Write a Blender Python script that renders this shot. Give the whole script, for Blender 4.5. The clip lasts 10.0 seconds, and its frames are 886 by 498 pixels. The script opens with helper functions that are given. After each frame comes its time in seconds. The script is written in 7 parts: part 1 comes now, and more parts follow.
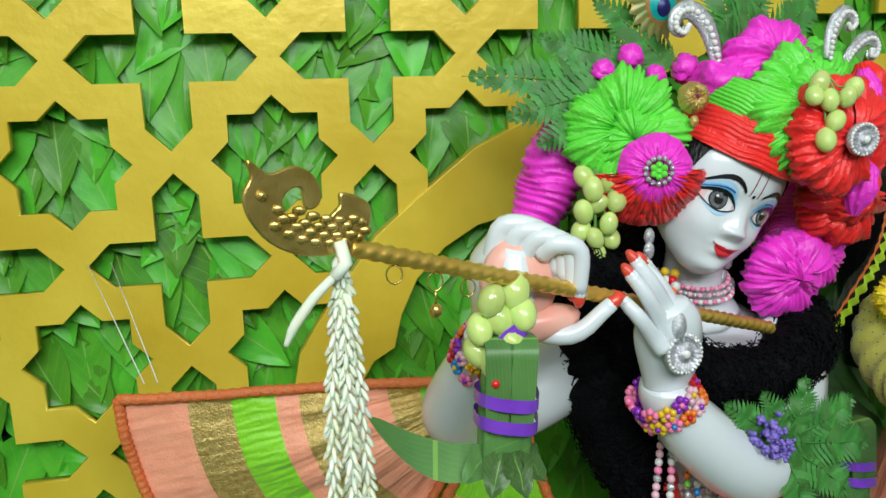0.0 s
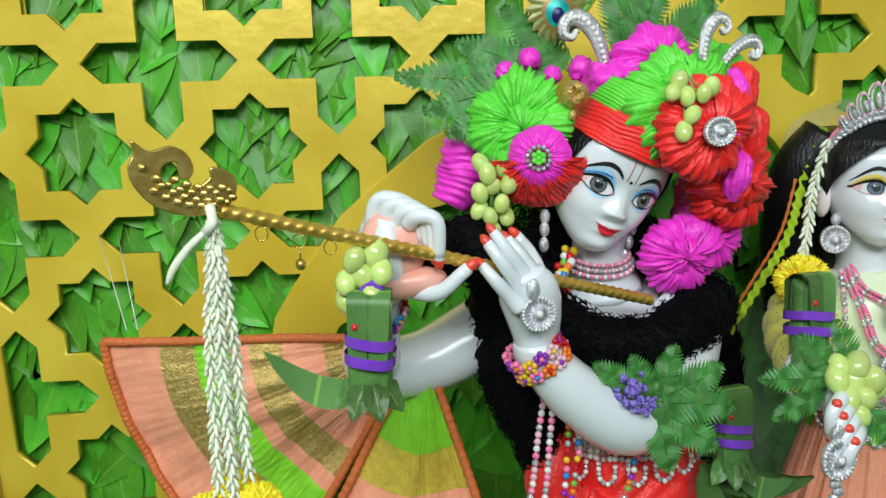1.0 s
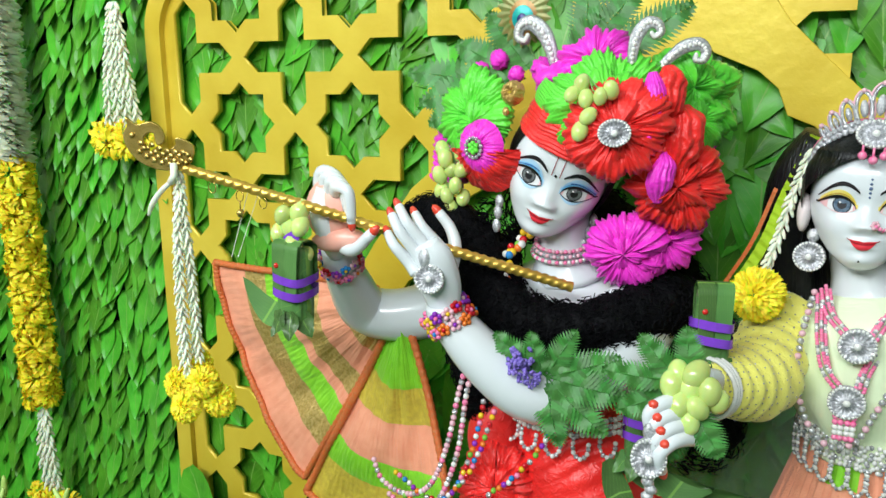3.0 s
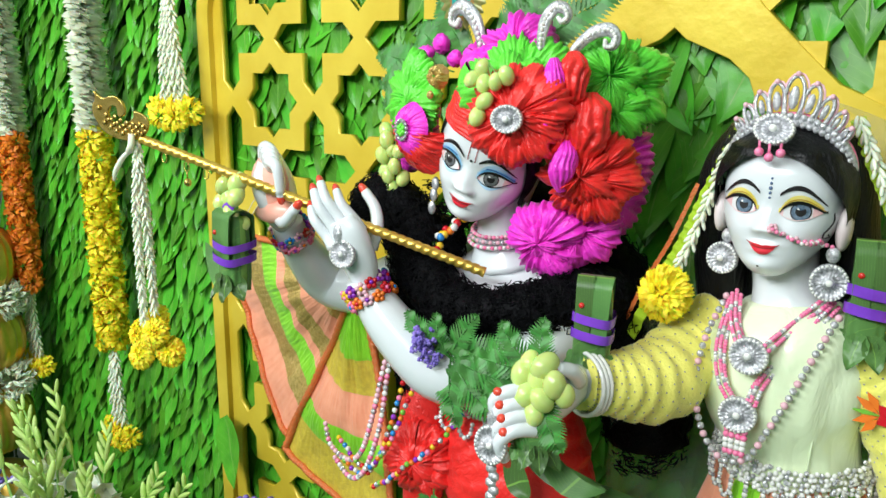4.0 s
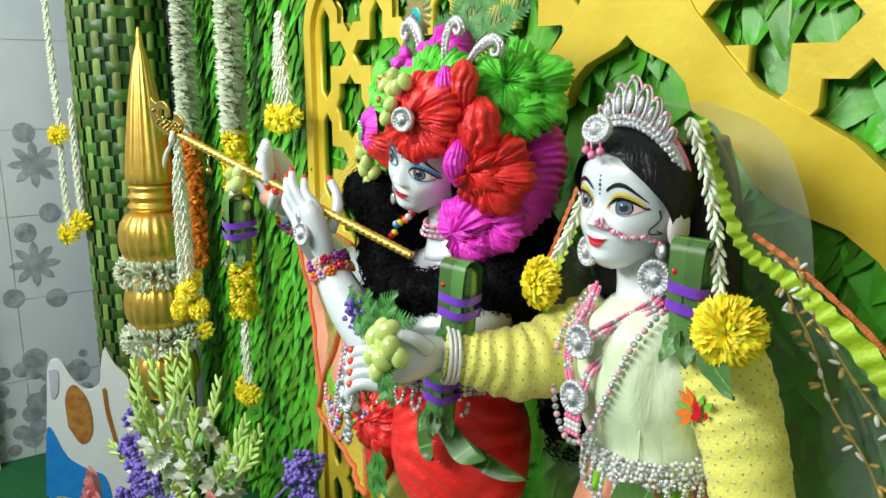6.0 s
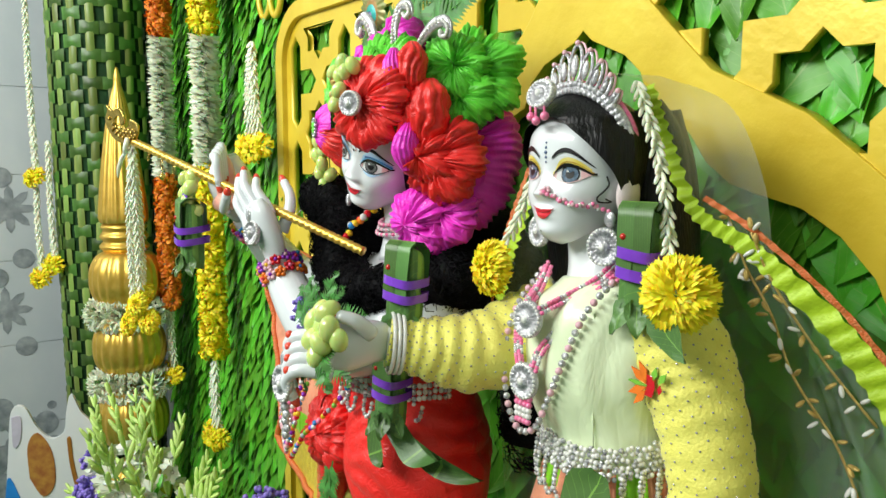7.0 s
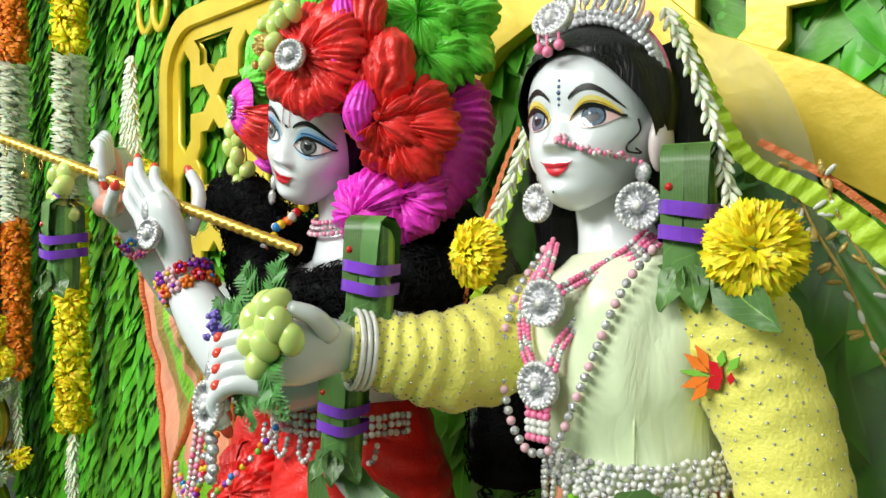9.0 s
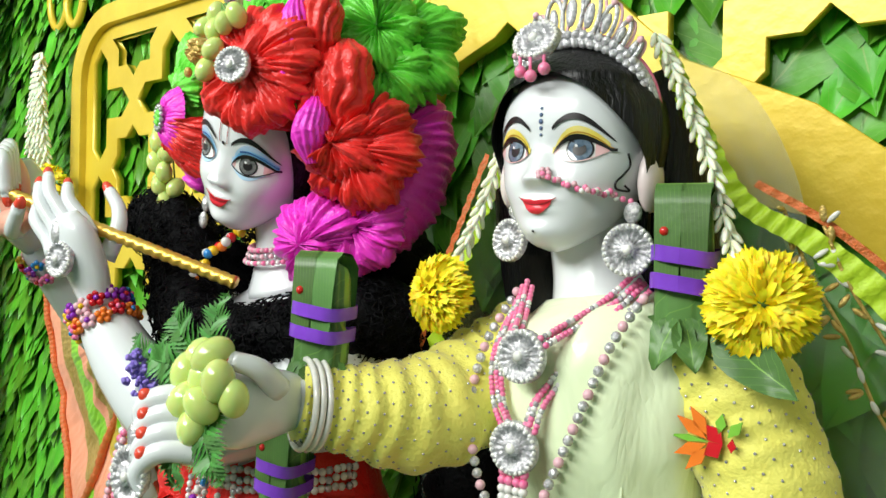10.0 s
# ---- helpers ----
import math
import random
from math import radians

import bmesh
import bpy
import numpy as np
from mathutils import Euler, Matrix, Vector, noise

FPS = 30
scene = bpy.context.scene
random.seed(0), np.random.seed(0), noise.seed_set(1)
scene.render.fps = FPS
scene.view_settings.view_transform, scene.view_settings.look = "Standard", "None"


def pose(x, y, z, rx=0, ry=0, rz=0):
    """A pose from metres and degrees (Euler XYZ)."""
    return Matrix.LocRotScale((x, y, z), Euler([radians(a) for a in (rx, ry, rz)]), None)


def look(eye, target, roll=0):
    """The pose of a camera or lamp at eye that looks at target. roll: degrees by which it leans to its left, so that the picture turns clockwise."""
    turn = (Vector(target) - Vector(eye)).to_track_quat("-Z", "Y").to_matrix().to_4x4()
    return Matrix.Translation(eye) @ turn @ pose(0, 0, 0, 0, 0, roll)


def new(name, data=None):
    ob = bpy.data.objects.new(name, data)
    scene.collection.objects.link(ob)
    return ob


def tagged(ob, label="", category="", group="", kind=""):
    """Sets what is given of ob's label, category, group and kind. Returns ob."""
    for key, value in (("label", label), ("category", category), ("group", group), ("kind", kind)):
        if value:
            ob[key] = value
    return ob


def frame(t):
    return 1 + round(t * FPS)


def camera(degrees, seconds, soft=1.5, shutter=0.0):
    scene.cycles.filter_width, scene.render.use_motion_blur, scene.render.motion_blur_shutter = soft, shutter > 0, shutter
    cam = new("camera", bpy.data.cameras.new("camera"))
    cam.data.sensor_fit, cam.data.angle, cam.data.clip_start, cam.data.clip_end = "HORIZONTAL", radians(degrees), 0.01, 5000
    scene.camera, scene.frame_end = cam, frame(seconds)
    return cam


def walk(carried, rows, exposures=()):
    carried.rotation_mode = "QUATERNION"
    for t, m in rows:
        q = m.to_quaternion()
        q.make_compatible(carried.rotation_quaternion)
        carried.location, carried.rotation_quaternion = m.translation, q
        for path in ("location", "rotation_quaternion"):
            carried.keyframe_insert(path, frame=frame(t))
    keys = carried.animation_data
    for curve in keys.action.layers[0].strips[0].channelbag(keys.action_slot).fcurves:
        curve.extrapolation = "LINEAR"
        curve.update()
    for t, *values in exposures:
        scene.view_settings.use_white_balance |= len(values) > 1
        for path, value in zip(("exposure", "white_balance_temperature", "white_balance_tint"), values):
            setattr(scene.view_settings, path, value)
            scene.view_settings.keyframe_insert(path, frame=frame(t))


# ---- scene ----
cam = camera(60.0, 10.0)
PATH = [
    (0, (0.171, 0.082, 1.022), (0.539, 2.008, 0.632), -1.7),
    (0.5, (0.245, 0.029, 1.016), (0.487, 1.977, 0.632), -1.6),
    (1, (0.331, -0.058, 1.015), (0.453, 1.901, 0.629), -1.7),
    (1.5, (0.447, -0.107, 1.024), (0.379, 1.856, 0.647), -0.5),
    (2, (0.558, -0.138, 1.023), (0.237, 1.8, 0.646), 1.0),
    (2.2, (0.597, -0.146, 1.013), (0.167, 1.773, 0.646), 1.1),
    (3.3, (0.875, -0.082, 1.027), (-0.049, 1.635, 0.585), -0.3),
    (3.5, (0.925, -0.056, 1.027), (-0.072, 1.619, 0.58), 0.1),
    (4, (1.039, 0.005, 1.026), (-0.123, 1.565, 0.563), 0.8),
    (4.5, (1.131, 0.036, 1.014), (-0.19, 1.463, 0.546), 0.7),
    (5, (1.238, 0.057, 1.026), (-0.217, 1.345, 0.554), -0.0),
    (5.5, (1.311, 0.12, 1.028), (-0.236, 1.294, 0.549), -0.2),
    (5.7, (1.34, 0.15, 1.029), (-0.236, 1.287, 0.557), 0.4),
    (6.8, (1.402, 0.231, 0.955), (-0.224, 1.355, 0.649), 0.2),
    (7, (1.386, 0.237, 0.926), (-0.23, 1.387, 0.672), 0.2),
    (7.5, (1.351, 0.256, 0.87), (-0.224, 1.481, 0.742), -0.1),
    (8, (1.306, 0.264, 0.84), (-0.22, 1.555, 0.79), -0.2),
    (8.5, (1.251, 0.259, 0.829), (-0.236, 1.595, 0.796), -0.2),
    (9, (1.202, 0.263, 0.823), (-0.204, 1.685, 0.781), 0.1),
    (9.5, (1.152, 0.283, 0.819), (-0.166, 1.787, 0.79), 0.8),
    (10, (1.134, 0.288, 0.844), (-0.116, 1.849, 0.828), 1.3),
]
walk(cam, [(t, look(eye, target, roll)) for t, eye, target, roll in PATH], [(0.0, -0.6, 6000, 8), (2.2, -0.4, 6000, 8), (4.0, -0.07, 6100, 9), (5.7, -0.02, 6150, 9), (7.0, 0.0, 6450, 10), (10.0, 0.0, 6500, 10)])

# ---- light ----
world = bpy.data.worlds.new("world")
scene.world = world
world.use_nodes = True
world.node_tree.nodes["Background"].inputs[0].default_value = (0.9, 0.95, 1.0, 1)
world.node_tree.nodes["Background"].inputs[1].default_value = 0.07


def area_lamp(name, eye, target, sx, sy, watts, color):
    data = bpy.data.lights.new(name, "AREA")
    data.shape, data.size, data.size_y, data.energy, data.color = "RECTANGLE", sx, sy, watts, color
    ob = new(name, data)
    ob.matrix_world = look(eye, target)
    return ob


# Unseen key lamp, placed by shadow direction in front of and above the statues.
area_lamp("front_key_light", (0.45, -1.25, 1.95), (0.7, 0.8, 0.75), 1.5, 0.5, 52, (0.98, 1.0, 0.95))
# Added fill lamp without a real fitting; brightens the left side of the shrine.
area_lamp("left_fill_light", (-0.6, -0.9, 2.2), (-0.8, 0.7, 0.2), 0.9, 0.9, 40, (0.98, 1.0, 0.95))


# ---- materials ----
def mat(name, c, c2=None, rough=0.5, metal=0.0, scale=30.0, bump=0.0, bscale=150.0, rnd=0.0, island=0.0, sheen=0.0,
        coat=0.0, sub=0.0, trans=0.0, stretch=(1, 1, 1), alpha=1.0, spec=0.5, detail=4.0, crease=0.0):
    m = bpy.data.materials.new(name)
    m.use_nodes = True
    nt = m.node_tree
    b = nt.nodes["Principled BSDF"]
    b.inputs["Roughness"].default_value, b.inputs["Metallic"].default_value = rough, metal
    b.inputs["Coat Weight"].default_value, b.inputs["Sheen Weight"].default_value = coat, sheen
    b.inputs["Subsurface Weight"].default_value, b.inputs["Subsurface Radius"].default_value = sub, (0.01, 0.006, 0.004)
    b.inputs["Transmission Weight"].default_value, b.inputs["Alpha"].default_value = trans, alpha
    b.inputs["Specular IOR Level"].default_value = spec
    tc = nt.nodes.new("ShaderNodeTexCoord")
    mp = nt.nodes.new("ShaderNodeMapping")
    mp.inputs["Scale"].default_value = stretch
    nt.links.new(tc.outputs["Object"], mp.inputs[0])
    no = nt.nodes.new("ShaderNodeTexNoise")
    no.inputs["Scale"].default_value, no.inputs["Detail"].default_value = scale, detail
    nt.links.new(mp.outputs[0], no.inputs["Vector"])
    ramp = nt.nodes.new("ShaderNodeMapRange")
    ramp.inputs[1].default_value, ramp.inputs[2].default_value = 0.3, 0.7
    nt.links.new(no.outputs[0], ramp.inputs[0])
    mix = nt.nodes.new("ShaderNodeMix")
    mix.data_type = "RGBA"
    mix.inputs["A"].default_value = (*c, 1)
    mix.inputs["B"].default_value = (*(c2 or [v * 0.82 for v in c]), 1)
    nt.links.new(ramp.outputs[0], mix.inputs["Factor"])
    out = mix.outputs["Result"]
    if rnd or island:
        hsv = nt.nodes.new("ShaderNodeHueSaturation")
        src = nt.nodes.new("ShaderNodeObjectInfo").outputs["Random"] if rnd else nt.nodes.new("ShaderNodeNewGeometry").outputs["Random Per Island"]
        k = rnd or island
        for key, lo, hi in (("Value", 1 - k, 1 + k), ("Hue", 0.5 - 0.03 * k, 0.5 + 0.03 * k)):
            r = nt.nodes.new("ShaderNodeMapRange")
            r.inputs[3].default_value, r.inputs[4].default_value = lo, hi
            nt.links.new(src, r.inputs[0])
            nt.links.new(r.outputs[0], hsv.inputs[key])
        nt.links.new(out, hsv.inputs["Color"])
        out = hsv.outputs[0]
    nt.links.new(out, b.inputs["Base Color"])
    if bump:
        n2 = nt.nodes.new("ShaderNodeTexNoise")
        n2.inputs["Scale"].default_value, n2.inputs["Detail"].default_value = bscale, 3
        nt.links.new(mp.outputs[0], n2.inputs["Vector"])
        bp = nt.nodes.new("ShaderNodeBump")
        bp.inputs["Strength"].default_value, bp.inputs["Distance"].default_value = bump, 0.002
        if crease:
            n2.inputs["Distortion"].default_value = crease
            bp.inputs["Distance"].default_value = 0.006
            sub1, ab = nt.nodes.new("ShaderNodeMath"), nt.nodes.new("ShaderNodeMath")
            sub1.operation, ab.operation = "SUBTRACT", "ABSOLUTE"
            sub1.inputs[1].default_value = 0.5
            nt.links.new(n2.outputs[0], sub1.inputs[0])
            nt.links.new(sub1.outputs[0], ab.inputs[0])
            nt.links.new(ab.outputs[0], bp.inputs["Height"])
        else:
            nt.links.new(n2.outputs[0], bp.inputs["Height"])
        nt.links.new(bp.outputs[0], b.inputs["Normal"])
    return m


def leaf_mat(name, c, c2, island):
    """Waxy leaf with pale side veins along its UV map."""
    m = mat(name, c, c2, rough=0.34, scale=25, rnd=0 if island else 0.35, island=0.35 if island else 0, bump=0.15, bscale=120, spec=0.3)
    nt = m.node_tree
    b = nt.nodes["Principled BSDF"]
    uv = nt.nodes.new("ShaderNodeTexCoord")
    sep = nt.nodes.new("ShaderNodeSeparateXYZ")
    nt.links.new(uv.outputs["UV"], sep.inputs[0])

    def math_node(op, a, b2=None):
        n = nt.nodes.new("ShaderNodeMath")
        n.operation = op
        for i, v in enumerate((a, b2)):
            if v is None:
                continue
            if isinstance(v, (int, float)):
                n.inputs[i].default_value = v
            else:
                nt.links.new(v, n.inputs[i])
        return n.outputs[0]

    side = math_node("ABSOLUTE", math_node("SUBTRACT", sep.outputs[0], 0.5))
    v = math_node("ADD", math_node("MULTIPLY", sep.outputs[1], 7.0), math_node("MULTIPLY", side, 5.0))
    vein = math_node("PINGPONG", v, 0.5)
    line = math_node("LESS_THAN", vein, 0.035)
    mid = math_node("LESS_THAN", side, 0.018)
    both = math_node("MAXIMUM", math_node("MULTIPLY", line, 0.35), math_node("MULTIPLY", mid, 0.8))
    src = b.inputs["Base Color"].links[0].from_socket
    mix = nt.nodes.new("ShaderNodeMix")
    mix.data_type = "RGBA"
    nt.links.new(both, mix.inputs["Factor"])
    nt.links.new(src, mix.inputs["A"])
    mix.inputs["B"].default_value = (0.22, 0.42, 0.08, 1)
    nt.links.new(mix.outputs["Result"], b.inputs["Base Color"])
    return m


GOLD_PAINT = mat("gold_paint", (0.8, 0.61, 0.06), (0.66, 0.46, 0.028), rough=0.33, metal=0.15, scale=9, bump=0.35, bscale=60, detail=8)
GOLD_EDGE = mat("gold_edge_raw", (0.45, 0.27, 0.03), (0.3, 0.18, 0.03), rough=0.6, scale=40, bump=0.3)
LEAF = leaf_mat("leaf", (0.115, 0.42, 0.024), (0.06, 0.28, 0.014), False)
LEAF_I = leaf_mat("leaf_joined", (0.115, 0.43, 0.024), (0.06, 0.28, 0.014), True)
BACK_GREEN = mat("backing_cloth", (0.01, 0.06, 0.012), (0.006, 0.035, 0.008), rough=0.9)
SKIN = mat("statue_paint", (0.74, 0.77, 0.79), (0.69, 0.73, 0.76), rough=0.26, scale=8, coat=0.5, bump=0.02, bscale=40)
PINK = mat("blush_paint", (0.85, 0.36, 0.27), (0.82, 0.48, 0.4), rough=0.3, scale=40)
NAIL = mat("nail_red", (0.75, 0.06, 0.03), (0.65, 0.08, 0.05), rough=0.25)
LIP = mat("lip_red", (0.72, 0.03, 0.05), (0.8, 0.08, 0.1), rough=0.25)
BLACK = mat("line_black", (0.012, 0.01, 0.012), rough=0.35)
EYEWHITE = mat("eye_white", (0.85, 0.85, 0.86), rough=0.12, coat=1)
EYEPINK = mat("eye_corner_pink", (0.8, 0.42, 0.45), (0.82, 0.6, 0.6), rough=0.2)
IRIS_GREY = mat("iris_grey", (0.09, 0.1, 0.11), (0.2, 0.2, 0.2), rough=0.1, scale=300, coat=1)
IRIS_BLUE = mat("iris_blue", (0.06, 0.1, 0.16), (0.18, 0.24, 0.32), rough=0.1, scale=300, coat=1)
SHADOW_BLUE = mat("eyeshadow_blue", (0.12, 0.45, 0.8), (0.3, 0.62, 0.85), rough=0.3, scale=60)
SHADOW_PALE = mat("eyeshadow_pale_blue", (0.36, 0.6, 0.85), (0.5, 0.7, 0.86), rough=0.3, scale=60)
LIP_LINE = mat("lip_line_red", (0.3, 0.015, 0.02), rough=0.3)
SHADOW_DEEP = mat("eyeshadow_deep_blue", (0.02, 0.1, 0.4), (0.04, 0.16, 0.5), rough=0.3, scale=60)
SHADOW_OCHRE = mat("eyeshadow_ochre_line", (0.5, 0.26, 0.02), (0.6, 0.34, 0.04), rough=0.3, scale=60)
SHADOW_YELLOW = mat("eyeshadow_yellow", (0.82, 0.66, 0.08), (0.85, 0.75, 0.3), rough=0.3, scale=60)
RED_SATIN = mat("red_satin", (0.9, 0.025, 0.02), (0.78, 0.015, 0.012), rough=0.4, scale=25, sheen=0.1, bump=0.5, bscale=70, crease=1.4)
GREEN_SATIN = mat("green_satin", (0.16, 0.74, 0.05), (0.11, 0.6, 0.03), rough=0.4, scale=25, sheen=0.1, bump=0.5, bscale=70, crease=1.4)
MAG_SATIN = mat("magenta_satin", (0.9, 0.04, 0.66), (0.78, 0.025, 0.55), rough=0.4, scale=25, sheen=0.1, bump=0.5, bscale=70, crease=1.4)
HAIR = mat("black_hair", (0.003, 0.003, 0.0035), (0.006, 0.006, 0.007), spec=0.3, rough=0.38, scale=60, bump=0.9, bscale=400, stretch=(1, 1, 0.12))
CURL = mat("black_fleece", (0.003, 0.003, 0.004), (0.005, 0.005, 0.006), rough=0.6, scale=90, bump=1.0, bscale=300, spec=0.08)
GOLD = mat("gold_metal", (0.85, 0.56, 0.12), (0.72, 0.44, 0.07), rough=0.34, metal=0.75, scale=40, bump=0.15, bscale=120)
BRASS = mat("brass_plate", (0.75, 0.55, 0.17), (0.45, 0.3, 0.06), rough=0.27, metal=0.85, scale=60, bump=0.2, bscale=200)
SILVER = mat("crystal_silver", (0.8, 0.8, 0.82), (0.36, 0.36, 0.4), rough=0.16, metal=0.5, scale=400, bump=0.6, bscale=700)
PEARL = mat("pearl", (0.82, 0.8, 0.76), (0.7, 0.7, 0.68), rough=0.15, coat=0.6, scale=200)
PINK_BEAD = mat("pink_bead", (0.85, 0.12, 0.33), (0.85, 0.3, 0.45), rough=0.25, scale=300)
WHITE_FLOWER = mat("jasmine_white", (0.86, 0.88, 0.76), (0.76, 0.82, 0.6), rough=0.6, scale=120, sub=0.4, island=0.12)
YELLOW_FLOWER = mat("marigold_yellow", (1.0, 0.82, 0.014), (1.0, 0.74, 0.01), rough=0.6, scale=120, sub=0.8, island=0.08)
ORANGE_FLOWER = mat("marigold_orange", (0.85, 0.26, 0.01), (0.8, 0.2, 0.005), rough=0.6, scale=120, sub=0.5, island=0.15)
GRAPE = mat("green_grape", (0.62, 0.72, 0.26), (0.54, 0.66, 0.2), rough=0.14, scale=60, sub=0.8, coat=0.2, rnd=0.12)
STEM = mat("plant_stem", (0.12, 0.3, 0.05), (0.2, 0.4, 0.1), rough=0.5, scale=60)
FERN = mat("fern_green", (0.04, 0.17, 0.025), (0.075, 0.26, 0.045), rough=0.5, scale=60, island=0.3)
PURPLE = mat("purple_ribbon", (0.22, 0.06, 0.6), (0.16, 0.04, 0.45), rough=0.22, scale=40)
VIOLET = mat("violet_flower", (0.16, 0.11, 0.5), (0.28, 0.2, 0.62), rough=0.6, scale=100, island=0.2)
YELLOW_CLOTH = mat("yellow_georgette", (0.88, 0.83, 0.17), (0.8, 0.74, 0.13), rough=0.6, scale=90, sheen=0.3, bump=0.5, bscale=330)
MINT = mat("mint_satin", (0.86, 0.95, 0.68), (0.8, 0.92, 0.6), rough=0.24, scale=12, sheen=0.2, bump=0.55, bscale=30, crease=1.0, stretch=(1, 1, 0.35), coat=0.3)
ORANGE_CLOTH = mat("peach_cloth", (0.95, 0.4, 0.24), (0.88, 0.33, 0.19), rough=0.55, scale=60, sheen=0.2, bump=0.4, bscale=400)
GOLD_LACE = mat("gold_lace", (0.75, 0.55, 0.2), (0.5, 0.33, 0.07), rough=0.35, metal=0.5, scale=220, bump=0.8, bscale=500)
LIME_CLOTH = mat("lime_cloth", (0.3, 0.72, 0.02), (0.22, 0.6, 0.015), rough=0.45, scale=60, sheen=0.2, bump=0.4, bscale=300)
ORANGE_TRIM = mat("orange_trim", (0.72, 0.13, 0.02), (0.6, 0.2, 0.06), rough=0.45, scale=300, bump=0.8, bscale=500)
VEIL = mat("sheer_veil", (0.62, 0.72, 0.62), (0.55, 0.66, 0.6), rough=0.5, alpha=0.2, scale=8)
VEIL_LIME = mat("lime_veil_edge", (0.5, 0.72, 0.03), (0.42, 0.62, 0.02), rough=0.5, scale=60, bump=0.5, bscale=250)
WALL_WHITE = mat("wall_plaster", (0.72, 0.72, 0.7), (0.66, 0.66, 0.64), rough=0.8, scale=4, bump=0.1)
TILE = mat("wall_tile", (0.62, 0.66, 0.69), (0.55, 0.6, 0.64), rough=0.22, scale=6)
TILE_GREY = mat("tile_print_grey", (0.2, 0.23, 0.25), (0.4, 0.43, 0.46), rough=0.22, scale=30)
CARPET = mat("green_carpet", (0.012, 0.13, 0.035), (0.008, 0.09, 0.025), rough=0.95, scale=80, bump=0.7, bscale=400)
PALM_A = mat("palm_strip_dark", (0.07, 0.17, 0.025), (0.045, 0.11, 0.016), rough=0.4, scale=50, rnd=0.4, stretch=(1, 1, 0.2))
PALM_B = mat("palm_strip_light", (0.16, 0.27, 0.05), (0.25, 0.3, 0.08), rough=0.4, scale=50, rnd=0.45, stretch=(1, 1, 0.2))


# ---- building blocks ----
def finish(bm, smooth=True):
    bmesh.ops.recalc_face_normals(bm, faces=bm.faces)
    for f in bm.faces:
        f.smooth = smooth


def part(name, bm, material, parent=None, label="", smooth=True, keep=False):
    """Links a bmesh as one mesh object under a thing (or, with no parent, as a thing)."""
    if not keep:
        finish(bm, smooth)
    me = bpy.data.meshes.new(name)
    bm.to_mesh(me)
    bm.free()
    for m in material if isinstance(material, (list, tuple)) else [material]:
        me.materials.append(m)
    ob = new(name, me)
    if parent is not None:
        ob.parent = parent
        base = Vector(parent["base"]) if "base" in parent else Vector()
        ob.matrix_parent_inverse = Matrix.Translation(-base)
        ob["base"] = [0, 0, 0]
    if label:
        tagged(ob, label)
    return ob


def thing(name, at, label, category, group="", kind=""):
    ob = new(name)
    ob.location = at
    ob["base"] = list(at)
    ob.empty_display_size = 0.02
    return tagged(ob, label, category, group, kind)


def tube(bm, pts, radii, seg=12, caps=True, mat_i=0, flat=1.0):
    """Sweeps a ring along points; radii one number or one per point; flat squeezes the ring along its second axis."""
    pts = [Vector(p) for p in pts]
    if isinstance(radii, (int, float)):
        radii = [radii] * len(pts)
    rings, n = [], None
    for i, p in enumerate(pts):
        t = (pts[min(i + 1, len(pts) - 1)] - pts[max(i - 1, 0)]).normalized()
        if n is None:
            n = t.orthogonal().normalized()
            if abs(t.z) < 0.9:
                n = (Vector((0, 0, 1)) - t * t.z).normalized()
            else:
                n = (Vector((1, 0, 0)) - t * t.x).normalized()
        n = (n - t * n.dot(t)).normalized()
        b = t.cross(n)
        rings.append([bm.verts.new(p + (n * math.cos(a) + b * math.sin(a) * flat) * radii[i])
                      for a in [2 * math.pi * k / seg for k in range(seg)]])
    for r, s in zip(rings, rings[1:]):
        for k in range(seg):
            bm.faces.new((r[k], r[(k + 1) % seg], s[(k + 1) % seg], s[k])).material_index = mat_i
    if caps:
        bm.faces.new(rings[0][::-1]).material_index = mat_i
        bm.faces.new(rings[-1]).material_index = mat_i
    return rings


def smooth_path(pts, n=8):
    """Catmull-Rom through points (any length tuples)."""
    out = []
    P = [np.array(p, float) for p in pts]
    P = [2 * P[0] - P[1]] + P + [2 * P[-1] - P[-2]]
    for i in range(1, len(P) - 2):
        a, b, c, d = P[i - 1:i + 3]
        for k in range(n):
            t = k / n
            out.append(0.5 * (2 * b + (c - a) * t + (2 * a - 5 * b + 4 * c - d) * t * t + (3 * b - a - 3 * c + d) * t ** 3))
    out.append(P[-2])
    return out


def limb(bm, rows, n=6, seg=14, mat_i=0, flat=1.0):
    """A smooth limb; rows of x, y, z, radius."""
    s = smooth_path(rows, n)
    return tube(bm, [p[:3] for p in s], [max(float(p[3]), 0.0005) for p in s], seg, True, mat_i, flat)


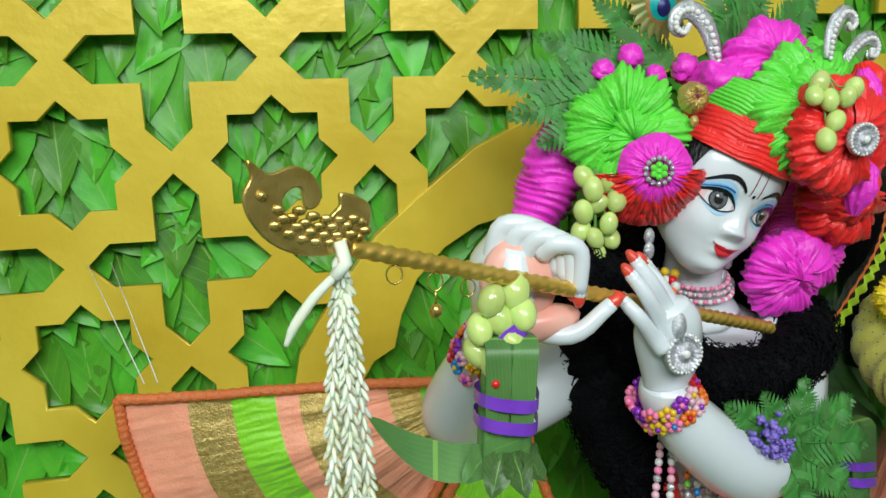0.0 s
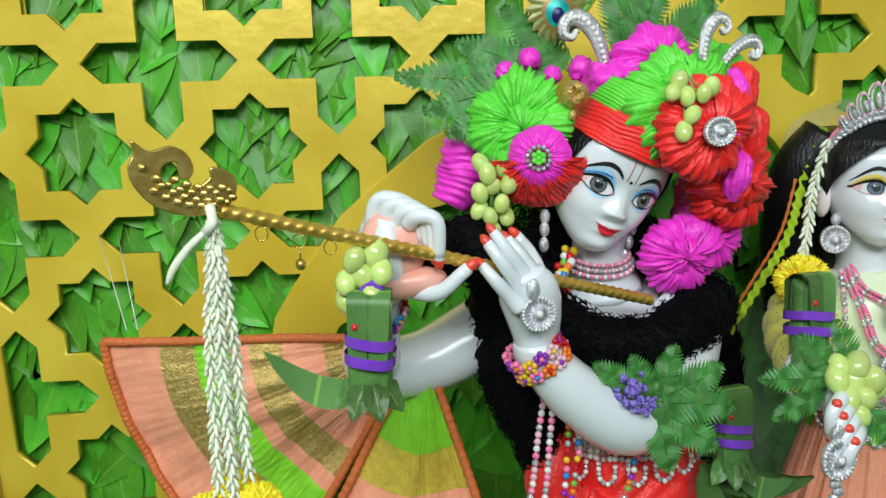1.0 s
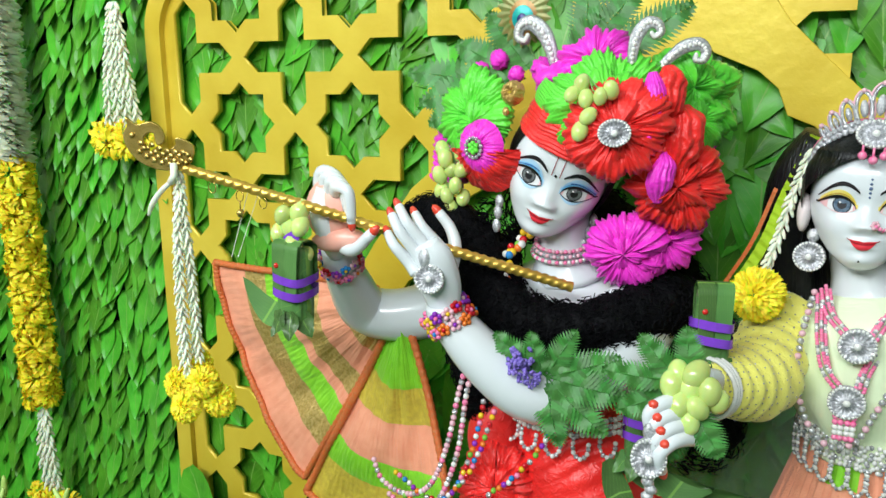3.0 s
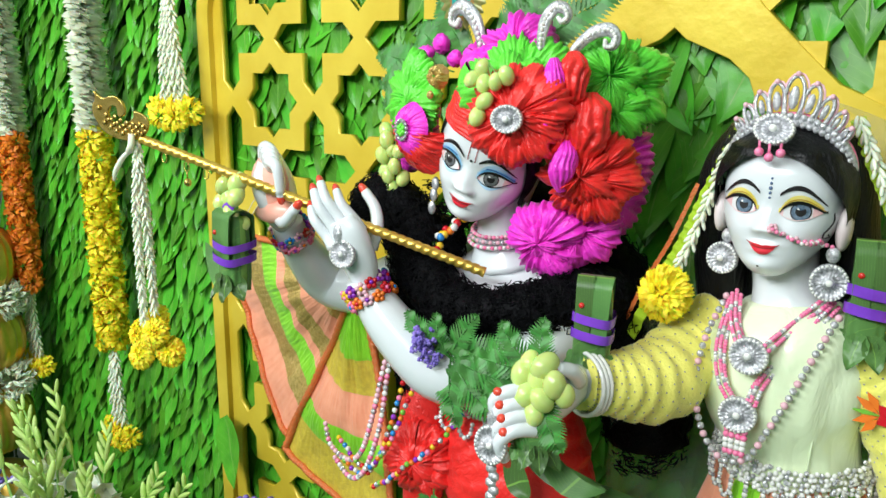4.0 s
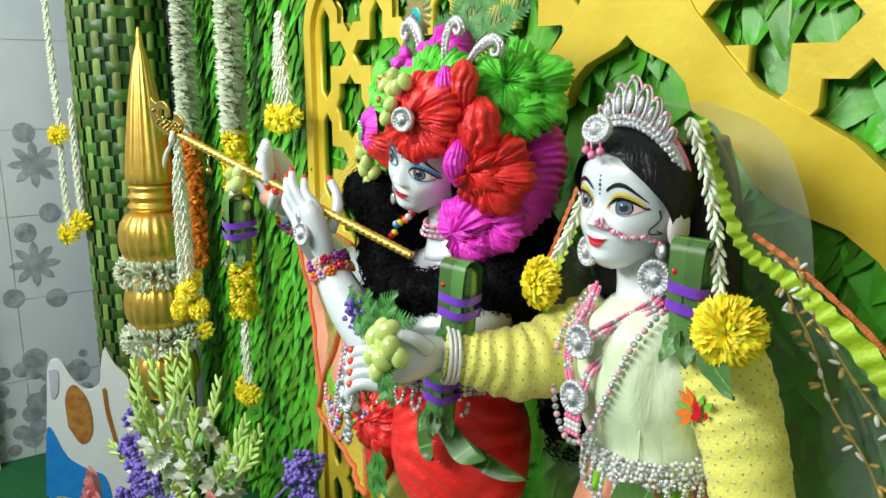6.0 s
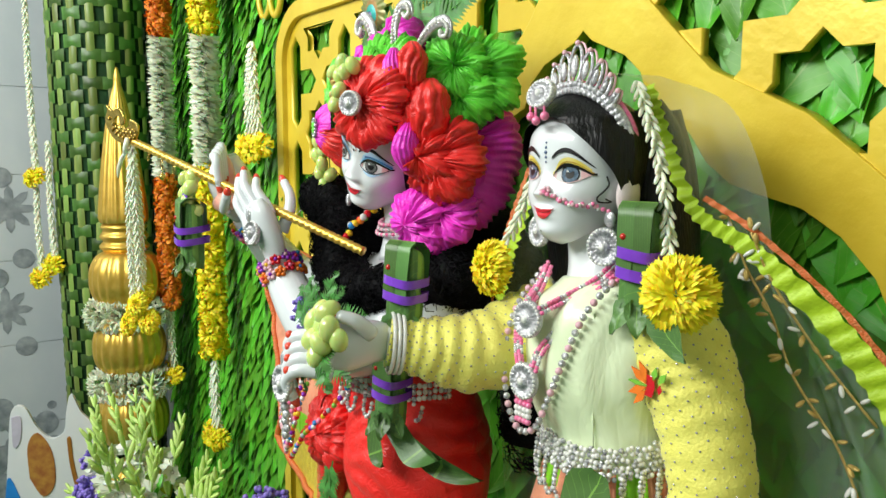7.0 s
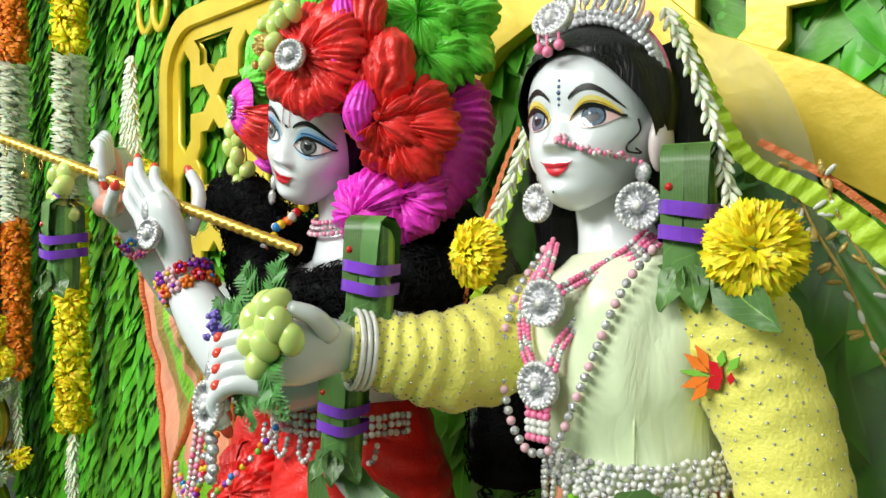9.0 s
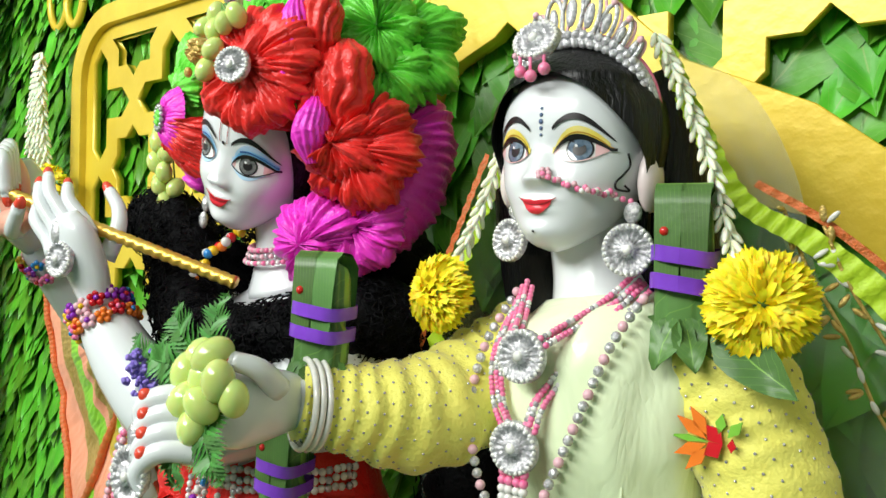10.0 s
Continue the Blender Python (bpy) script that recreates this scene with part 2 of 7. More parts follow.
def blob(bm, c, r, m=None, u=16, v=10, mat_i=0):
    """An ellipsoid with radii r, turned by m."""
    q = Matrix.Translation(c) @ (m.to_4x4() if m is not None else Matrix()) @ Matrix.Diagonal((*r, 1))
    top, low = bm.verts.new(q @ Vector((0, 0, 1))), bm.verts.new(q @ Vector((0, 0, -1)))
    rings = []
    for j in range(1, v):
        t = math.pi * j / v
        rings.append([bm.verts.new(q @ Vector((math.sin(t) * math.cos(2 * math.pi * k / u), math.sin(t) * math.sin(2 * math.pi * k / u), math.cos(t)))) for k in range(u)])
    faces = [bm.faces.new((top, rings[0][k], rings[0][(k + 1) % u])) for k in range(u)]
    faces += [bm.faces.new((low, rings[-1][(k + 1) % u], rings[-1][k])) for k in range(u)]
    for a, b in zip(rings, rings[1:]):
        faces += [bm.faces.new((a[k], b[k], b[(k + 1) % u], a[(k + 1) % u])) for k in range(u)]
    if mat_i:
        for f in faces:
            f.material_index = mat_i
    return [top, low] + [w for ring in rings for w in ring]


def bead(bm, r, m):
    """A small round bead at the place of m."""
    blob(bm, m.translation, (r, r, r), None, 8, 5)


def box(bm, lo, hi):
    lo, hi = Vector(lo), Vector(hi)
    return bmesh.ops.create_cube(bm, size=1, matrix=Matrix.Translation((lo + hi) / 2) @ Matrix.Diagonal((*(hi - lo), 1)))["verts"]


def lathe(bm, prof, at, seg=32, flute=0, deep=0.0, mat_i=0):
    """Turns a profile of (radius, height, fluting share) about the z axis at a place."""
    rings = []
    for r, z, g in prof:
        rings.append([bm.verts.new((at[0] + math.cos(a) * r * (1 - deep * g * abs(math.sin(a * flute / 2)) ** 0.6 * 0 - deep * g * (1 - abs(math.sin(a * flute / 2)))),
                                    at[1] + math.sin(a) * r * (1 - deep * g * (1 - abs(math.sin(a * flute / 2)))), at[2] + z))
                      for a in [2 * math.pi * k / seg for k in range(seg)]])
    for r, s in zip(rings, rings[1:]):
        for k in range(seg):
            bm.faces.new((r[k], r[(k + 1) % seg], s[(k + 1) % seg], s[k])).material_index = mat_i
    bm.faces.new(rings[0][::-1])
    bm.faces.new(rings[-1])


def sheet(bm, fn, nu, nv, mat_fn=None, uv=False):
    """A grid surface from fn(u, v), u and v in 0..1."""
    g = [[bm.verts.new(fn(i / nu, j / nv)) for j in range(nv + 1)] for i in range(nu + 1)]
    lay = bm.loops.layers.uv.verify() if uv else None
    for i in range(nu):
        for j in range(nv):
            f = bm.faces.new((g[i][j], g[i + 1][j], g[i + 1][j + 1], g[i][j + 1]))
            if mat_fn:
                f.material_index = mat_fn((i + 0.5) / nu, (j + 0.5) / nv)
            if uv:
                for l, (a, b) in zip(f.loops, ((i, j), (i + 1, j), (i + 1, j + 1), (i, j + 1))):
                    l[lay].uv = (a / nu, b / nv)
    return g


def aim(forward, up):
    """Axes as columns: x across, -y along forward, z along up."""
    f = Vector(forward).normalized()
    u = Vector(up)
    u = (u - f * u.dot(f)).normalized()
    r = f.cross(u)
    return Matrix((r, -f, u)).transposed()


def flat_shape(name, outline, holes, y_front, depth, bevel=0.0):
    """A board in the xz plane cut from outlines, through a filled curve."""
    cu = bpy.data.curves.new(name, "CURVE")
    cu.dimensions, cu.fill_mode, cu.extrude, cu.bevel_depth, cu.bevel_resolution = "2D", "BOTH", depth / 2 - bevel, bevel, 1
    for loop in [outline] + holes:
        sp = cu.splines.new("POLY")
        sp.points.add(len(loop) - 1)
        for p, (x, z) in zip(sp.points, loop):
            p.co = (x, z, 0, 1)
        sp.use_cyclic_u = True
    tmp = new(name + "_curve", cu)
    me = bpy.data.meshes.new_from_object(tmp.evaluated_get(bpy.context.evaluated_depsgraph_get()))
    bpy.data.objects.remove(tmp)
    me.transform(Matrix.Translation((0, y_front + depth / 2, 0)) @ Matrix.Rotation(radians(90), 4, "X"))
    return me


def cut(me, cutter):
    """Subtracts one closed mesh from another."""
    a, b = new("cut_a", me), new("cut_b", cutter)
    md = a.modifiers.new("cut", "BOOLEAN")
    md.operation, md.object, md.solver = "DIFFERENCE", b, "EXACT"
    out = bpy.data.meshes.new_from_object(a.evaluated_get(bpy.context.evaluated_depsgraph_get()))
    bpy.data.objects.remove(a)
    bpy.data.objects.remove(b)
    return out


def mesh_part(name, me, material, parent=None, label=""):
    me.materials.clear()
    me.materials.append(material)
    me.name = name
    ob = new(name, me)
    if parent is not None:
        ob.parent = parent
        ob.matrix_parent_inverse = Matrix.Translation(-Vector(parent["base"]))
    if label:
        tagged(ob, label)
    return ob


# ---- the room ----
FLOOR = -0.36


def slab(name, lo, hi, material, label, category):
    bm = bmesh.new()
    box(bm, lo, hi)
    return tagged(part(name, bm, material, smooth=False), label, category, kind="structure")


slab("floor", (-1.75, -2.6, FLOOR - 0.1), (2.9, 1.2, FLOOR), CARPET, "dark green carpet covering the floor", "floor")
slab("wall_north", (-1.75, 1.06, FLOOR), (2.9, 1.2, 2.4), WALL_WHITE, "plain white wall behind the leaf backdrop", "wall")
slab("wall_east", (2.8, -2.5, FLOOR), (2.9, 1.06, 2.4), WALL_WHITE, "plain white side wall of the room", "wall")
slab("wall_south", (-1.65, -2.6, FLOOR), (2.9, -2.5, 2.4), WALL_WHITE, "plain white wall behind the viewer", "wall")
west = slab("wall_west", (-1.75, -2.5, FLOOR), (-1.65, 1.06, 2.4), TILE, "pale grey wall of printed ceramic tiles", "wall")
slab("ceiling", (-1.75, -2.6, 2.4), (2.9, 1.2, 2.5), WALL_WHITE, "plain white ceiling over the shrine", "ceiling")
slab("leaf_backing", (-1.3, 1.03, FLOOR), (2.2, 1.055, 1.9), BACK_GREEN, "dark green cloth backing behind the leaves", "backdrop")

# plinth under the figures
bm = bmesh.new()
box(bm, (0.1, 0.6, FLOOR), (1.35, 0.98, 0.06))
bmesh.ops.bevel(bm, geom=bm.edges[:], offset=0.01, segments=2, affect="EDGES")
tagged(part("plinth", bm, CARPET), "plinth draped in dark green cloth under the statues", "plinth", kind="structure")

# ---- golden lattice with its arch ----
PITCH, SX, SZ = 0.22, 0.152, 0.96
LAT_Y = 0.958
STAR_R, CROSS_IN = 0.0695, 0.0072
ARCH_X = 0.68


def star(cx, cz, r):
    return [(cx + (r if k % 2 == 0 else r * 0.7654) * math.sin(math.pi * k / 8), cz + (r if k % 2 == 0 else r * 0.7654) * math.cos(math.pi * k / 8)) for k in range(16)]


def cross(cx, cz, p, d):
    a, b, h = 0.1464 * p - d, 0.3536 * p - d * 0.6, p / 2 - d * 1.6
    q = [(0, h), (a, b), (a, a), (b, a)]
    out = []
    for k in range(4):
        c, s = math.cos(-math.pi / 2 * k), math.sin(-math.pi / 2 * k)
        out += [(cx + x * c - z * s, cz + x * s + z * c) for x, z in q]
    return out


def clip(poly, axis, limit, sign):
    """Keeps the side of poly where sign * (coordinate - limit) > 0."""
    out = []
    for p, q in zip(poly, poly[1:] + poly[:1]):
        a, b = sign * (p[axis] - limit), sign * (q[axis] - limit)
        if a >= 0:
            out.append(p)
        if a * b < 0:
            t = a / (a - b)
            out.append((p[0] + (q[0] - p[0]) * t, p[1] + (q[1] - p[1]) * t))
    return out


LEFT, RIGHT, LOW, TOP, BORDER = -0.256, 1.616, -0.1, 1.235, 0.055
arch_half = [(0.0, 1.077), (0.016, 1.063), (0.042, 1.052), (0.07, 1.04), (0.095, 1.018), (0.108, 0.985),
             (0.14, 0.972), (0.168, 0.945), (0.19, 0.915), (0.22, 0.893), (0.25, 0.884),
             (0.3, 0.872), (0.34, 0.848), (0.375, 0.812), (0.395, 0.77), (0.405, 0.73),
             (0.43, 0.715), (0.452, 0.68), (0.462, 0.62), (0.464, 0.5), (0.464, 0.2), (0.464, LOW - 0.02)]
outer_half = [(0.0, 1.2), (0.06, 1.16), (0.1, 1.1), (0.15, 1.05), (0.19, 1.012), (0.25, 0.985), (0.3, 0.962),
              (0.36, 0.915), (0.42, 0.865), (0.46, 0.81), (0.49, 0.77), (0.515, 0.73), (0.53, 0.66), (0.532, 0.5), (0.532, 0.2), (0.532, LOW - 0.015)]
arch = [(ARCH_X + x, z) for x, z in arch_half] + [(ARCH_X - x, z) for x, z in arch_half[::-1][:-1]]
holes = []
for i in range(-3, 9):
    for k in range(-6, 4):
        for poly, left_half in ((star(SX + PITCH * i, SZ + PITCH * k, STAR_R), True), (cross(SX + PITCH * (i + 0.5), SZ + PITCH * (k + 0.5), PITCH, CROSS_IN), True),
                                (star(2 * ARCH_X - SX - PITCH * i, SZ + 0.014 + PITCH * k, STAR_R), False), (cross(2 * ARCH_X - SX - PITCH * (i + 0.5), SZ + 0.014 + PITCH * (k + 0.5), PITCH, CROSS_IN), False)):
            for axis, limit, sign in ((0, LEFT + BORDER, 1), (0, RIGHT - BORDER, -1), (1, LOW + BORDER, 1), (1, TOP - BORDER, -1), (0, ARCH_X + (-0.03 if left_half else 0.03), -1 if left_half else 1)):
                poly = clip(poly, axis, limit, sign) if poly else poly
            if len(poly) > 2 and max(p[0] for p in poly) - min(p[0] for p in poly) > 0.008:
                holes.append(poly)


def round_corner(cx, cz, r, a0, a1, n=8):
    return [(cx + r * math.cos(radians(a0 + (a1 - a0) * k / n)), cz + r * math.sin(radians(a0 + (a1 - a0) * k / n))) for k in range(n + 1)]


outline = [(LEFT, LOW), (RIGHT, LOW)] + round_corner(RIGHT - 0.12, TOP - 0.12, 0.12, 0, 90) + round_corner(LEFT + 0.12, TOP - 0.12, 0.12, 90, 180)
lattice = thing("lattice_screen", (ARCH_X, LAT_Y, LOW), "gold-painted wooden lattice screen of eight-pointed stars with a cusped arch", "screen")
board = cut(flat_shape("board", outline, holes, LAT_Y, 0.014), flat_shape("opening", arch, [], LAT_Y - 0.05, 0.12))
mesh_part("board", board, GOLD_PAINT, lattice)
ring = [(ARCH_X + x, z) for x, z in outer_half[::-1]] + [(ARCH_X - x, z) for x, z in outer_half[1:]] + [(ARCH_X - x, z) for x, z in arch_half[::-1]] + [(ARCH_X + x, z) for x, z in arch_half[1:]]
mesh_part("arch_band", flat_shape("arch_band", ring, [], LAT_Y - 0.004, 0.022, 0.001), GOLD_PAINT, lattice, "solid golden band round the cusped arch opening")
edge = [(LEFT - 0.002, LOW), (LEFT + 0.03, LOW)] + round_corner(LEFT + 0.125, TOP - 0.125, 0.095, 180, 90) + [(RIGHT - 0.125, TOP - 0.03), (RIGHT - 0.125, TOP + 0.002)] + round_corner(LEFT + 0.125, TOP - 0.125, 0.127, 90, 180)
mesh_part("border_strip", flat_shape("border_strip", edge, [], LAT_Y - 0.012, 0.03, 0.001), GOLD_PAINT, lattice)


# ---- leaves ----
def leaf_points(length, width, curl, fold, rows=6):
    """Rows of five points of a leaf that hangs from the origin, tip down, front towards -y."""
    out = []
    for i in range(rows + 1):
        t = i / rows
        w = width / 2 * (math.sin(math.pi * min(1, t * 0.93 + 0.07) ** 0.72) ** 0.8 if 0 < t < 1 else (0.35 if t == 0 else 0.0))
        w = max(w, width * 0.015)
        for s in (-1, -0.5, 0, 0.5, 1):
            out.append((s * w, -fold * (abs(s) * w) * 1.0 - curl * t * t + 0.002 * math.sin(9 * t + 3 * s), -t * length))
    return out


def leaf_into(bm, m, length, width, curl, fold):
    lay = bm.loops.layers.uv.verify()
    vs = [bm.verts.new(m @ Vector(p)) for p in leaf_points(length, width, curl, fold)]
    for i in range(6):
        for j in range(4):
            ids = (i * 5 + j, i * 5 + j + 1, i * 5 + j + 6, i * 5 + j + 5)
            f = bm.faces.new([vs[a] for a in ids])
            f.smooth = True
            for l, a in zip(f.loops, ids):
                l[lay].uv = (a % 5 / 4, a // 5 / 6)


rng = random.Random(4)
leaf_shapes = []
for L, W, c, f in ((0.12, 0.055, 0.006, 0.15), (0.105, 0.05, 0.009, 0.12), (0.13, 0.06, 0.005, 0.16), (0.1, 0.055, 0.01, 0.1)):
    bm = bmesh.new()
    leaf_into(bm, Matrix(), L, W, c, f)
    me = bpy.data.meshes.new("leaf")
    bm.to_mesh(me)
    bm.free()
    me.materials.append(LEAF)
    leaf_shapes.append(me)
leaf_wall = thing("leaf_backdrop", (0.6, 1.0, FLOOR), "backdrop of overlapping glossy green betel leaves hung tip down", "leaf backdrop", kind="structure")
rest = bmesh.new()
count = 0
z = 1.62
row = 0
while z > -0.2:
    x = -1.2 + (row % 2) * 0.02
    while x < 1.75:
        side = x < LEFT - 0.01
        inside = 0.25 < x < 1.12
        y = (0.972 if side else 0.997) + rng.uniform(-0.004, 0.004)
        tilt = rng.gauss(0, 9 if side else 22)
        m = pose(x + rng.uniform(-0.012, 0.012), y, z + rng.uniform(-0.012, 0.012), (rng.uniform(6, 14) if side else rng.uniform(2, 6)) * -1, rng.uniform(-10, 10), 0) @ pose(0, 0, 0, 0, tilt, 0)
        k = 0.72 if side else (1.25 if inside else 1.12)
        k *= rng.uniform(0.85, 1.15)
        if count < 300 and -0.2 < x < 0.5 and 0.62 < z < 1.25:
            ob = new("leaf", leaf_shapes[rng.randrange(4)])
            ob.parent = leaf_wall
            ob.matrix_parent_inverse = Matrix.Translation(-Vector(leaf_wall["base"]))
            ob.matrix_basis = m @ Matrix.Scale(k, 4)
            count += 1
        else:
            leaf_into(rest, m @ Matrix.Scale(k, 4), rng.uniform(0.1, 0.13), rng.uniform(0.05, 0.06), rng.uniform(0.004, 0.02 if side else 0.01), rng.uniform(0.1, 0.3 if side else 0.18))
        x += 0.032 if side else 0.042
    z -= 0.032
    row += 1
ob = part("leaves", rest, LEAF_I, leaf_wall, keep=True)
ob["kind"] = "stuff"

# ---- statues ----
HEAD = 0.128
HK = HEAD / 0.15
PROFILE = [(-0.05, 0.004, 0.034, -0.03), (-0.02, 0.017, 0.045, -0.028), (0.03, 0.0275, 0.0515, -0.014), (0.1, 0.0385, 0.055, 0.006), (0.2, 0.0495, 0.057, 0.03), (0.35, 0.059, 0.0565, 0.052),
           (0.5, 0.0625, 0.055, 0.062), (0.65, 0.0625, 0.0575, 0.066), (0.8, 0.056, 0.053, 0.062), (0.92, 0.039, 0.036, 0.044), (1.0, 0.004, 0.004, 0.004)]


def head_profile(s):
    """Half width, front and back of the head at height s, as a smooth curve through PROFILE."""
    s = min(max(s, PROFILE[0][0]), 1.0)
    for i in range(len(PROFILE) - 1):
        a, b = PROFILE[i], PROFILE[i + 1]
        if s <= b[0]:
            p, n = PROFILE[max(i - 1, 0)], PROFILE[min(i + 2, len(PROFILE) - 1)]
            h = b[0] - a[0]
            t = (s - a[0]) / h
            out = []
            for k in (1, 2, 3):
                ma, mb = (b[k] - p[k]) / (b[0] - p[0]) * h, (n[k] - a[k]) / (n[0] - a[0]) * h
                out.append((2 * t ** 3 - 3 * t * t + 1) * a[k] + (t ** 3 - 2 * t * t + t) * ma + (3 * t * t - 2 * t ** 3) * b[k] + (t ** 3 - t * t) * mb)
            return out
    return PROFILE[-1][1:]


def section_middle(b):
    """The y at which a section of the head is widest; it moves forward under the jaw."""
    return 0.0 if b >= 0.03 else -(0.03 - b) * 0.5


def bump_y(x, s):
    """How far the face stands out (negative y) at x, s."""
    g = lambda cx, cs, wx, ws, a: a * math.exp(-((abs(x) - cx) / wx) ** 2 - ((s - cs) / ws) ** 2)
    nose = 0.0
    if 0.26 < s < 0.6:
        t = (0.6 - s) / 0.26
        nose = (0.0125 * t ** 1.4 if t < 1 else 0.0125 * max(0.0, 1 - (t - 1) / 0.3) ** 1.2) * math.exp(-(x / (0.0065 + 0.004 * min(t, 1))) ** 2)
    wing = g(0.009, 0.33, 0.005, 0.035, 0.0045)
    lips = g(0, 0.225, 0.014, 0.025, 0.0042) + g(0, 0.175, 0.012, 0.025, 0.004)
    chin = g(0, 0.06, 0.016, 0.055, 0.0055)
    socket = -g(0.028, 0.5, 0.017, 0.06, 0.0045)
    ball = g(0.03, 0.49, 0.015, 0.045, 0.003)
    cheek = g(0.032, 0.31, 0.018, 0.1, 0.004)
    return nose + wing + lips + chin + socket + ball + cheek


def face_point(x, s, lift=0.0):
    """Point on the front of the head in head axes; x and s as in PROFILE."""
    w, f, b = head_profile(s)
    q = max(0.0, 1 - min(1, abs(x) / w) ** 2.3) ** (1 / 2.3)
    yc = section_middle(b)
    return Vector((x * HK, (yc - (f + yc) * q - bump_y(x, s) - lift) * HK, s * HEAD))


def head_into(bm, m):
    rings = []
    for i in range(97):
        s = -0.05 + 1.05 * i / 96
        w, f, b = head_profile(s)
        yc = section_middle(b)
        ring = []
        for k in range(104):
            a = 2 * math.pi * k / 104
            c, sn = math.cos(a), math.sin(a)
            e = 2 / 2.3
            x = w * math.copysign(abs(c) ** e, c)
            yy = math.copysign(abs(sn) ** e, sn)
            y = yc + yy * (b - yc if sn > 0 else f + yc)
            if sn < 0:
                y -= bump_y(x, s) * min(1, abs(yy) * 1.3)
            ring.append(bm.verts.new(m @ Vector((x * HK, y * HK, s * HEAD))))
        rings.append(ring)
    for r, t in zip(rings, rings[1:]):
        for k in range(104):
            bm.faces.new((r[k], r[(k + 1) % 104], t[(k + 1) % 104], t[k]))
    bm.faces.new(rings[0][::-1])
    bm.faces.new(rings[-1])


def face_band(bm, m, x0, x1, low, high, mat_i, lift, nu=18, nv=3):
    """A painted patch on the face between two curves low(x) and high(x)."""
    g = [[bm.verts.new(m @ face_point(x0 + (x1 - x0) * i / nu, low(x0 + (x1 - x0) * i / nu) + (high(x0 + (x1 - x0) * i / nu) - low(x0 + (x1 - x0) * i / nu)) * j / nv, lift))
          for j in range(nv + 1)] for i in range(nu + 1)]
    for i in range(nu):
        for j in range(nv):
            bm.faces.new((g[i][j], g[i + 1][j], g[i + 1][j + 1], g[i][j + 1])).material_index = mat_i


def face_disc(bm, m, cx, cs, r, mat_i, lift, clip_low=None, clip_high=None):
    """A painted disc; r in metres of the profile, with s scaled to match."""
    k = 0.15
    g = []
    c = bm.verts.new(m @ face_point(cx, cs, lift))
    ring = []
    for i in range(20):
        a = 2 * math.pi * i / 20
        x, s = cx + r * math.cos(a), cs + r / k * math.sin(a)
        if clip_high:
            s = min(s, clip_high(x))
        if clip_low:
            s = max(s, clip_low(x))
        ring.append(bm.verts.new(m @ face_point(x, s, lift)))
    for i in range(20):
        bm.faces.new((c, ring[i], ring[(i + 1) % 20])).material_index = mat_i


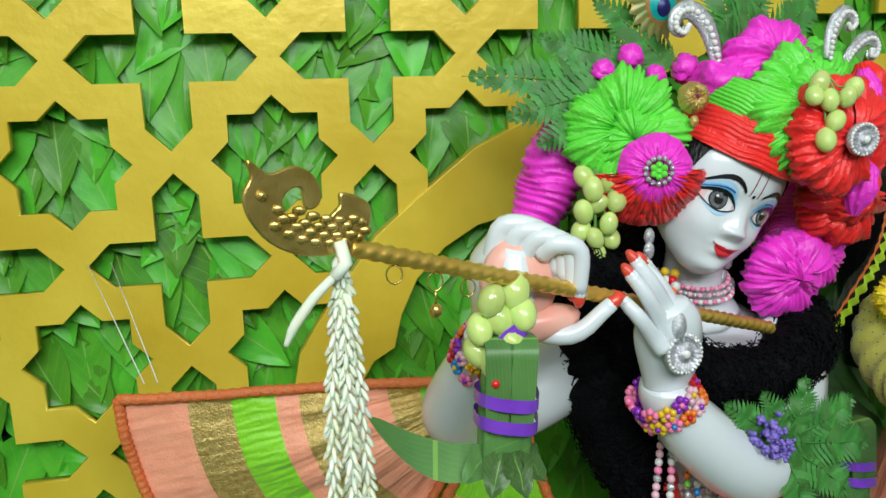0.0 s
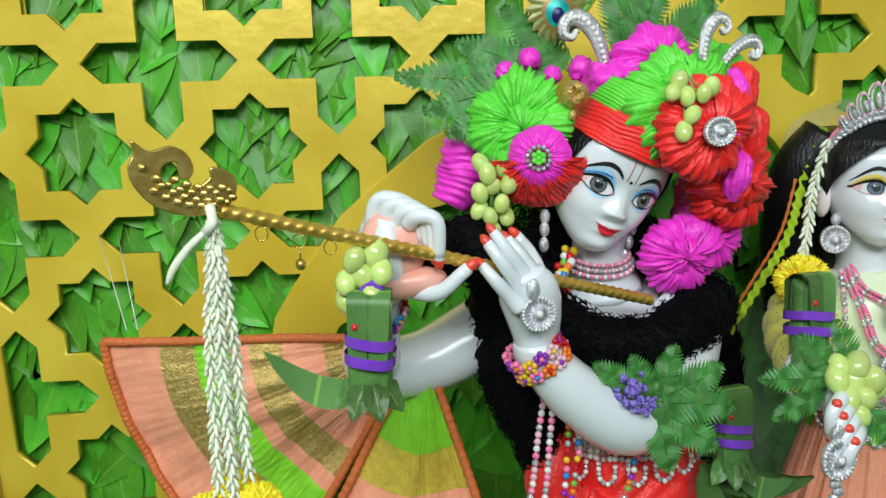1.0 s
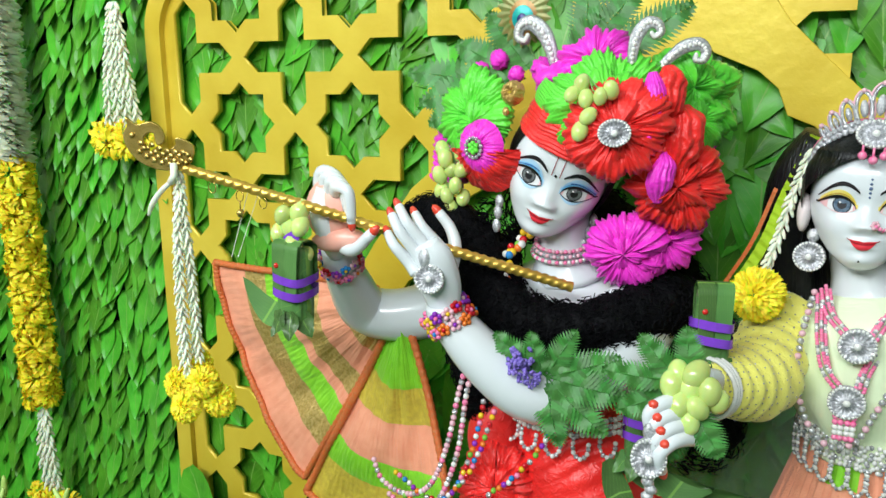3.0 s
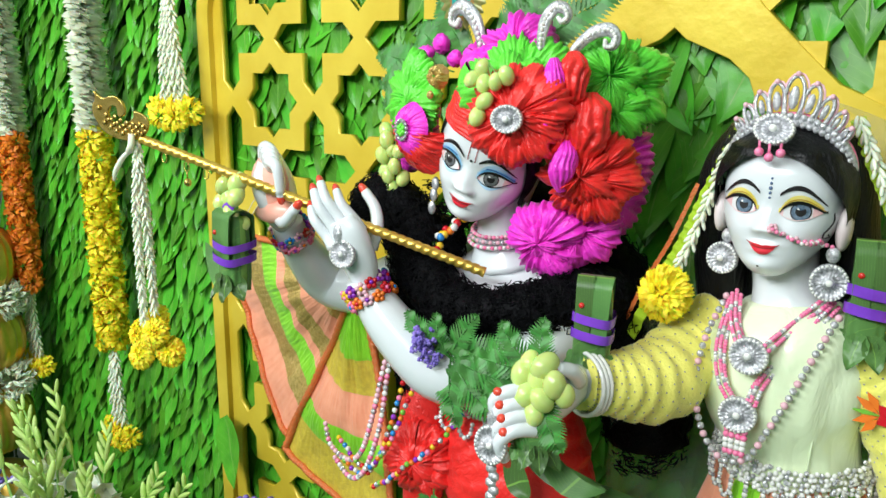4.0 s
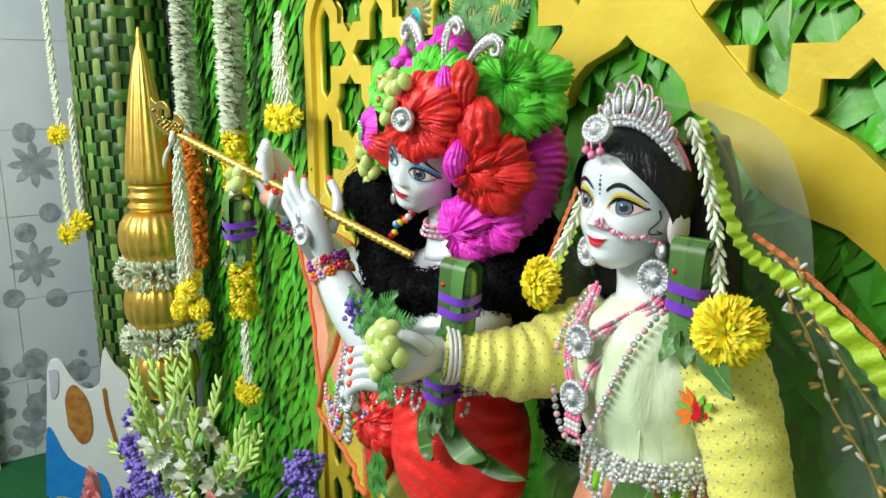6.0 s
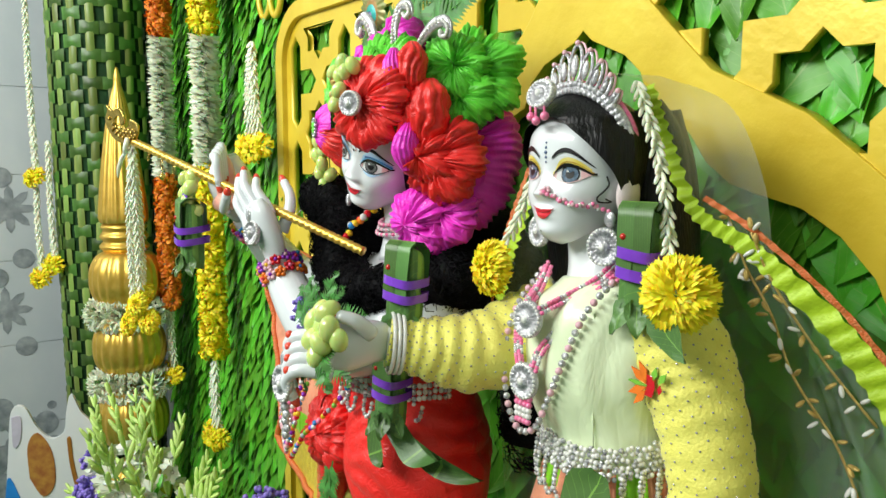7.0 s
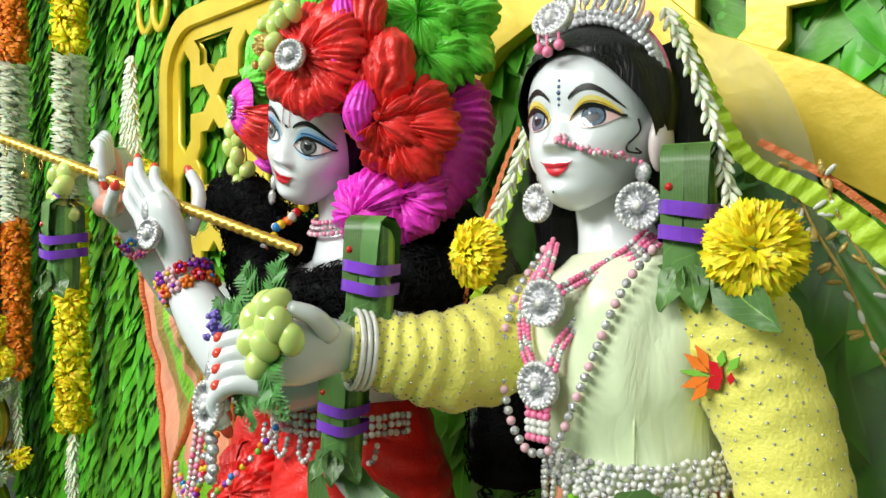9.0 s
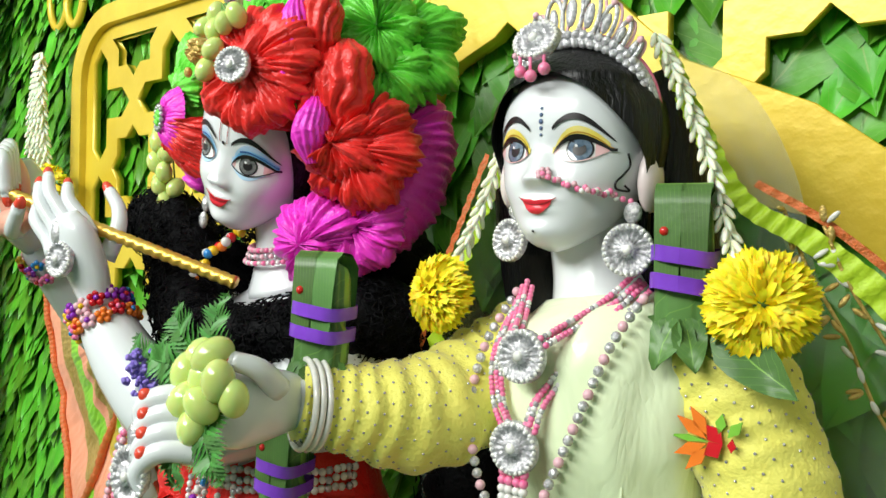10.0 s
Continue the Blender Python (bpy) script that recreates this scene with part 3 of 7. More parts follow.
def paint_face(bm, m, style):
    """Eyes, brows and mouth as plain painted patches. Materials: 1 pink, 2 nail, 3 lip, 4 black, 5 eye white, 6 iris, 7 eyeshadow, 8 pale shadow, 9 eye corner, 10 lip line."""
    blue = style == "blue"
    iris = 0.0092 if blue else 0.0102
    for sd in (-1, 1):
        inner, outer_x = 0.0122, 0.0515
        def span(x):
            return min(1, max(0, (abs(x) - inner) / (outer_x - inner)))
        lowc = lambda x: 0.472 + 0.022 * span(x) - 0.05 * math.sin(math.pi * span(x) ** 0.9) ** 0.9
        highc = lambda x: 0.472 + 0.022 * span(x) + 0.068 * math.sin(math.pi * span(x) ** 0.8) ** 0.8
        a, b = sd * inner, sd * outer_x
        if blue:
            face_band(bm, m, sd * 0.0105, sd * 0.053, lambda x: lowc(x) - 0.035 * math.sin(math.pi * min(1, 0.1 + span(x))), lambda x: highc(x) + 0.03 + 0.052 * math.sin(math.pi * min(1, 0.1 + 0.85 * span(x))), 8, 0.0007, 24, 8)
            face_band(bm, m, sd * 0.0125, sd * 0.0525, lambda x: highc(x), lambda x: highc(x) + 0.012 + 0.034 * math.sin(math.pi * min(1, 0.12 + 0.7 * span(x))), 7, 0.001, 24, 6)
            face_band(bm, m, sd * 0.02, sd * 0.053, lambda x: highc(x) + 0.028 * (1 - span(x)) + 0.012, lambda x: highc(x) + 0.034 * (1 - span(x)) + 0.02, 11, 0.0013, 18, 1)
        else:
            face_band(bm, m, sd * 0.0105, sd * 0.051, lambda x: highc(x), lambda x: highc(x) + 0.01 + 0.052 * math.sin(math.pi * min(1, 0.14 + 0.75 * span(x))), 7, 0.001, 24, 6)
            face_band(bm, m, sd * 0.0135, sd * 0.053, lambda x: highc(x) + 0.026 * math.sin(math.pi * min(1, 0.1 + 0.85 * span(x))), lambda x: highc(x) + 0.007 + 0.026 * math.sin(math.pi * min(1, 0.1 + 0.85 * span(x))), 12, 0.0013, 18, 1)
        face_band(bm, m, a, b, lowc, highc, 5, 0.0014, 24, 6)
        face_band(bm, m, sd * 0.0425, b, lowc, highc, 9, 0.0016, 6, 6)
        face_band(bm, m, a, sd * 0.0155, lowc, highc, 9, 0.0016, 6, 6)
        ex = sd * 0.0295 + (0.0012 if blue else -0.0022)
        face_disc(bm, m, ex, 0.492, iris, 4, 0.0019, lowc, highc)
        face_disc(bm, m, ex, 0.492, iris * 0.87, 6, 0.0021, lowc, highc)
        face_disc(bm, m, ex, 0.492, iris * 0.5, 4, 0.0023, lowc, highc)
        # Catchlight painted as a white dot over the iris and pupil.
        face_disc(bm, m, ex + 0.0024, 0.512, 0.0013, 5, 0.0026)
        face_band(bm, m, a, sd * 0.055, lambda x: highc(x) - 0.008, lambda x: highc(x) + 0.008 + 0.012 * math.sin(math.pi * min(1, span(x))), 4, 0.0027, 26, 2)
        face_band(bm, m, a, b, lambda x: lowc(x) - (0.007 if blue else 0.005), lowc, 4 if blue else 9, 0.002, 22, 1)
        along = lambda x: min(1, max(0, (abs(x) - 0.0105) / 0.0435))
        brow = lambda x: 0.6 + 0.075 * math.sin(math.pi * along(x) ** 0.9) - 0.062 * along(x) ** 2
        thick = lambda x: 0.004 + 0.015 * math.sin(math.pi * min(1, 0.12 + 0.88 * along(x))) ** 0.8
        face_band(bm, m, sd * 0.0105, sd * 0.054, lambda x: brow(x) - thick(x), lambda x: brow(x) + thick(x) * 0.8, 4, 0.0013, 28, 3)
    mw = 0.0165
    mid = lambda x: 0.2 + 0.036 * (abs(x) / mw) ** 2
    face_band(bm, m, -mw, mw, mid, lambda x: mid(x) + 0.032 * (1 - (abs(x) / mw) ** 1.4) * (1 - 0.3 * math.exp(-(x / 0.003) ** 2)), 3, 0.0011, 18, 5)
    face_band(bm, m, -mw * 0.85, mw * 0.85, lambda x: mid(x) - 0.05 * (1 - (abs(x) / (mw * 0.85)) ** 2) ** 0.8, mid, 3, 0.0013, 18, 5)
    face_band(bm, m, -mw * 1.06, mw * 1.06, lambda x: mid(x) - 0.0028, lambda x: mid(x) + 0.0028, 10, 0.0018, 22, 1)
    if blue:
        for sd in (-1, 1):
            face_band(bm, m, sd * 0.0046, sd * 0.0056, lambda x: 0.59, lambda x: 0.82, 10, 0.0011, 2, 14)
        face_disc(bm, m, 0, 0.592, 0.0018, 4, 0.0012)
    else:
        face_disc(bm, m, 0.002, 0.06, 0.0012, 4, 0.0012)


STATUE_MATS = lambda iris, shade, pale: [SKIN, PINK, NAIL, LIP, BLACK, EYEWHITE, iris, shade, pale, EYEPINK, LIP_LINE, SHADOW_DEEP, SHADOW_OCHRE]


def finger(bm, rows, r=0.0068):
    """A finger with a red nail; rows of points from knuckle to tip."""
    s = smooth_path(rows, 5)
    n = len(s)
    tube(bm, s, [r * (1.05 - 0.35 * i / (n - 1)) for i in range(n)], 10)
    tip, d = Vector(s[-1]), (Vector(s[-1]) - Vector(s[-3])).normalized()
    blob(bm, tip, (r * 0.7,) * 3, None, 10, 6)
    blob(bm, tip + d * r * 0.35, (r * 0.62, r * 0.62, r * 1.2), d.to_track_quat("Z", "Y").to_matrix(), 10, 6, 2)


# the flute player
K_UP, K_FWD = Vector((0.396, -0.205, 0.895)).normalized(), Vector((0.092, -0.961, -0.261))
K_ROT = aim(K_FWD - K_UP * K_FWD.dot(K_UP), K_UP)
K_HEAD = Matrix.Translation((0.5295, 0.7555, 0.868)) @ K_ROT.to_4x4() @ Matrix.Scale(1.07, 4)
bm = bmesh.new()
head_into(bm, K_HEAD)
paint_face(bm, K_HEAD, "blue")
limb(bm, [(0.575, 0.775, 0.93, 0.035), (0.558, 0.768, 0.87, 0.03), (0.556, 0.772, 0.835, 0.031), (0.56, 0.78, 0.8, 0.05)])
limb(bm, [(0.56, 0.785, 0.81, 0.04), (0.56, 0.79, 0.78, 0.085), (0.56, 0.785, 0.72, 0.09), (0.565, 0.77, 0.65, 0.075), (0.575, 0.77, 0.58, 0.07), (0.585, 0.772, 0.5, 0.07)], seg=24)
limb(bm, [(0.62, 0.775, 0.775, 0.04), (0.648, 0.755, 0.745, 0.044), (0.61, 0.7, 0.7, 0.038), (0.558, 0.66, 0.686, 0.034), (0.503, 0.645, 0.725, 0.03), (0.464, 0.637, 0.77, 0.023), (0.459, 0.632, 0.788, 0.021)])
limb(bm, [(0.5, 0.785, 0.775, 0.04), (0.44, 0.775, 0.76, 0.042), (0.36, 0.752, 0.73, 0.036), (0.305, 0.73, 0.735, 0.033), (0.304, 0.69, 0.78, 0.028), (0.312, 0.655, 0.82, 0.021), (0.314, 0.648, 0.834, 0.02)])
# right-hand side hand: back of the hand outward, fingers over the flute
limb(bm, [(0.46, 0.632, 0.785, 0.02), (0.457, 0.625, 0.812, 0.026), (0.45, 0.616, 0.84, 0.028), (0.443, 0.61, 0.858, 0.02)], flat=0.6)
KNUCKLES = ((0.431, 0.603, 0.838), (0.438, 0.605, 0.85), (0.446, 0.611, 0.857), (0.456, 0.621, 0.857))
TIPS = ((0.4075, 0.602, 0.867), (0.4125, 0.602, 0.887), (0.4185, 0.607, 0.896), (0.4325, 0.618, 0.887))
for base, tip in zip(KNUCKLES, TIPS):
    b, e = Vector(base), Vector(tip)
    finger(bm, [tuple(b + (b - e) * 0.4), tuple(b), tuple((b + e) / 2 + Vector((-0.002, -0.005, 0.003))), tuple(e)], 0.0074)
finger(bm, [(0.464, 0.638, 0.822), (0.466, 0.648, 0.848), (0.458, 0.653, 0.868), (0.446, 0.651, 0.884)], 0.0082)
# left-hand side hand: open palm, fingers curled over the flute
HX, HY, HZ = 0.314, 0.619, 0.85
limb(bm, [(HX, HY + 0.028, HZ - 0.016, 0.021), (HX + 0.006, HY + 0.013, HZ + 0.01, 0.033), (HX + 0.004, HY + 0.004, HZ + 0.04, 0.034), (HX + 0.008, HY - 0.002, HZ + 0.066, 0.02)], flat=0.6)
for k in range(4):
    z0 = HZ + 0.076 - 0.004 * k
    finger(bm, [(HX - 0.004 + 0.011 * k, HY + 0.002 - 0.006 * k, HZ + 0.05 + 0.003 * k), (HX + 0.004 + 0.011 * k, HY - 0.006 - 0.007 * k, z0 + 0.003), (HX + 0.032 + 0.007 * k, HY - 0.015 - 0.005 * k, z0 - 0.003), (HX + 0.042 + 0.004 * k, HY - 0.015 - 0.004 * k, z0 - 0.034)], 0.008)
finger(bm, [(HX + 0.012, HY + 0.004, HZ + 0.0), (HX + 0.05, HY - 0.02, HZ - 0.004), (HX + 0.078, HY - 0.026, HZ + 0.018)], 0.0085)
blob(bm, (HX + 0.014, HY - 0.008, HZ + 0.036), (0.03, 0.015, 0.036), None, 16, 10, 1)
blob(bm, (HX + 0.026, HY - 0.01, HZ + 0.004), (0.036, 0.014, 0.014), pose(0, 0, 0, 0, -8, 0).to_3x3(), 16, 10, 1)
# legs
limb(bm, [(0.545, 0.77, 0.52, 0.045), (0.53, 0.744, 0.4, 0.046), (0.53, 0.745, 0.25, 0.045), (0.53, 0.76, 0.12, 0.035), (0.53, 0.74, 0.075, 0.03)])
limb(bm, [(0.61, 0.775, 0.52, 0.045), (0.63, 0.752, 0.4, 0.046), (0.63, 0.76, 0.25, 0.045), (0.63, 0.77, 0.12, 0.035), (0.63, 0.75, 0.075, 0.03)])
tagged(part("statue", bm, STATUE_MATS(IRIS_GREY, SHADOW_BLUE, SHADOW_PALE)), "glossy white painted statue playing a flute, blue eyeshadow, head tilted", "statue", "shrine statues")

# the companion
R_UP = Vector((0.032, -0.02, 1.0)).normalized()
R_FWD = Vector((-0.03, -0.999, -0.02))
R_ROT = aim(R_FWD, R_UP)
R_HEAD = Matrix.Translation((0.867, 0.769, 0.8465)) @ R_ROT.to_4x4() @ Matrix.Scale(0.97, 4)
bm = bmesh.new()
head_into(bm, R_HEAD)
paint_face(bm, R_HEAD, "yellow")
limb(bm, [(0.868, 0.79, 0.9, 0.034), (0.872, 0.788, 0.85, 0.031), (0.877, 0.787, 0.82, 0.032), (0.885, 0.788, 0.79, 0.045)])
limb(bm, [(0.89, 0.79, 0.795, 0.045), (0.888, 0.79, 0.765, 0.06), (0.89, 0.787, 0.7, 0.062), (0.9, 0.786, 0.64, 0.05), (0.905, 0.786, 0.56, 0.06), (0.92, 0.79, 0.3, 0.1), (0.92, 0.79, 0.08, 0.09)], seg=24)
limb(bm, [(0.826, 0.795, 0.768, 0.03), (0.797, 0.766, 0.742, 0.033), (0.782, 0.712, 0.724, 0.03), (0.762, 0.672, 0.728, 0.025), (0.745, 0.645, 0.733, 0.02), (0.737, 0.628, 0.735, 0.018)])
limb(bm, [(0.945, 0.785, 0.775, 0.03), (0.968, 0.785, 0.76, 0.034), (0.985, 0.785, 0.73, 0.034), (1.005, 0.782, 0.685, 0.031), (1.02, 0.775, 0.63, 0.028), (1.018, 0.745, 0.57, 0.024), (1.0, 0.7, 0.54, 0.02)])
limb(bm, [(0.738, 0.63, 0.735, 0.018), (0.737, 0.608, 0.737, 0.023), (0.732, 0.583, 0.735, 0.025), (0.725, 0.565, 0.73, 0.018)], flat=0.65)
for k in range(4):
    finger(bm, [(0.73 + 0.004 * k, 0.572 - 0.002 * k, 0.742 - 0.01 * k), (0.712 + 0.004 * k, 0.549 - 0.003 * k, 0.747 - 0.01 * k), (0.7 + 0.004 * k, 0.54 - 0.003 * k, 0.738 - 0.011 * k), (0.702 + 0.004 * k, 0.543 - 0.002 * k, 0.718 - 0.01 * k)], 0.0075)
for k in range(4):
    blob(bm, (0.7035 + 0.0042 * k, 0.5395 - 0.003 * k, 0.7475 - 0.0105 * k), (0.0048, 0.0042, 0.0044), None, 8, 6, 2)
finger(bm, [(0.748, 0.605, 0.748), (0.75, 0.588, 0.763), (0.743, 0.572, 0.77)], 0.0085)
tagged(part("statue", bm, STATUE_MATS(IRIS_BLUE, SHADOW_YELLOW, SHADOW_PALE)), "glossy white painted statue with yellow eyeshadow, offering grapes", "statue", "shrine statues")


# ---- cloth, flowers and jewellery makers ----
def satin_puff(bm, c, r, seed, m=None, freq=4.2, deep=0.17, u=56, v=40, mat_i=0):
    """A crumpled ball of satin with ridged folds."""
    vs = blob(bm, c, r, m, u, v, mat_i)
    c = Vector(c)
    off = Vector((seed * 3.1, seed * 1.7, seed * 2.3))
    for w in vs:
        d = w.co - c
        q = Vector((d.x / r[0], d.y / r[1], d.z / r[2])) * freq + off
        n = 1 - abs(noise.noise(q)) * 2.2 + 0.45 * (1 - abs(noise.noise(q * 2.3)) * 2)
        w.co = c + d * (1 - deep + deep * n)


def pleat_fan(bm, c, normal, up, r0, r1, a0, a1, pleats, deep, dome=0.0, nv=10, mat_i=0, wob=0.0):
    """A pleated ruffle round c; angles in degrees clockwise from up, dome lifts the inner edge."""
    m = aim(normal, up)
    c = Vector(c)
    nu = max(pleats * 11, 12)

    so = c * 37

    def fn(u, v):
        a = radians(a0 + (a1 - a0) * u)
        n1 = noise.noise(Vector((math.cos(a) * 3, math.sin(a) * 3, v * 1.5)) + so)
        n2 = noise.noise(Vector((math.cos(a) * 7, math.sin(a) * 7, v * 4)) + so)
        r = r0 + (r1 - r0) * v * (1 + 0.1 * n1)
        k = 1.5 * abs(math.sin(1.3 * math.pi * pleats * u + 3.2 * n1 + 2.6 * n2 * v)) - 0.8 + 0.5 * math.sin(5 * math.pi * pleats * u + 5 * n2)
        k = math.copysign(abs(k) ** 0.8, k)
        lift = deep * k * (0.5 + 0.5 * math.sin(math.pi * v)) + dome * (0.35 + 1.1 * math.sin(math.pi * (0.2 + 0.75 * v))) * (1 + 0.3 * n2) - dome * 1.2 * v ** 4
        r += wob * r1 * n2 * v
        return c + m @ Vector((r * math.sin(a), -lift, r * math.cos(a)))
    sheet(bm, fn, nu, nv, (lambda u, v: mat_i) if mat_i else None)


def scrunchie(bm, c, normal, up, rad, thick, pleats, seed, squash=0.8, mat_i=0):
    """A gathered ring of satin, its folds running across the ring."""
    m = aim(normal, up)
    c = Vector(c)
    off = Vector((seed * 2.7, seed * 1.3, seed * 0.9))

    def fn(u, v):
        a, b = 2 * math.pi * u, 2 * math.pi * v
        big = Vector((math.cos(a), math.sin(a), 0))
        n1 = noise.noise(big * 2.2 + off)
        n2 = noise.noise(Vector((math.cos(a) * 6, math.sin(a) * 6, math.cos(b) * 1.2)) + off)
        n3 = noise.noise(Vector((math.cos(a) * 11, math.sin(a) * 11, math.sin(b) * 2.5)) + off)
        k = 0.86 + 0.3 * abs(math.sin(0.9 * pleats * a + 7 * n1 + 2.5 * n2 + 1.2 * math.sin(b))) + 0.1 * abs(math.sin(2.1 * pleats * a + 6 * n2 + 2 * b)) + 0.34 * n1 + 0.3 * n2 + 0.16 * n3
        t = thick * k
        r = rad * (1 + 0.12 * n1) + t * math.cos(b)
        return c + m @ Vector((r * math.sin(a), -t * squash * math.sin(b) - 0.25 * thick * n1, r * math.cos(a)))
    sheet(bm, fn, pleats * 14, 22, (lambda u, v: mat_i) if mat_i else None)


def ruffle_rope(bm, pts, radius, pleats, deep, seed=0, seg=20, n=14):
    """A thick rope of gathered cloth with folds across it; pts of x, y, z, radius share."""
    s = smooth_path(pts, n)
    rr = random.Random(seed)
    rings = tube(bm, [p[:3] for p in s], [radius * float(p[3]) for p in s], seg)
    L = len(rings)
    for i, ring in enumerate(rings):
        c = sum((w.co for w in ring), Vector()) / seg
        for k, w in enumerate(ring):
            q = w.co * 55 + Vector((seed, 0, 0))
            f = math.sin(2 * math.pi * pleats * i / L + 2.2 * math.sin(k * 2 * math.pi / seg * 2 + seed) + 3 * noise.noise(q * 0.4))
            w.co = c + (w.co - c) * (1 + deep * f * (0.6 + noise.noise(q * 0.25)) + 0.14 * noise.noise(q) + 0.3 * (0.5 - abs(noise.noise(q * 0.7))))


def bead_run(bms, pts, r, kinds, step=2.0, n=10, jitter=0.0, seed=0):
    """Beads along a smooth path, dealt in turn to the given bmeshes."""
    s = smooth_path(pts, n)
    rr = random.Random(seed)
    acc, i, last = 0.0, 0, Vector(s[0][:3])
    for p in s[1:]:
        p = Vector(p[:3])
        d = p - last
        L = d.length
        pos = acc
        while pos < L:
            q = last + d * (pos / L) + Vector((rr.uniform(-1, 1), rr.uniform(-1, 1), rr.uniform(-1, 1))) * jitter
            k = kinds[i % len(kinds)]
            bead(bms[k], r, Matrix.Translation(q))
            i += 1
            pos += r * step
        acc = pos - L
        last = p


def medallion(name, c, normal, up, r, parent=None, tall=1.0, label="round crystal and silver medallion", category="medallion"):
    """A silver disc with ribs, a pearl rim and a stone."""
    root = thing(name, c, label, category) if parent is None else parent
    m = Matrix.Translation(c) @ aim(normal, up).to_4x4() @ Matrix.Diagonal((1, 1, tall, 1))
    bm = bmesh.new()
    rings = []
    for q, h in ((0.0, 0.35), (0.28, 0.4), (0.32, 0.2), (0.72, 0.22), (0.76, 0.32), (0.98, 0.28), (1.0, 0.0), (0.9, -0.12)):
        rings.append([bm.verts.new(m @ Vector((math.sin(a) * r * max(q, 0.01), -r * (h + (0.1 * math.cos(18 * a) if 0.3 < q < 0.8 else 0)), math.cos(a) * r * max(q, 0.01)))) for a in [2 * math.pi * k / 54 for k in range(54)]])
    for a, b in zip(rings, rings[1:]):
        for k in range(54):
            bm.faces.new((a[k], a[(k + 1) % 54], b[(k + 1) % 54], b[k]))
    part("disc", bm, SILVER, root)
    bm = bmesh.new()
    for k in range(28):
        a = 2 * math.pi * k / 28
        bead(bm, r * 0.085, m @ Matrix.Translation((math.sin(a) * r * 0.92, -r * 0.26, math.cos(a) * r * 0.9)))
    part("pearl_rim", bm, PEARL, root)
    bm = bmesh.new()
    blob(bm, m @ Vector((0, -r * 0.38, 0)), (r * 0.2, r * 0.14, r * 0.2), None, 10, 6)
    part("stone", bm, PEARL, root)
    return root


def petal_ball(bm, c, r, n, normal, seed, size=0.34, flat=0.75):
    """A marigold head: ruffled petals in shells round a centre."""
    rr = random.Random(seed)
    m = aim(normal, (0.1, 0.2, 1))
    c = Vector(c)
    for i in range(n):
        t = (i + 0.5) / n
        polar = math.acos(1 - 1.25 * t)
        az = i * 2.39996 + rr.uniform(-0.3, 0.3)
        d = Vector((math.sin(polar) * math.sin(az), -math.cos(polar) * flat, math.sin(polar) * math.cos(az)))
        flat_d = Vector((math.sin(az), 0, math.cos(az)))
        e = (flat_d * math.cos(polar) + Vector((0, math.sin(polar) * flat, 0))).normalized()
        side = (d.cross(e) + Vector((rr.gauss(0, 0.45), rr.gauss(0, 0.45), rr.gauss(0, 0.45)))).normalized() * r * size * rr.uniform(0.6, 1.0) * 0.55
        q = r * rr.uniform(0.8, 1.1)
        base, mid, tip = d * r * 0.5, d * q * 0.92 + e * r * 0.05, d * q * 0.98 + e * r * size * rr.uniform(0.8, 1.3)
        rows = [(base - side * 0.3, base + side * 0.3), (mid - side, mid + side), (tip - side * 0.85, tip + side * 0.85)]
        vs = [[bm.verts.new(c + m @ p) for p in row] for row in rows]
        cm, ct = bm.verts.new(c + m @ (mid - d * r * 0.05)), bm.verts.new(c + m @ (tip - d * r * 0.05 - e * r * 0.04))
        bm.faces.new((vs[0][0], vs[0][1], vs[1][1], cm, vs[1][0]))
        bm.faces.new((vs[1][0], cm, ct, vs[2][0]))
        bm.faces.new((cm, vs[1][1], vs[2][1], ct))


def marigold(name, c, r, normal, seed, material, label):
    root = thing(name, c, label, "flower")
    bm = bmesh.new()
    petal_ball(bm, c, r * 0.88, 760, normal, seed, 0.21)
    part("petals", bm, material, root, smooth=True)
    bm = bmesh.new()
    blob(bm, Vector(c) - Vector(normal) * r * 0.15, (r * 0.4,) * 3, None, 12, 8)
    part("flower_base", bm, STEM, root)
    return root


def bud_string(bm, pts, r, spacing, seed):
    """A plaited string of white jasmine buds."""
    s = smooth_path(pts, 10)
    rr = random.Random(seed)
    tube(bm, [p[:3] for p in s], r * 0.35, 6)
    last, acc, i = Vector(s[0][:3]), 0.0, 0
    for p in s[1:]:
        p = Vector(p[:3])
        d = p - last
        L = max(d.length, 1e-6)
        pos = acc
        while pos < L:
            q = last + d * (pos / L)
            for k in range(3):
                a = i * 1.3 + k * 2.094 + rr.uniform(-0.3, 0.3)
                o = Vector((math.cos(a), math.sin(a), 0)) * r * 0.75
                dirn = (d.normalized() * 0.9 + o.normalized() * 0.5).normalized()
                blob(bm, q + o + dirn * r * 0.7, (r * 0.55, r * 0.55, r * 1.75), dirn.to_track_quat("Z", "Y").to_matrix(), 7, 5)
            i += 1
            pos += spacing
        acc = pos - L
        last = p


def grape_mesh():
    bm = bmesh.new()
    blob(bm, (0, 0, 0), (0.0088, 0.0088, 0.0115), None, 16, 10)
    finish(bm)
    me = bpy.data.meshes.new("grape")
    bm.to_mesh(me)
    bm.free()
    me.materials.append(GRAPE)
    return me


GRAPE_ME = grape_mesh()


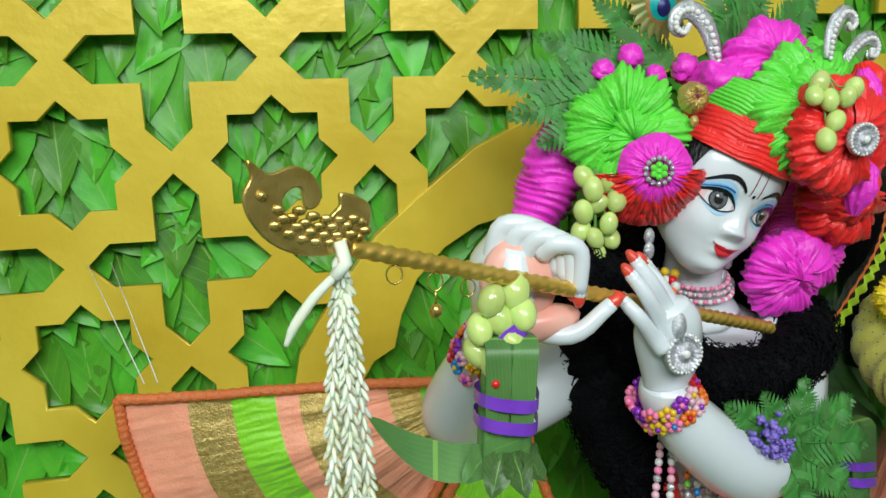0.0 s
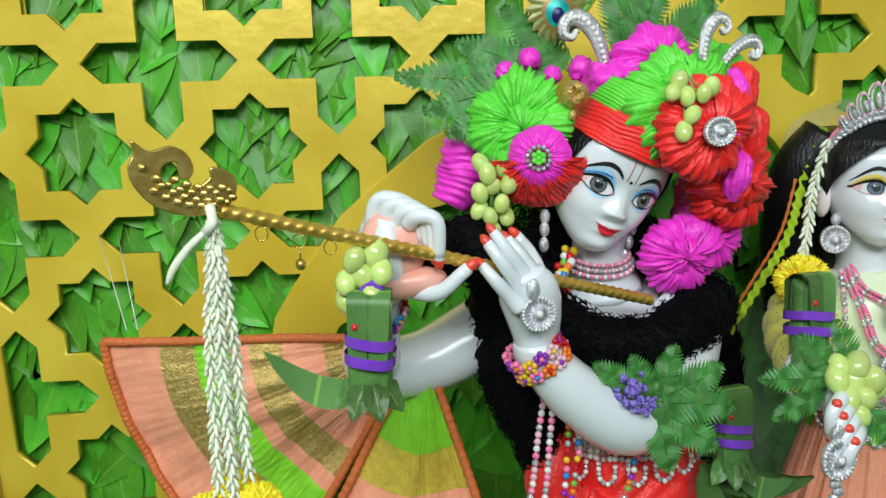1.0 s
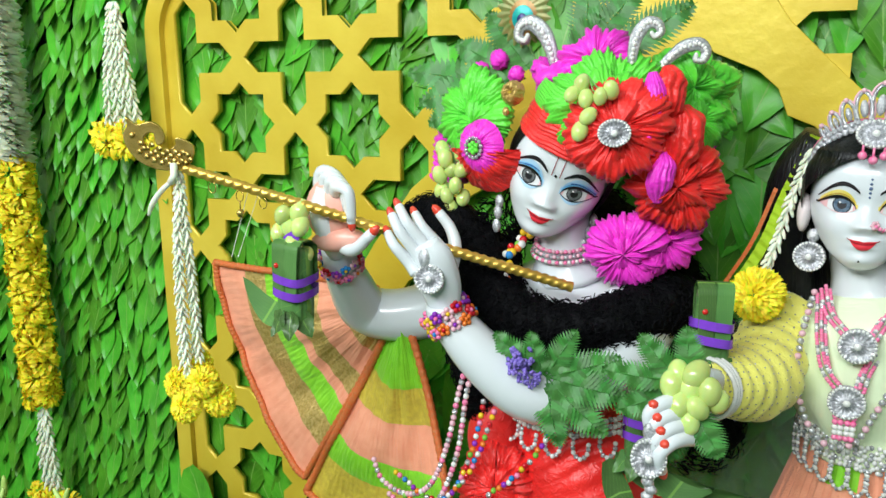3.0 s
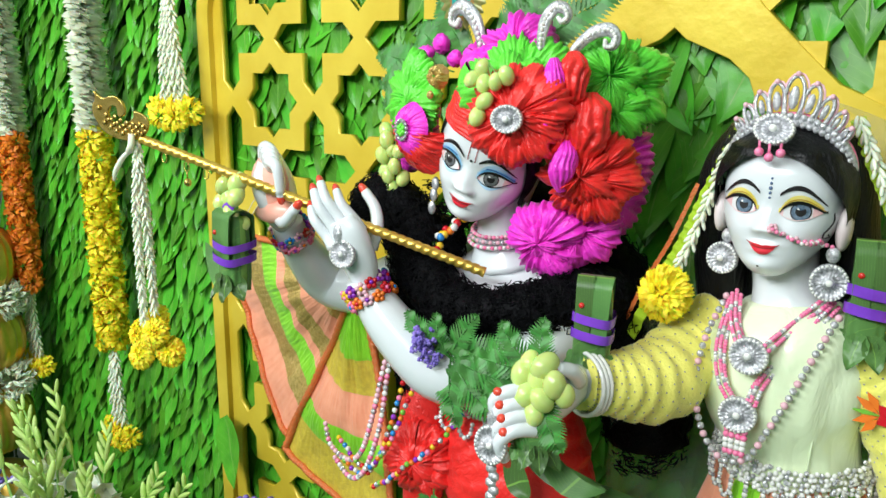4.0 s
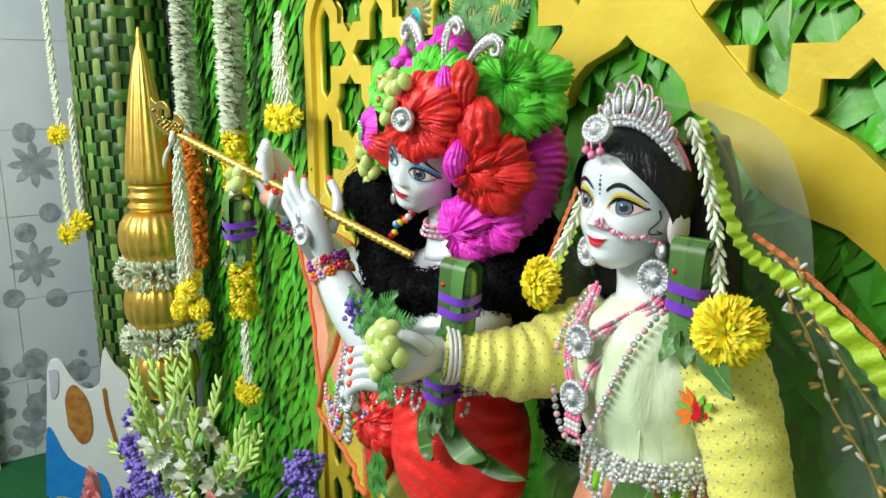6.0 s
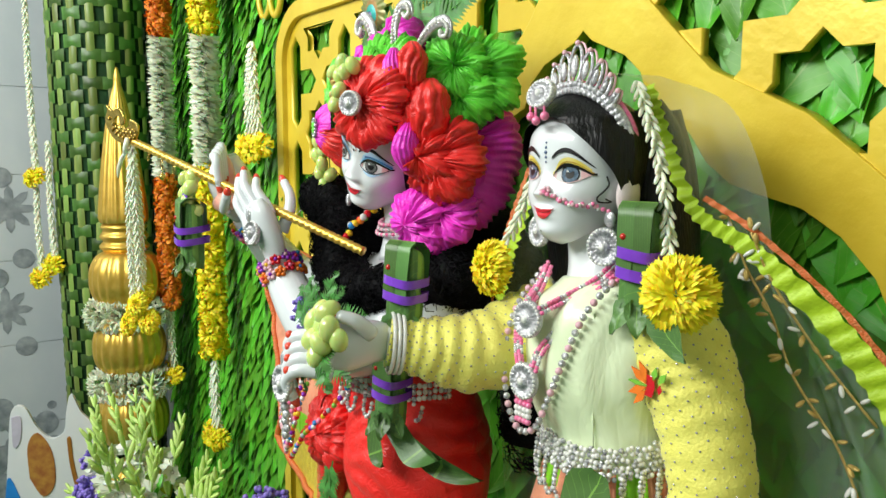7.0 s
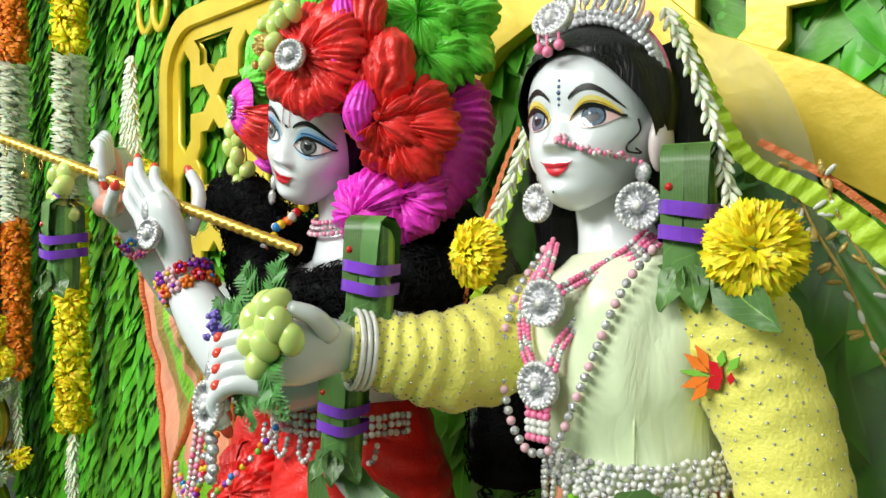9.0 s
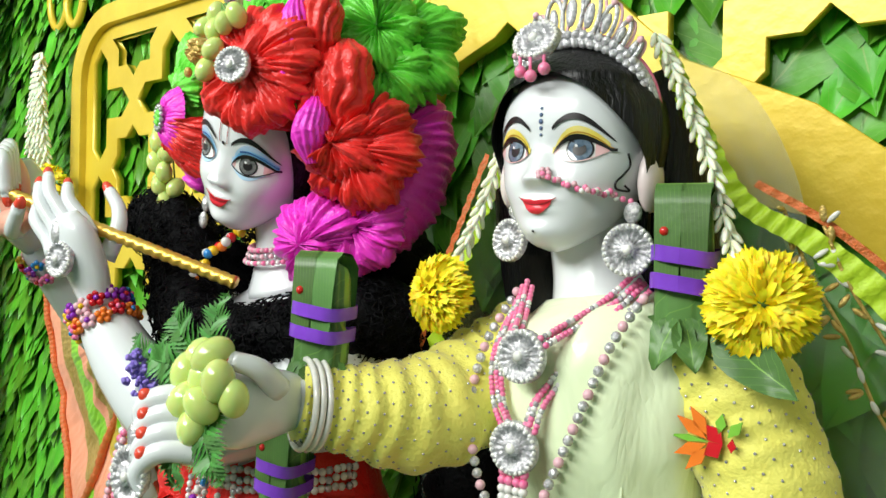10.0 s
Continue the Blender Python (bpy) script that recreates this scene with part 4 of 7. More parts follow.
def grapes(c, spots, label, scale=1.0, seed=1):
    root = thing("grape_bunch", c, label, "grapes", "grape bunches")
    rr = random.Random(seed)
    for dx, dy, dz in spots:
        ob = new("grape", GRAPE_ME)
        ob.parent = root
        ob.matrix_basis = pose(dx, dy, dz, rr.uniform(-40, 40), rr.uniform(-40, 40), 0) @ Matrix.Scale(scale * rr.uniform(0.9, 1.1), 4)
    bm = bmesh.new()
    top = max(s[2] for s in spots)
    for s in spots:
        tube(bm, [Vector(c) + Vector(s), Vector(c) + Vector((s[0] * 0.4, s[1] * 0.4 + 0.004, (s[2] + top) / 2)), Vector(c) + Vector((0, 0.006, top + 0.008))], 0.0009, 5)
    part("stem", bm, STEM, root)
    return root


def fern_into(bm, base, tip, width, normal, pairs=18, droop=0.01):
    """A fern frond with paired, toothed leaflets."""
    base, tip, normal = Vector(base), Vector(tip), Vector(normal).normalized()
    d = (tip - base)
    L = d.length
    d.normalize()
    side = d.cross(normal).normalized()
    pt = lambda t: base + d * L * t + normal * (droop * math.sin(math.pi * t))
    tube(bm, [pt(k / 8) for k in range(9)], [0.0011 * (1 - 0.7 * k / 8) for k in range(9)], 5)
    for i in range(pairs):
        t = 0.1 + 0.88 * i / pairs
        w = width * math.sin(math.pi * (0.25 + 0.75 * t) ** 1.1) ** 0.8
        for sd in (-1, 1):
            o = pt(t)
            v = (side * sd * 0.85 + d * 0.55).normalized()
            q = v.cross(normal).normalized()
            lw = L / pairs * 0.72
            h = lw * 0.75
            edge = [(0.0, 0.35), (0.14, 1.0), (0.2, 0.72), (0.34, 1.0), (0.4, 0.68), (0.54, 0.82), (0.6, 0.52), (0.74, 0.55), (0.8, 0.3), (1.0, 0.0)]
            up = [o + v * w * f + q * h * e + normal * 0.002 * math.sin(3 * f + i) for f, e in edge]
            dn = [o + v * w * f - q * h * e + normal * 0.002 * math.sin(3 * f + i) for f, e in edge[:-1]]
            vu, vd = [bm.verts.new(x) for x in up], [bm.verts.new(x) for x in dn]
            for k in range(8):
                bm.faces.new((vu[k], vu[k + 1], vd[k + 1], vd[k]))
            bm.faces.new((vu[8], vu[9], vd[8]))


def fern(fronds, label, name="fern_spray"):
    root = thing(name, fronds[0][0], label, "fern", "fern sprays")
    for base, tip, width, normal in fronds:
        bm = bmesh.new()
        fern_into(bm, base, tip, width, normal)
        part("frond", bm, FERN, root, smooth=False)
    return root


LEAF_DARK = leaf_mat("folded_leaf", (0.1, 0.21, 0.055), (0.065, 0.15, 0.04), False)
BERRY = mat("red_berry", (0.65, 0.02, 0.015), rough=0.2, coat=0.5)


def leaf_parrot(c, up, h, r, label, front=(0.2, -1, 0), tail=None):
    """A little bundle of folded leaves tied with purple ribbon."""
    root = thing("leaf_bundle", c, label, "leaf bundle", "folded leaf bundles")
    c, up = Vector(c), Vector(up).normalized()
    m = Matrix.Translation(c) @ aim(front, up).to_4x4()
    bm = bmesh.new()

    def roll(u, v):
        a = 2 * math.pi * u
        c1, s1 = math.cos(a), math.sin(a)
        q = v * 1.02 - 0.5
        w = 0.86 + 0.1 * math.sin(3.2 * v + 0.6) - 0.16 * (abs(q - 0.02) < 0.05) - 0.75 * max(0, (v - 0.93) / 0.07) ** 2
        fold = 1 - 0.09 * abs(math.sin(4 * a)) ** 6
        return m @ Vector((math.copysign(abs(c1) ** 0.55, c1) * r * w * fold, math.copysign(abs(s1) ** 0.6, s1) * r * 0.8 * w * fold, q * h + 0.003 * math.sin(2 * a)))
    sheet(bm, roll, 48, 20, None, True)
    part("rolled_leaves", bm, LEAF_DARK, root)
    for sx in (-0.42, 0.44):
        bm = bmesh.new()
        for turn in (0, 0.0016):
            pts = [(-0.86, -0.1), (-0.9, 0.25), (-0.84, 0.5), (-0.45, 0.565), (0.3, 0.56), (0.85, 0.48), (0.92, 0.1)]
            sheet(bm, lambda u, v: m @ (Vector((sx * r + (v - 0.5) * r * (1.0 - 0.25 * abs(2 * u - 0.9)), pts[min(5, int(u * 6))][0] * r + (pts[min(5, int(u * 6)) + 1][0] - pts[min(5, int(u * 6))][0]) * r * (u * 6 - min(5, int(u * 6))) - turn, (pts[min(5, int(u * 6))][1] + (pts[min(5, int(u * 6)) + 1][1] - pts[min(5, int(u * 6))][1]) * (u * 6 - min(5, int(u * 6)))) * h)) + Vector((0, 0, turn))), 18, 3, None, True)
        part("folded_strip", bm, LEAF_DARK, root)
    for dz in (0.1, -0.08):
        bm = bmesh.new()
        pts = [m @ Vector((math.copysign(abs(math.sin(a)) ** 0.7, math.sin(a)) * r * 1.1, -math.copysign(abs(math.cos(a)) ** 0.7, math.cos(a)) * r * 1.2, dz * h + 0.002 * math.sin(2 * a))) for a in [2 * math.pi * k / 24 for k in range(25)]]
        wv = (m.to_3x3() @ Vector((0, 0, 1))) * h * 0.052
        g = [(bm.verts.new(p - wv), bm.verts.new(p + wv)) for p in pts]
        for a, b in zip(g, g[1:]):
            bm.faces.new((a[0], b[0], b[1], a[1]))
        part("ribbon", bm, PURPLE, root, "shiny purple ribbon")
    for k, (bx, bz) in enumerate(((0.55, 0.26),)):
        bm = bmesh.new()
        blob(bm, m @ Vector((bx * r, -r * 0.95, bz * h)), (r * 0.16,) * 3, None, 10, 6)
        part("berry", bm, BERRY, root)
    for k in range(4):
        a = -0.9 + 0.6 * k
        bm = bmesh.new()
        leaf_into(bm, m @ Matrix.Translation((math.sin(a) * r * 0.7, -math.cos(a) * r * 0.8, -0.3 * h)) @ pose(0, 0, 0, -12, math.degrees(-a) * 0.5, math.degrees(a)), h * 0.36, r * 1.15, 0.006, 0.2)
        part("leaf", bm, LEAF_DARK, root)
    if tail:
        bm = bmesh.new()
        t = Vector(tail)
        side = (t - c).normalized().cross(Vector((0, -0.7, 0.7))).normalized() * r * 0.75
        sheet(bm, lambda u, v: c - up * h * 0.4 + (t - c + up * h * 0.4) * u + side * (2 * v - 1) * math.sin(math.pi * min(1, 0.12 + u * 0.88)) ** 0.7 + Vector((0, 0, -0.02 * math.sin(math.pi * u))), 10, 4, None, True)
        part("tail_leaf", bm, LEAF_DARK, root)
    return root


# ---- the flute player's turban ----
def kp(x, y, z):
    """A place in the tilted head's axes (in head widths of the profile)."""
    return K_HEAD @ Vector((x, y, z))


def band_into(bm, m, s0, s1, grow, folds, tilt, seed):
    """A wound turban band round a head."""
    def fn(u, v):
        a = 2 * math.pi * u
        s = s0 + (s1 - s0) * v + tilt * math.sin(a)
        w, f, b = head_profile(min(max(s, 0.3), 0.86))
        g = grow * math.sin(math.pi * (0.12 + 0.76 * v)) ** 0.5 + 0.0013 * abs(math.sin(v * folds * 1.6 * math.pi + 2.5 * math.sin(a * 2 + seed) + noise.noise(Vector((math.cos(a) * 2, math.sin(a) * 2, seed))) * 4))
        x, y = (w + g) * math.cos(a), (b + g if math.sin(a) > 0 else f + g) * math.sin(a)
        return m @ Vector((x * HK, y * HK, s * HEAD))
    sheet(bm, fn, 120, 60)


turban = thing("turban", K_HEAD @ Vector((0, 0, HEAD * 0.8)), "red, green and magenta satin turban with pleated rosettes", "turban")
bm = bmesh.new()
band_into(bm, K_HEAD, 0.77, 1.03, 0.013, 5, 0.0, 1)
part("red_band", bm, RED_SATIN, turban, "wound red satin band")
bm = bmesh.new()
band_into(bm, K_HEAD, 0.95, 1.2, 0.011, 6, -0.05, 4)
blob(bm, K_HEAD @ Vector((0, 0.0, HEAD * 1.08)), (0.052, 0.055, 0.022), K_ROT, 24, 12)
part("green_band", bm, GREEN_SATIN, turban, "wound green satin band")
FR = (0.15, -0.95, 0.15)


def turban_fan(name, material, label, layers):
    bm = bmesh.new()
    for a in layers:
        pleat_fan(bm, *a)
    return part(name, bm, material, turban, label)


def satin_loop(bm, c, r, seed):
    """A gathered loop of satin with folds along its length."""
    x, y, z = c
    n = 64
    rings = limb(bm, [(x, y, z + r[2], r[0] * 0.35), (x + 0.003, y - 0.003, z + r[2] * 0.5, r[0] * 0.9), (x, y - 0.004, z, r[0] * 1.05), (x - 0.003, y - 0.002, z - r[2] * 0.5, r[0] * 0.95), (x - 0.002, y, z - r[2], r[0] * 0.4)], 12, n)
    for ring in rings:
        o = sum((w.co for w in ring), Vector()) / n
        for k, w in enumerate(ring):
            w.co = o + (w.co - o) * (0.9 + 0.22 * abs(math.sin(k * math.pi / n * 13 + seed + 5 * noise.noise(w.co * 32))) + 0.3 * noise.noise(w.co * 48) + 0.12 * noise.noise(w.co * 120))


def turban_puffs(name, material, label, puffs):
    bm = bmesh.new()
    for c, r, seed in puffs:
        satin_loop(bm, c, r, seed)
    return part(name, bm, material, turban, label)


def turban_rings(name, material, label, rings):
    """A rosette of gathered rings; each ring a call of scrunchie."""
    bm = bmesh.new()
    for a in rings:
        scrunchie(bm, *a)
    return part(name, bm, material, turban, label)


UPZ = (0, 0, 1)
turban_rings("green_rosette", GREEN_SATIN, "pleated green satin rosette", [((0.46, 0.722, 0.988), (-0.35, -0.9, 0.1), UPZ, 0.03, 0.02, 19, 1, 0.5), ((0.466, 0.714, 0.98), (-0.35, -0.9, 0.1), UPZ, 0.012, 0.014, 12, 2, 0.6)])
turban_fan("red_fan", RED_SATIN, "gathered red satin tassel", [((0.478, 0.704, 0.958), (-0.3, -0.95, -0.1), UPZ, 0.006, 0.05, 100, 262, 12, 0.003, 0.01), ((0.476, 0.712, 0.956), (-0.3, -0.95, -0.1), UPZ, 0.008, 0.056, 95, 268, 12, 0.004, 0.008)])
turban_fan("magenta_rosette", MAG_SATIN, "round pleated magenta rosette", [((0.476, 0.694, 0.955), (-0.3, -0.95, 0.0), UPZ, 0.004, 0.031, 0, 360, 16, 0.0014, 0.006)])
turban_rings("green_fan_top", GREEN_SATIN, "large pleated green fan", [((0.622, 0.695, 0.998), (0.2, -0.95, 0.25), UPZ, 0.042, 0.02, 26, 3, 0.6), ((0.622, 0.685, 0.996), (0.2, -0.95, 0.2), UPZ, 0.024, 0.016, 18, 4, 0.6)])
turban_rings("red_flower", RED_SATIN, "ruffled red satin flower", [((0.633, 0.674, 0.98), (0.25, -0.95, 0.05), UPZ, 0.03, 0.019, 15, 5, 0.75), ((0.634, 0.666, 0.979), (0.25, -0.95, 0.05), UPZ, 0.013, 0.016, 9, 6, 0.7)])
for c, r, sd in (((0.676, 0.702, 1.012), (0.0165, 0.02, 0.029), 3), ((0.69, 0.715, 0.968), (0.02, 0.022, 0.034), 5), ((0.668, 0.706, 0.952), (0.014, 0.018, 0.03), 7)):
    turban_puffs("red_bow_loop", RED_SATIN, "looped red satin bow", [(c, r, sd)])
for c, r, sd in (((0.664, 0.685, 0.995), (0.013, 0.014, 0.04), 8), ((0.676, 0.695, 0.93), (0.011, 0.014, 0.026), 9)):
    turban_puffs("magenta_fold", MAG_SATIN, "twisted magenta satin strip", [(c, r, sd)])
for k, (c, q, th, n) in enumerate((((0.686, 0.772, 1.008), 0.034, 0.021, 17), ((0.69, 0.75, 1.018), 0.018, 0.017, 12), ((0.692, 0.755, 0.985), 0.02, 0.018, 13))):
    turban_rings("green_ruffle", GREEN_SATIN, "big ruffled green satin pompon", [(c, (0.6, -0.78, 0.15), UPZ, q, th, n, 11 + k, 0.8)])
turban_rings("red_pompon", RED_SATIN, "crumpled red satin pompon", [((0.686, 0.735, 0.918), (0.35, -0.93, 0.0), UPZ, 0.025, 0.022, 14, 21, 0.9), ((0.686, 0.715, 0.92), (0.35, -0.93, 0.0), UPZ, 0.01, 0.018, 9, 22, 0.9)])
bm = bmesh.new()
ruffle_rope(bm, [(0.68, 0.8, 0.97, 0.6), (0.692, 0.805, 0.94, 0.85), (0.69, 0.798, 0.9, 0.95), (0.676, 0.782, 0.868, 0.95), (0.655, 0.765, 0.85, 0.9), (0.63, 0.75, 0.84, 0.6)], 0.031, 26, 0.12, 2, 30, 26)
part("magenta_ruffle", bm, MAG_SATIN, turban, "thick gathered magenta ruffle")
turban_rings("magenta_rosette", MAG_SATIN, "gathered magenta rosette", [((0.636, 0.738, 0.842), (0.1, -1, -0.1), UPZ, 0.022, 0.02, 14, 31, 0.8), ((0.637, 0.728, 0.842), (0.1, -1, -0.1), UPZ, 0.006, 0.013, 8, 32, 0.8)])
turban_rings("magenta_rosette", MAG_SATIN, "gathered magenta rosette", [((0.672, 0.75, 0.856), (0.25, -1, 0), UPZ, 0.02, 0.019, 13, 33, 0.8)])
turban_rings("magenta_top", MAG_SATIN, "gathered magenta crown puff", [((0.6, 0.725, 1.04), (0.1, -0.9, 0.4), UPZ, 0.022, 0.018, 15, 41, 0.9)])
turban_puffs("magenta_top_fold", MAG_SATIN, "gathered magenta crown fold", [((0.555, 0.735, 1.03), (0.025, 0.03, 0.014), 43)])
bm = bmesh.new()
ruffle_rope(bm, [(0.43, 0.775, 0.995, 0.8), (0.418, 0.78, 0.965, 1.0), (0.408, 0.785, 0.93, 1.1), (0.392, 0.785, 0.9, 0.7)], 0.025, 13, 0.12, 5, 24, 20)
part("magenta_side_ruffle", bm, MAG_SATIN, turban, "gathered magenta side ruffle")
bm = bmesh.new()
for k in range(14):
    a = 2 * math.pi * k / 14
    bead(bm, 0.0024, Matrix.Translation(Vector((0.473, 0.682, 0.955)) + aim((-0.3, -0.95, 0), (0, 0, 1)) @ Vector((math.sin(a) * 0.011, 0, math.cos(a) * 0.011))))
part("rosette_ring", bm, SILVER, turban, "ring of small crystals")
bm = bmesh.new()
for k in range(7):
    a = 2 * math.pi * k / 6
    q = 0.005 if k < 6 else 0
    bead(bm, 0.0032, Matrix.Translation(Vector((0.473, 0.682, 0.955)) + aim((-0.3, -0.95, 0), (0, 0, 1)) @ Vector((math.sin(a) * q, 0, math.cos(a) * q))))
part("rosette_stone", bm, GREEN_SATIN, turban, "cluster of green stones")
medallion("turban_brooch", (0.636, 0.648, 0.977), (0.2, -0.98, 0.0), (0, 0, 1), 0.0165, None, 0.85, "oval silver and crystal brooch on a red satin flower", "brooch")
bm = bmesh.new()
pleat_fan(bm, (0.512, 0.698, 1.015), (-0.1, -1, 0.1), (0, 0, 1), 0.002, 0.014, 0, 360, 8, 0.002, 0.006)
blob(bm, (0.508, 0.69, 0.995), (0.004, 0.004, 0.005), None, 8, 6)
tagged(part("gold_flower", bm, GOLD_LACE), "small gold tinsel flower pinned to the turban", "ornament")


def paisley(c, m, size, label):
    """A curled silver feather ornament."""
    bm = bmesh.new()
    pts = [(0.0, 0.0, 0.0, 0.8), (0.02, 0, 0.3, 1.0), (0.1, 0, 0.62, 1.2), (0.3, 0, 0.86, 1.15), (0.52, 0, 0.84, 0.95), (0.6, 0, 0.66, 0.75), (0.48, 0, 0.56, 0.55), (0.4, 0, 0.64, 0.4)]
    s = smooth_path(pts, 6)
    tube(bm, [Vector(c) + m @ (Vector(p[:3]) * size) for p in s], [0.13 * size * float(p[3]) for p in s], 10, True, 0, 0.5)
    root = thing("turban_feather", c, label, "ornament", "silver turban feathers")
    part("plume", bm, SILVER, root)
    bm = bmesh.new()
    for i, p in enumerate(s[::2]):
        bead(bm, 0.05 * size, Matrix.Translation(Vector(c) + m @ (Vector((p[0], -0.07, p[2])) * size)))
    part("crystal_set", bm, PEARL, root)["kind"] = "stuff"
    return root


paisley((0.64, 0.7, 1.045), pose(0, 0, 0, 0, 0, 10).to_3x3(), 0.045, "curled silver crystal feather standing on the turban")
paisley((0.668, 0.715, 1.042), pose(0, 0, 0, 0, 40, 15).to_3x3(), 0.045, "leaning curled silver crystal feather on the turban")
paisley((0.55, 0.73, 1.045), pose(0, 0, 0, 0, -12, 0).to_3x3() @ Matrix.Diagonal((-1, 1, 1)), 0.058, "slim silver feather with a peacock eye behind it")
feather = thing("peacock_feather", (0.506, 0.752, 1.08), "peacock feather eye of blue, teal and bronze behind the turban", "feather")
for k, (rx, rz, dz, c1, c2, lab) in enumerate(((0.03, 0.036, 0.0, (0.12, 0.2, 0.04), (0.3, 0.24, 0.08), "bronze green barbs"), (0.021, 0.025, -0.003, (0.25, 0.12, 0.03), (0.4, 0.22, 0.05), "copper ring"), (0.0155, 0.018, -0.005, (0.01, 0.3, 0.32), (0.02, 0.4, 0.3), "teal ring"), (0.009, 0.011, -0.008, (0.01, 0.01, 0.08), (0.02, 0.02, 0.14), "dark blue eye"))):
    bm = bmesh.new()
    sheet(bm, lambda u, v: Vector((0.506 + rx * (0.02 + 0.98 * v) * math.cos(2 * math.pi * u) * (1 + (0.1 * math.sin(44 * math.pi * u) * v if k == 0 else 0)), 0.752 - 0.0012 * k - 0.004 * (1 - v * v), 1.104 + dz + rz * (0.02 + 0.98 * v) * math.sin(2 * math.pi * u) * (1 + (0.1 * math.sin(44 * math.pi * u) * v if k == 0 else 0)))), 132, 4)
    part("feather_ring", bm, mat("feather_" + lab.split()[0], c1, c2, rough=0.35, scale=120, metal=0.2), feather, lab)
bm = bmesh.new()
tube(bm, [(0.51, 0.753, 1.075), (0.53, 0.752, 1.03)], 0.0012, 6)
part("quill", bm, STEM, feather)
bunch = [(0, 0, 0), (0.016, -0.004, 0.003), (-0.014, -0.002, -0.006), (0.008, -0.006, -0.017), (-0.006, -0.004, 0.014), (0.012, 0.002, 0.018), (-0.004, -0.004, -0.03), (0.014, 0.003, -0.032), (-0.014, 0.004, -0.024)]
grapes((0.432, 0.715, 0.925), bunch + [(0.0, 0, -0.044), (-0.012, 0.002, 0.024)], "bunch of pale green grapes hanging below the turban", 1.0, 2)
grapes((0.606, 0.65, 1.01), [(0, 0, 0), (0.015, -0.002, 0.002), (-0.014, 0, 0.004), (0.004, -0.004, -0.017), (0.024, 0.003, 0.008), (-0.004, -0.004, -0.032), (-0.006, 0.006, 0.014)], "small bunch of pale green grapes on the turban", 0.9, 3)
fern([((0.5, 0.745, 1.02), (0.33, 0.8, 1.04), 0.03, (0, -1, 0.3)), ((0.5, 0.75, 1.03), (0.36, 0.77, 1.0), 0.03, (0, -1, 0.3)), ((0.51, 0.75, 1.03), (0.4, 0.8, 1.075), 0.028, (0, -1, 0.2)), ((0.52, 0.75, 1.035), (0.45, 0.78, 1.11), 0.026, (0.1, -1, 0)), ((0.47, 0.74, 1.01), (0.385, 0.75, 0.975), 0.026, (0, -1, 0.3))], "dark green fern fronds tucked into the turban")
fern([((0.57, 0.76, 1.05), (0.63, 0.79, 1.13), 0.03, (0.1, -1, 0.1)), ((0.58, 0.76, 1.05), (0.57, 0.79, 1.14), 0.03, (0.1, -1, 0.1)), ((0.6, 0.76, 1.05), (0.69, 0.79, 1.11), 0.03, (0.1, -1, 0.1)), ((0.56, 0.75, 1.045), (0.6, 0.74, 1.095), 0.026, (0.1, -1, 0.1))], "green fern fronds rising behind the turban")
for k, (x, y, z, q) in enumerate(((0.452, 0.755, 1.04, 0.011), (0.478, 0.752, 1.052, 0.012), (0.5, 0.748, 1.035, 0.01), (0.462, 0.745, 1.018, 0.01), (0.53, 0.75, 1.04, 0.014))):
    bm = bmesh.new()
    satin_puff(bm, (x, y, z), (q, q, q), 50 + k, None, 2, 0.3, 20, 14)
    tagged(part("magenta_bud", bm, MAG_SATIN), "small magenta flower bud among the fern", "flower", "magenta buds")

# hair
def hair_cap(bm, m, low, grow, seed):
    def fn(u, v):
        a = 2 * math.pi * u
        front = max(0.0, -math.sin(a))
        lo = low(front, math.cos(a))
        s = 1.09 - (1.09 - lo) * v
        w, f, b = head_profile(min(max(s, 0.25), 0.86))
        g = grow + 0.0012 * math.sin(70 * u + 3 * v + seed)
        k = min(1.0, max(0.0, (1.09 - s) / 0.2)) ** 0.5
        return m @ Vector(((w + g) * k * math.cos(a) * HK, ((b + g) if math.sin(a) > 0 else (f + g)) * k * math.sin(a) * HK, s * HEAD))
    sheet(bm, fn, 90, 26)


bm = bmesh.new()
hair_cap(bm, K_HEAD, lambda fr, c: 0.8 if fr > 0.55 else (0.15 + 0.63 * (fr / 0.55) ** 2), 0.005, 1)
tagged(part("wig", bm, HAIR), "short black hair under the turban", "hair")
fleece = thing("black_fleece", (0.56, 0.78, 0.74), "curly black fleece stole round the statue's shoulders", "stole")
bm = bmesh.new()
spine = [(0.37, 0.74, 0.85, 0.6), (0.41, 0.73, 0.86, 0.9), (0.45, 0.73, 0.83, 1.0), (0.485, 0.71, 0.785, 0.95), (0.54, 0.695, 0.757, 0.8), (0.6, 0.7, 0.757, 0.75), (0.655, 0.735, 0.772, 0.9), (0.685, 0.79, 0.77, 1.0), (0.695, 0.83, 0.71, 1.1)]
spine2 = [(0.46, 0.76, 0.84, 1.2), (0.455, 0.755, 0.77, 1.3), (0.46, 0.735, 0.71, 1.1), (0.475, 0.72, 0.66, 0.8), (0.48, 0.71, 0.62, 0.4)]
spine3 = [(0.5, 0.82, 0.87, 1.2), (0.58, 0.83, 0.85, 1.3), (0.65, 0.85, 0.79, 1.3), (0.71, 0.86, 0.7, 1.4), (0.72, 0.86, 0.58, 1.4)]
for sp, sd in ((spine, 1), (spine2, 2), (spine3, 3)):
    ruffle_rope(bm, sp, 0.033, 30, 0.08, sd, 16, 10)
part("fleece_base", bm, CURL, fleece)
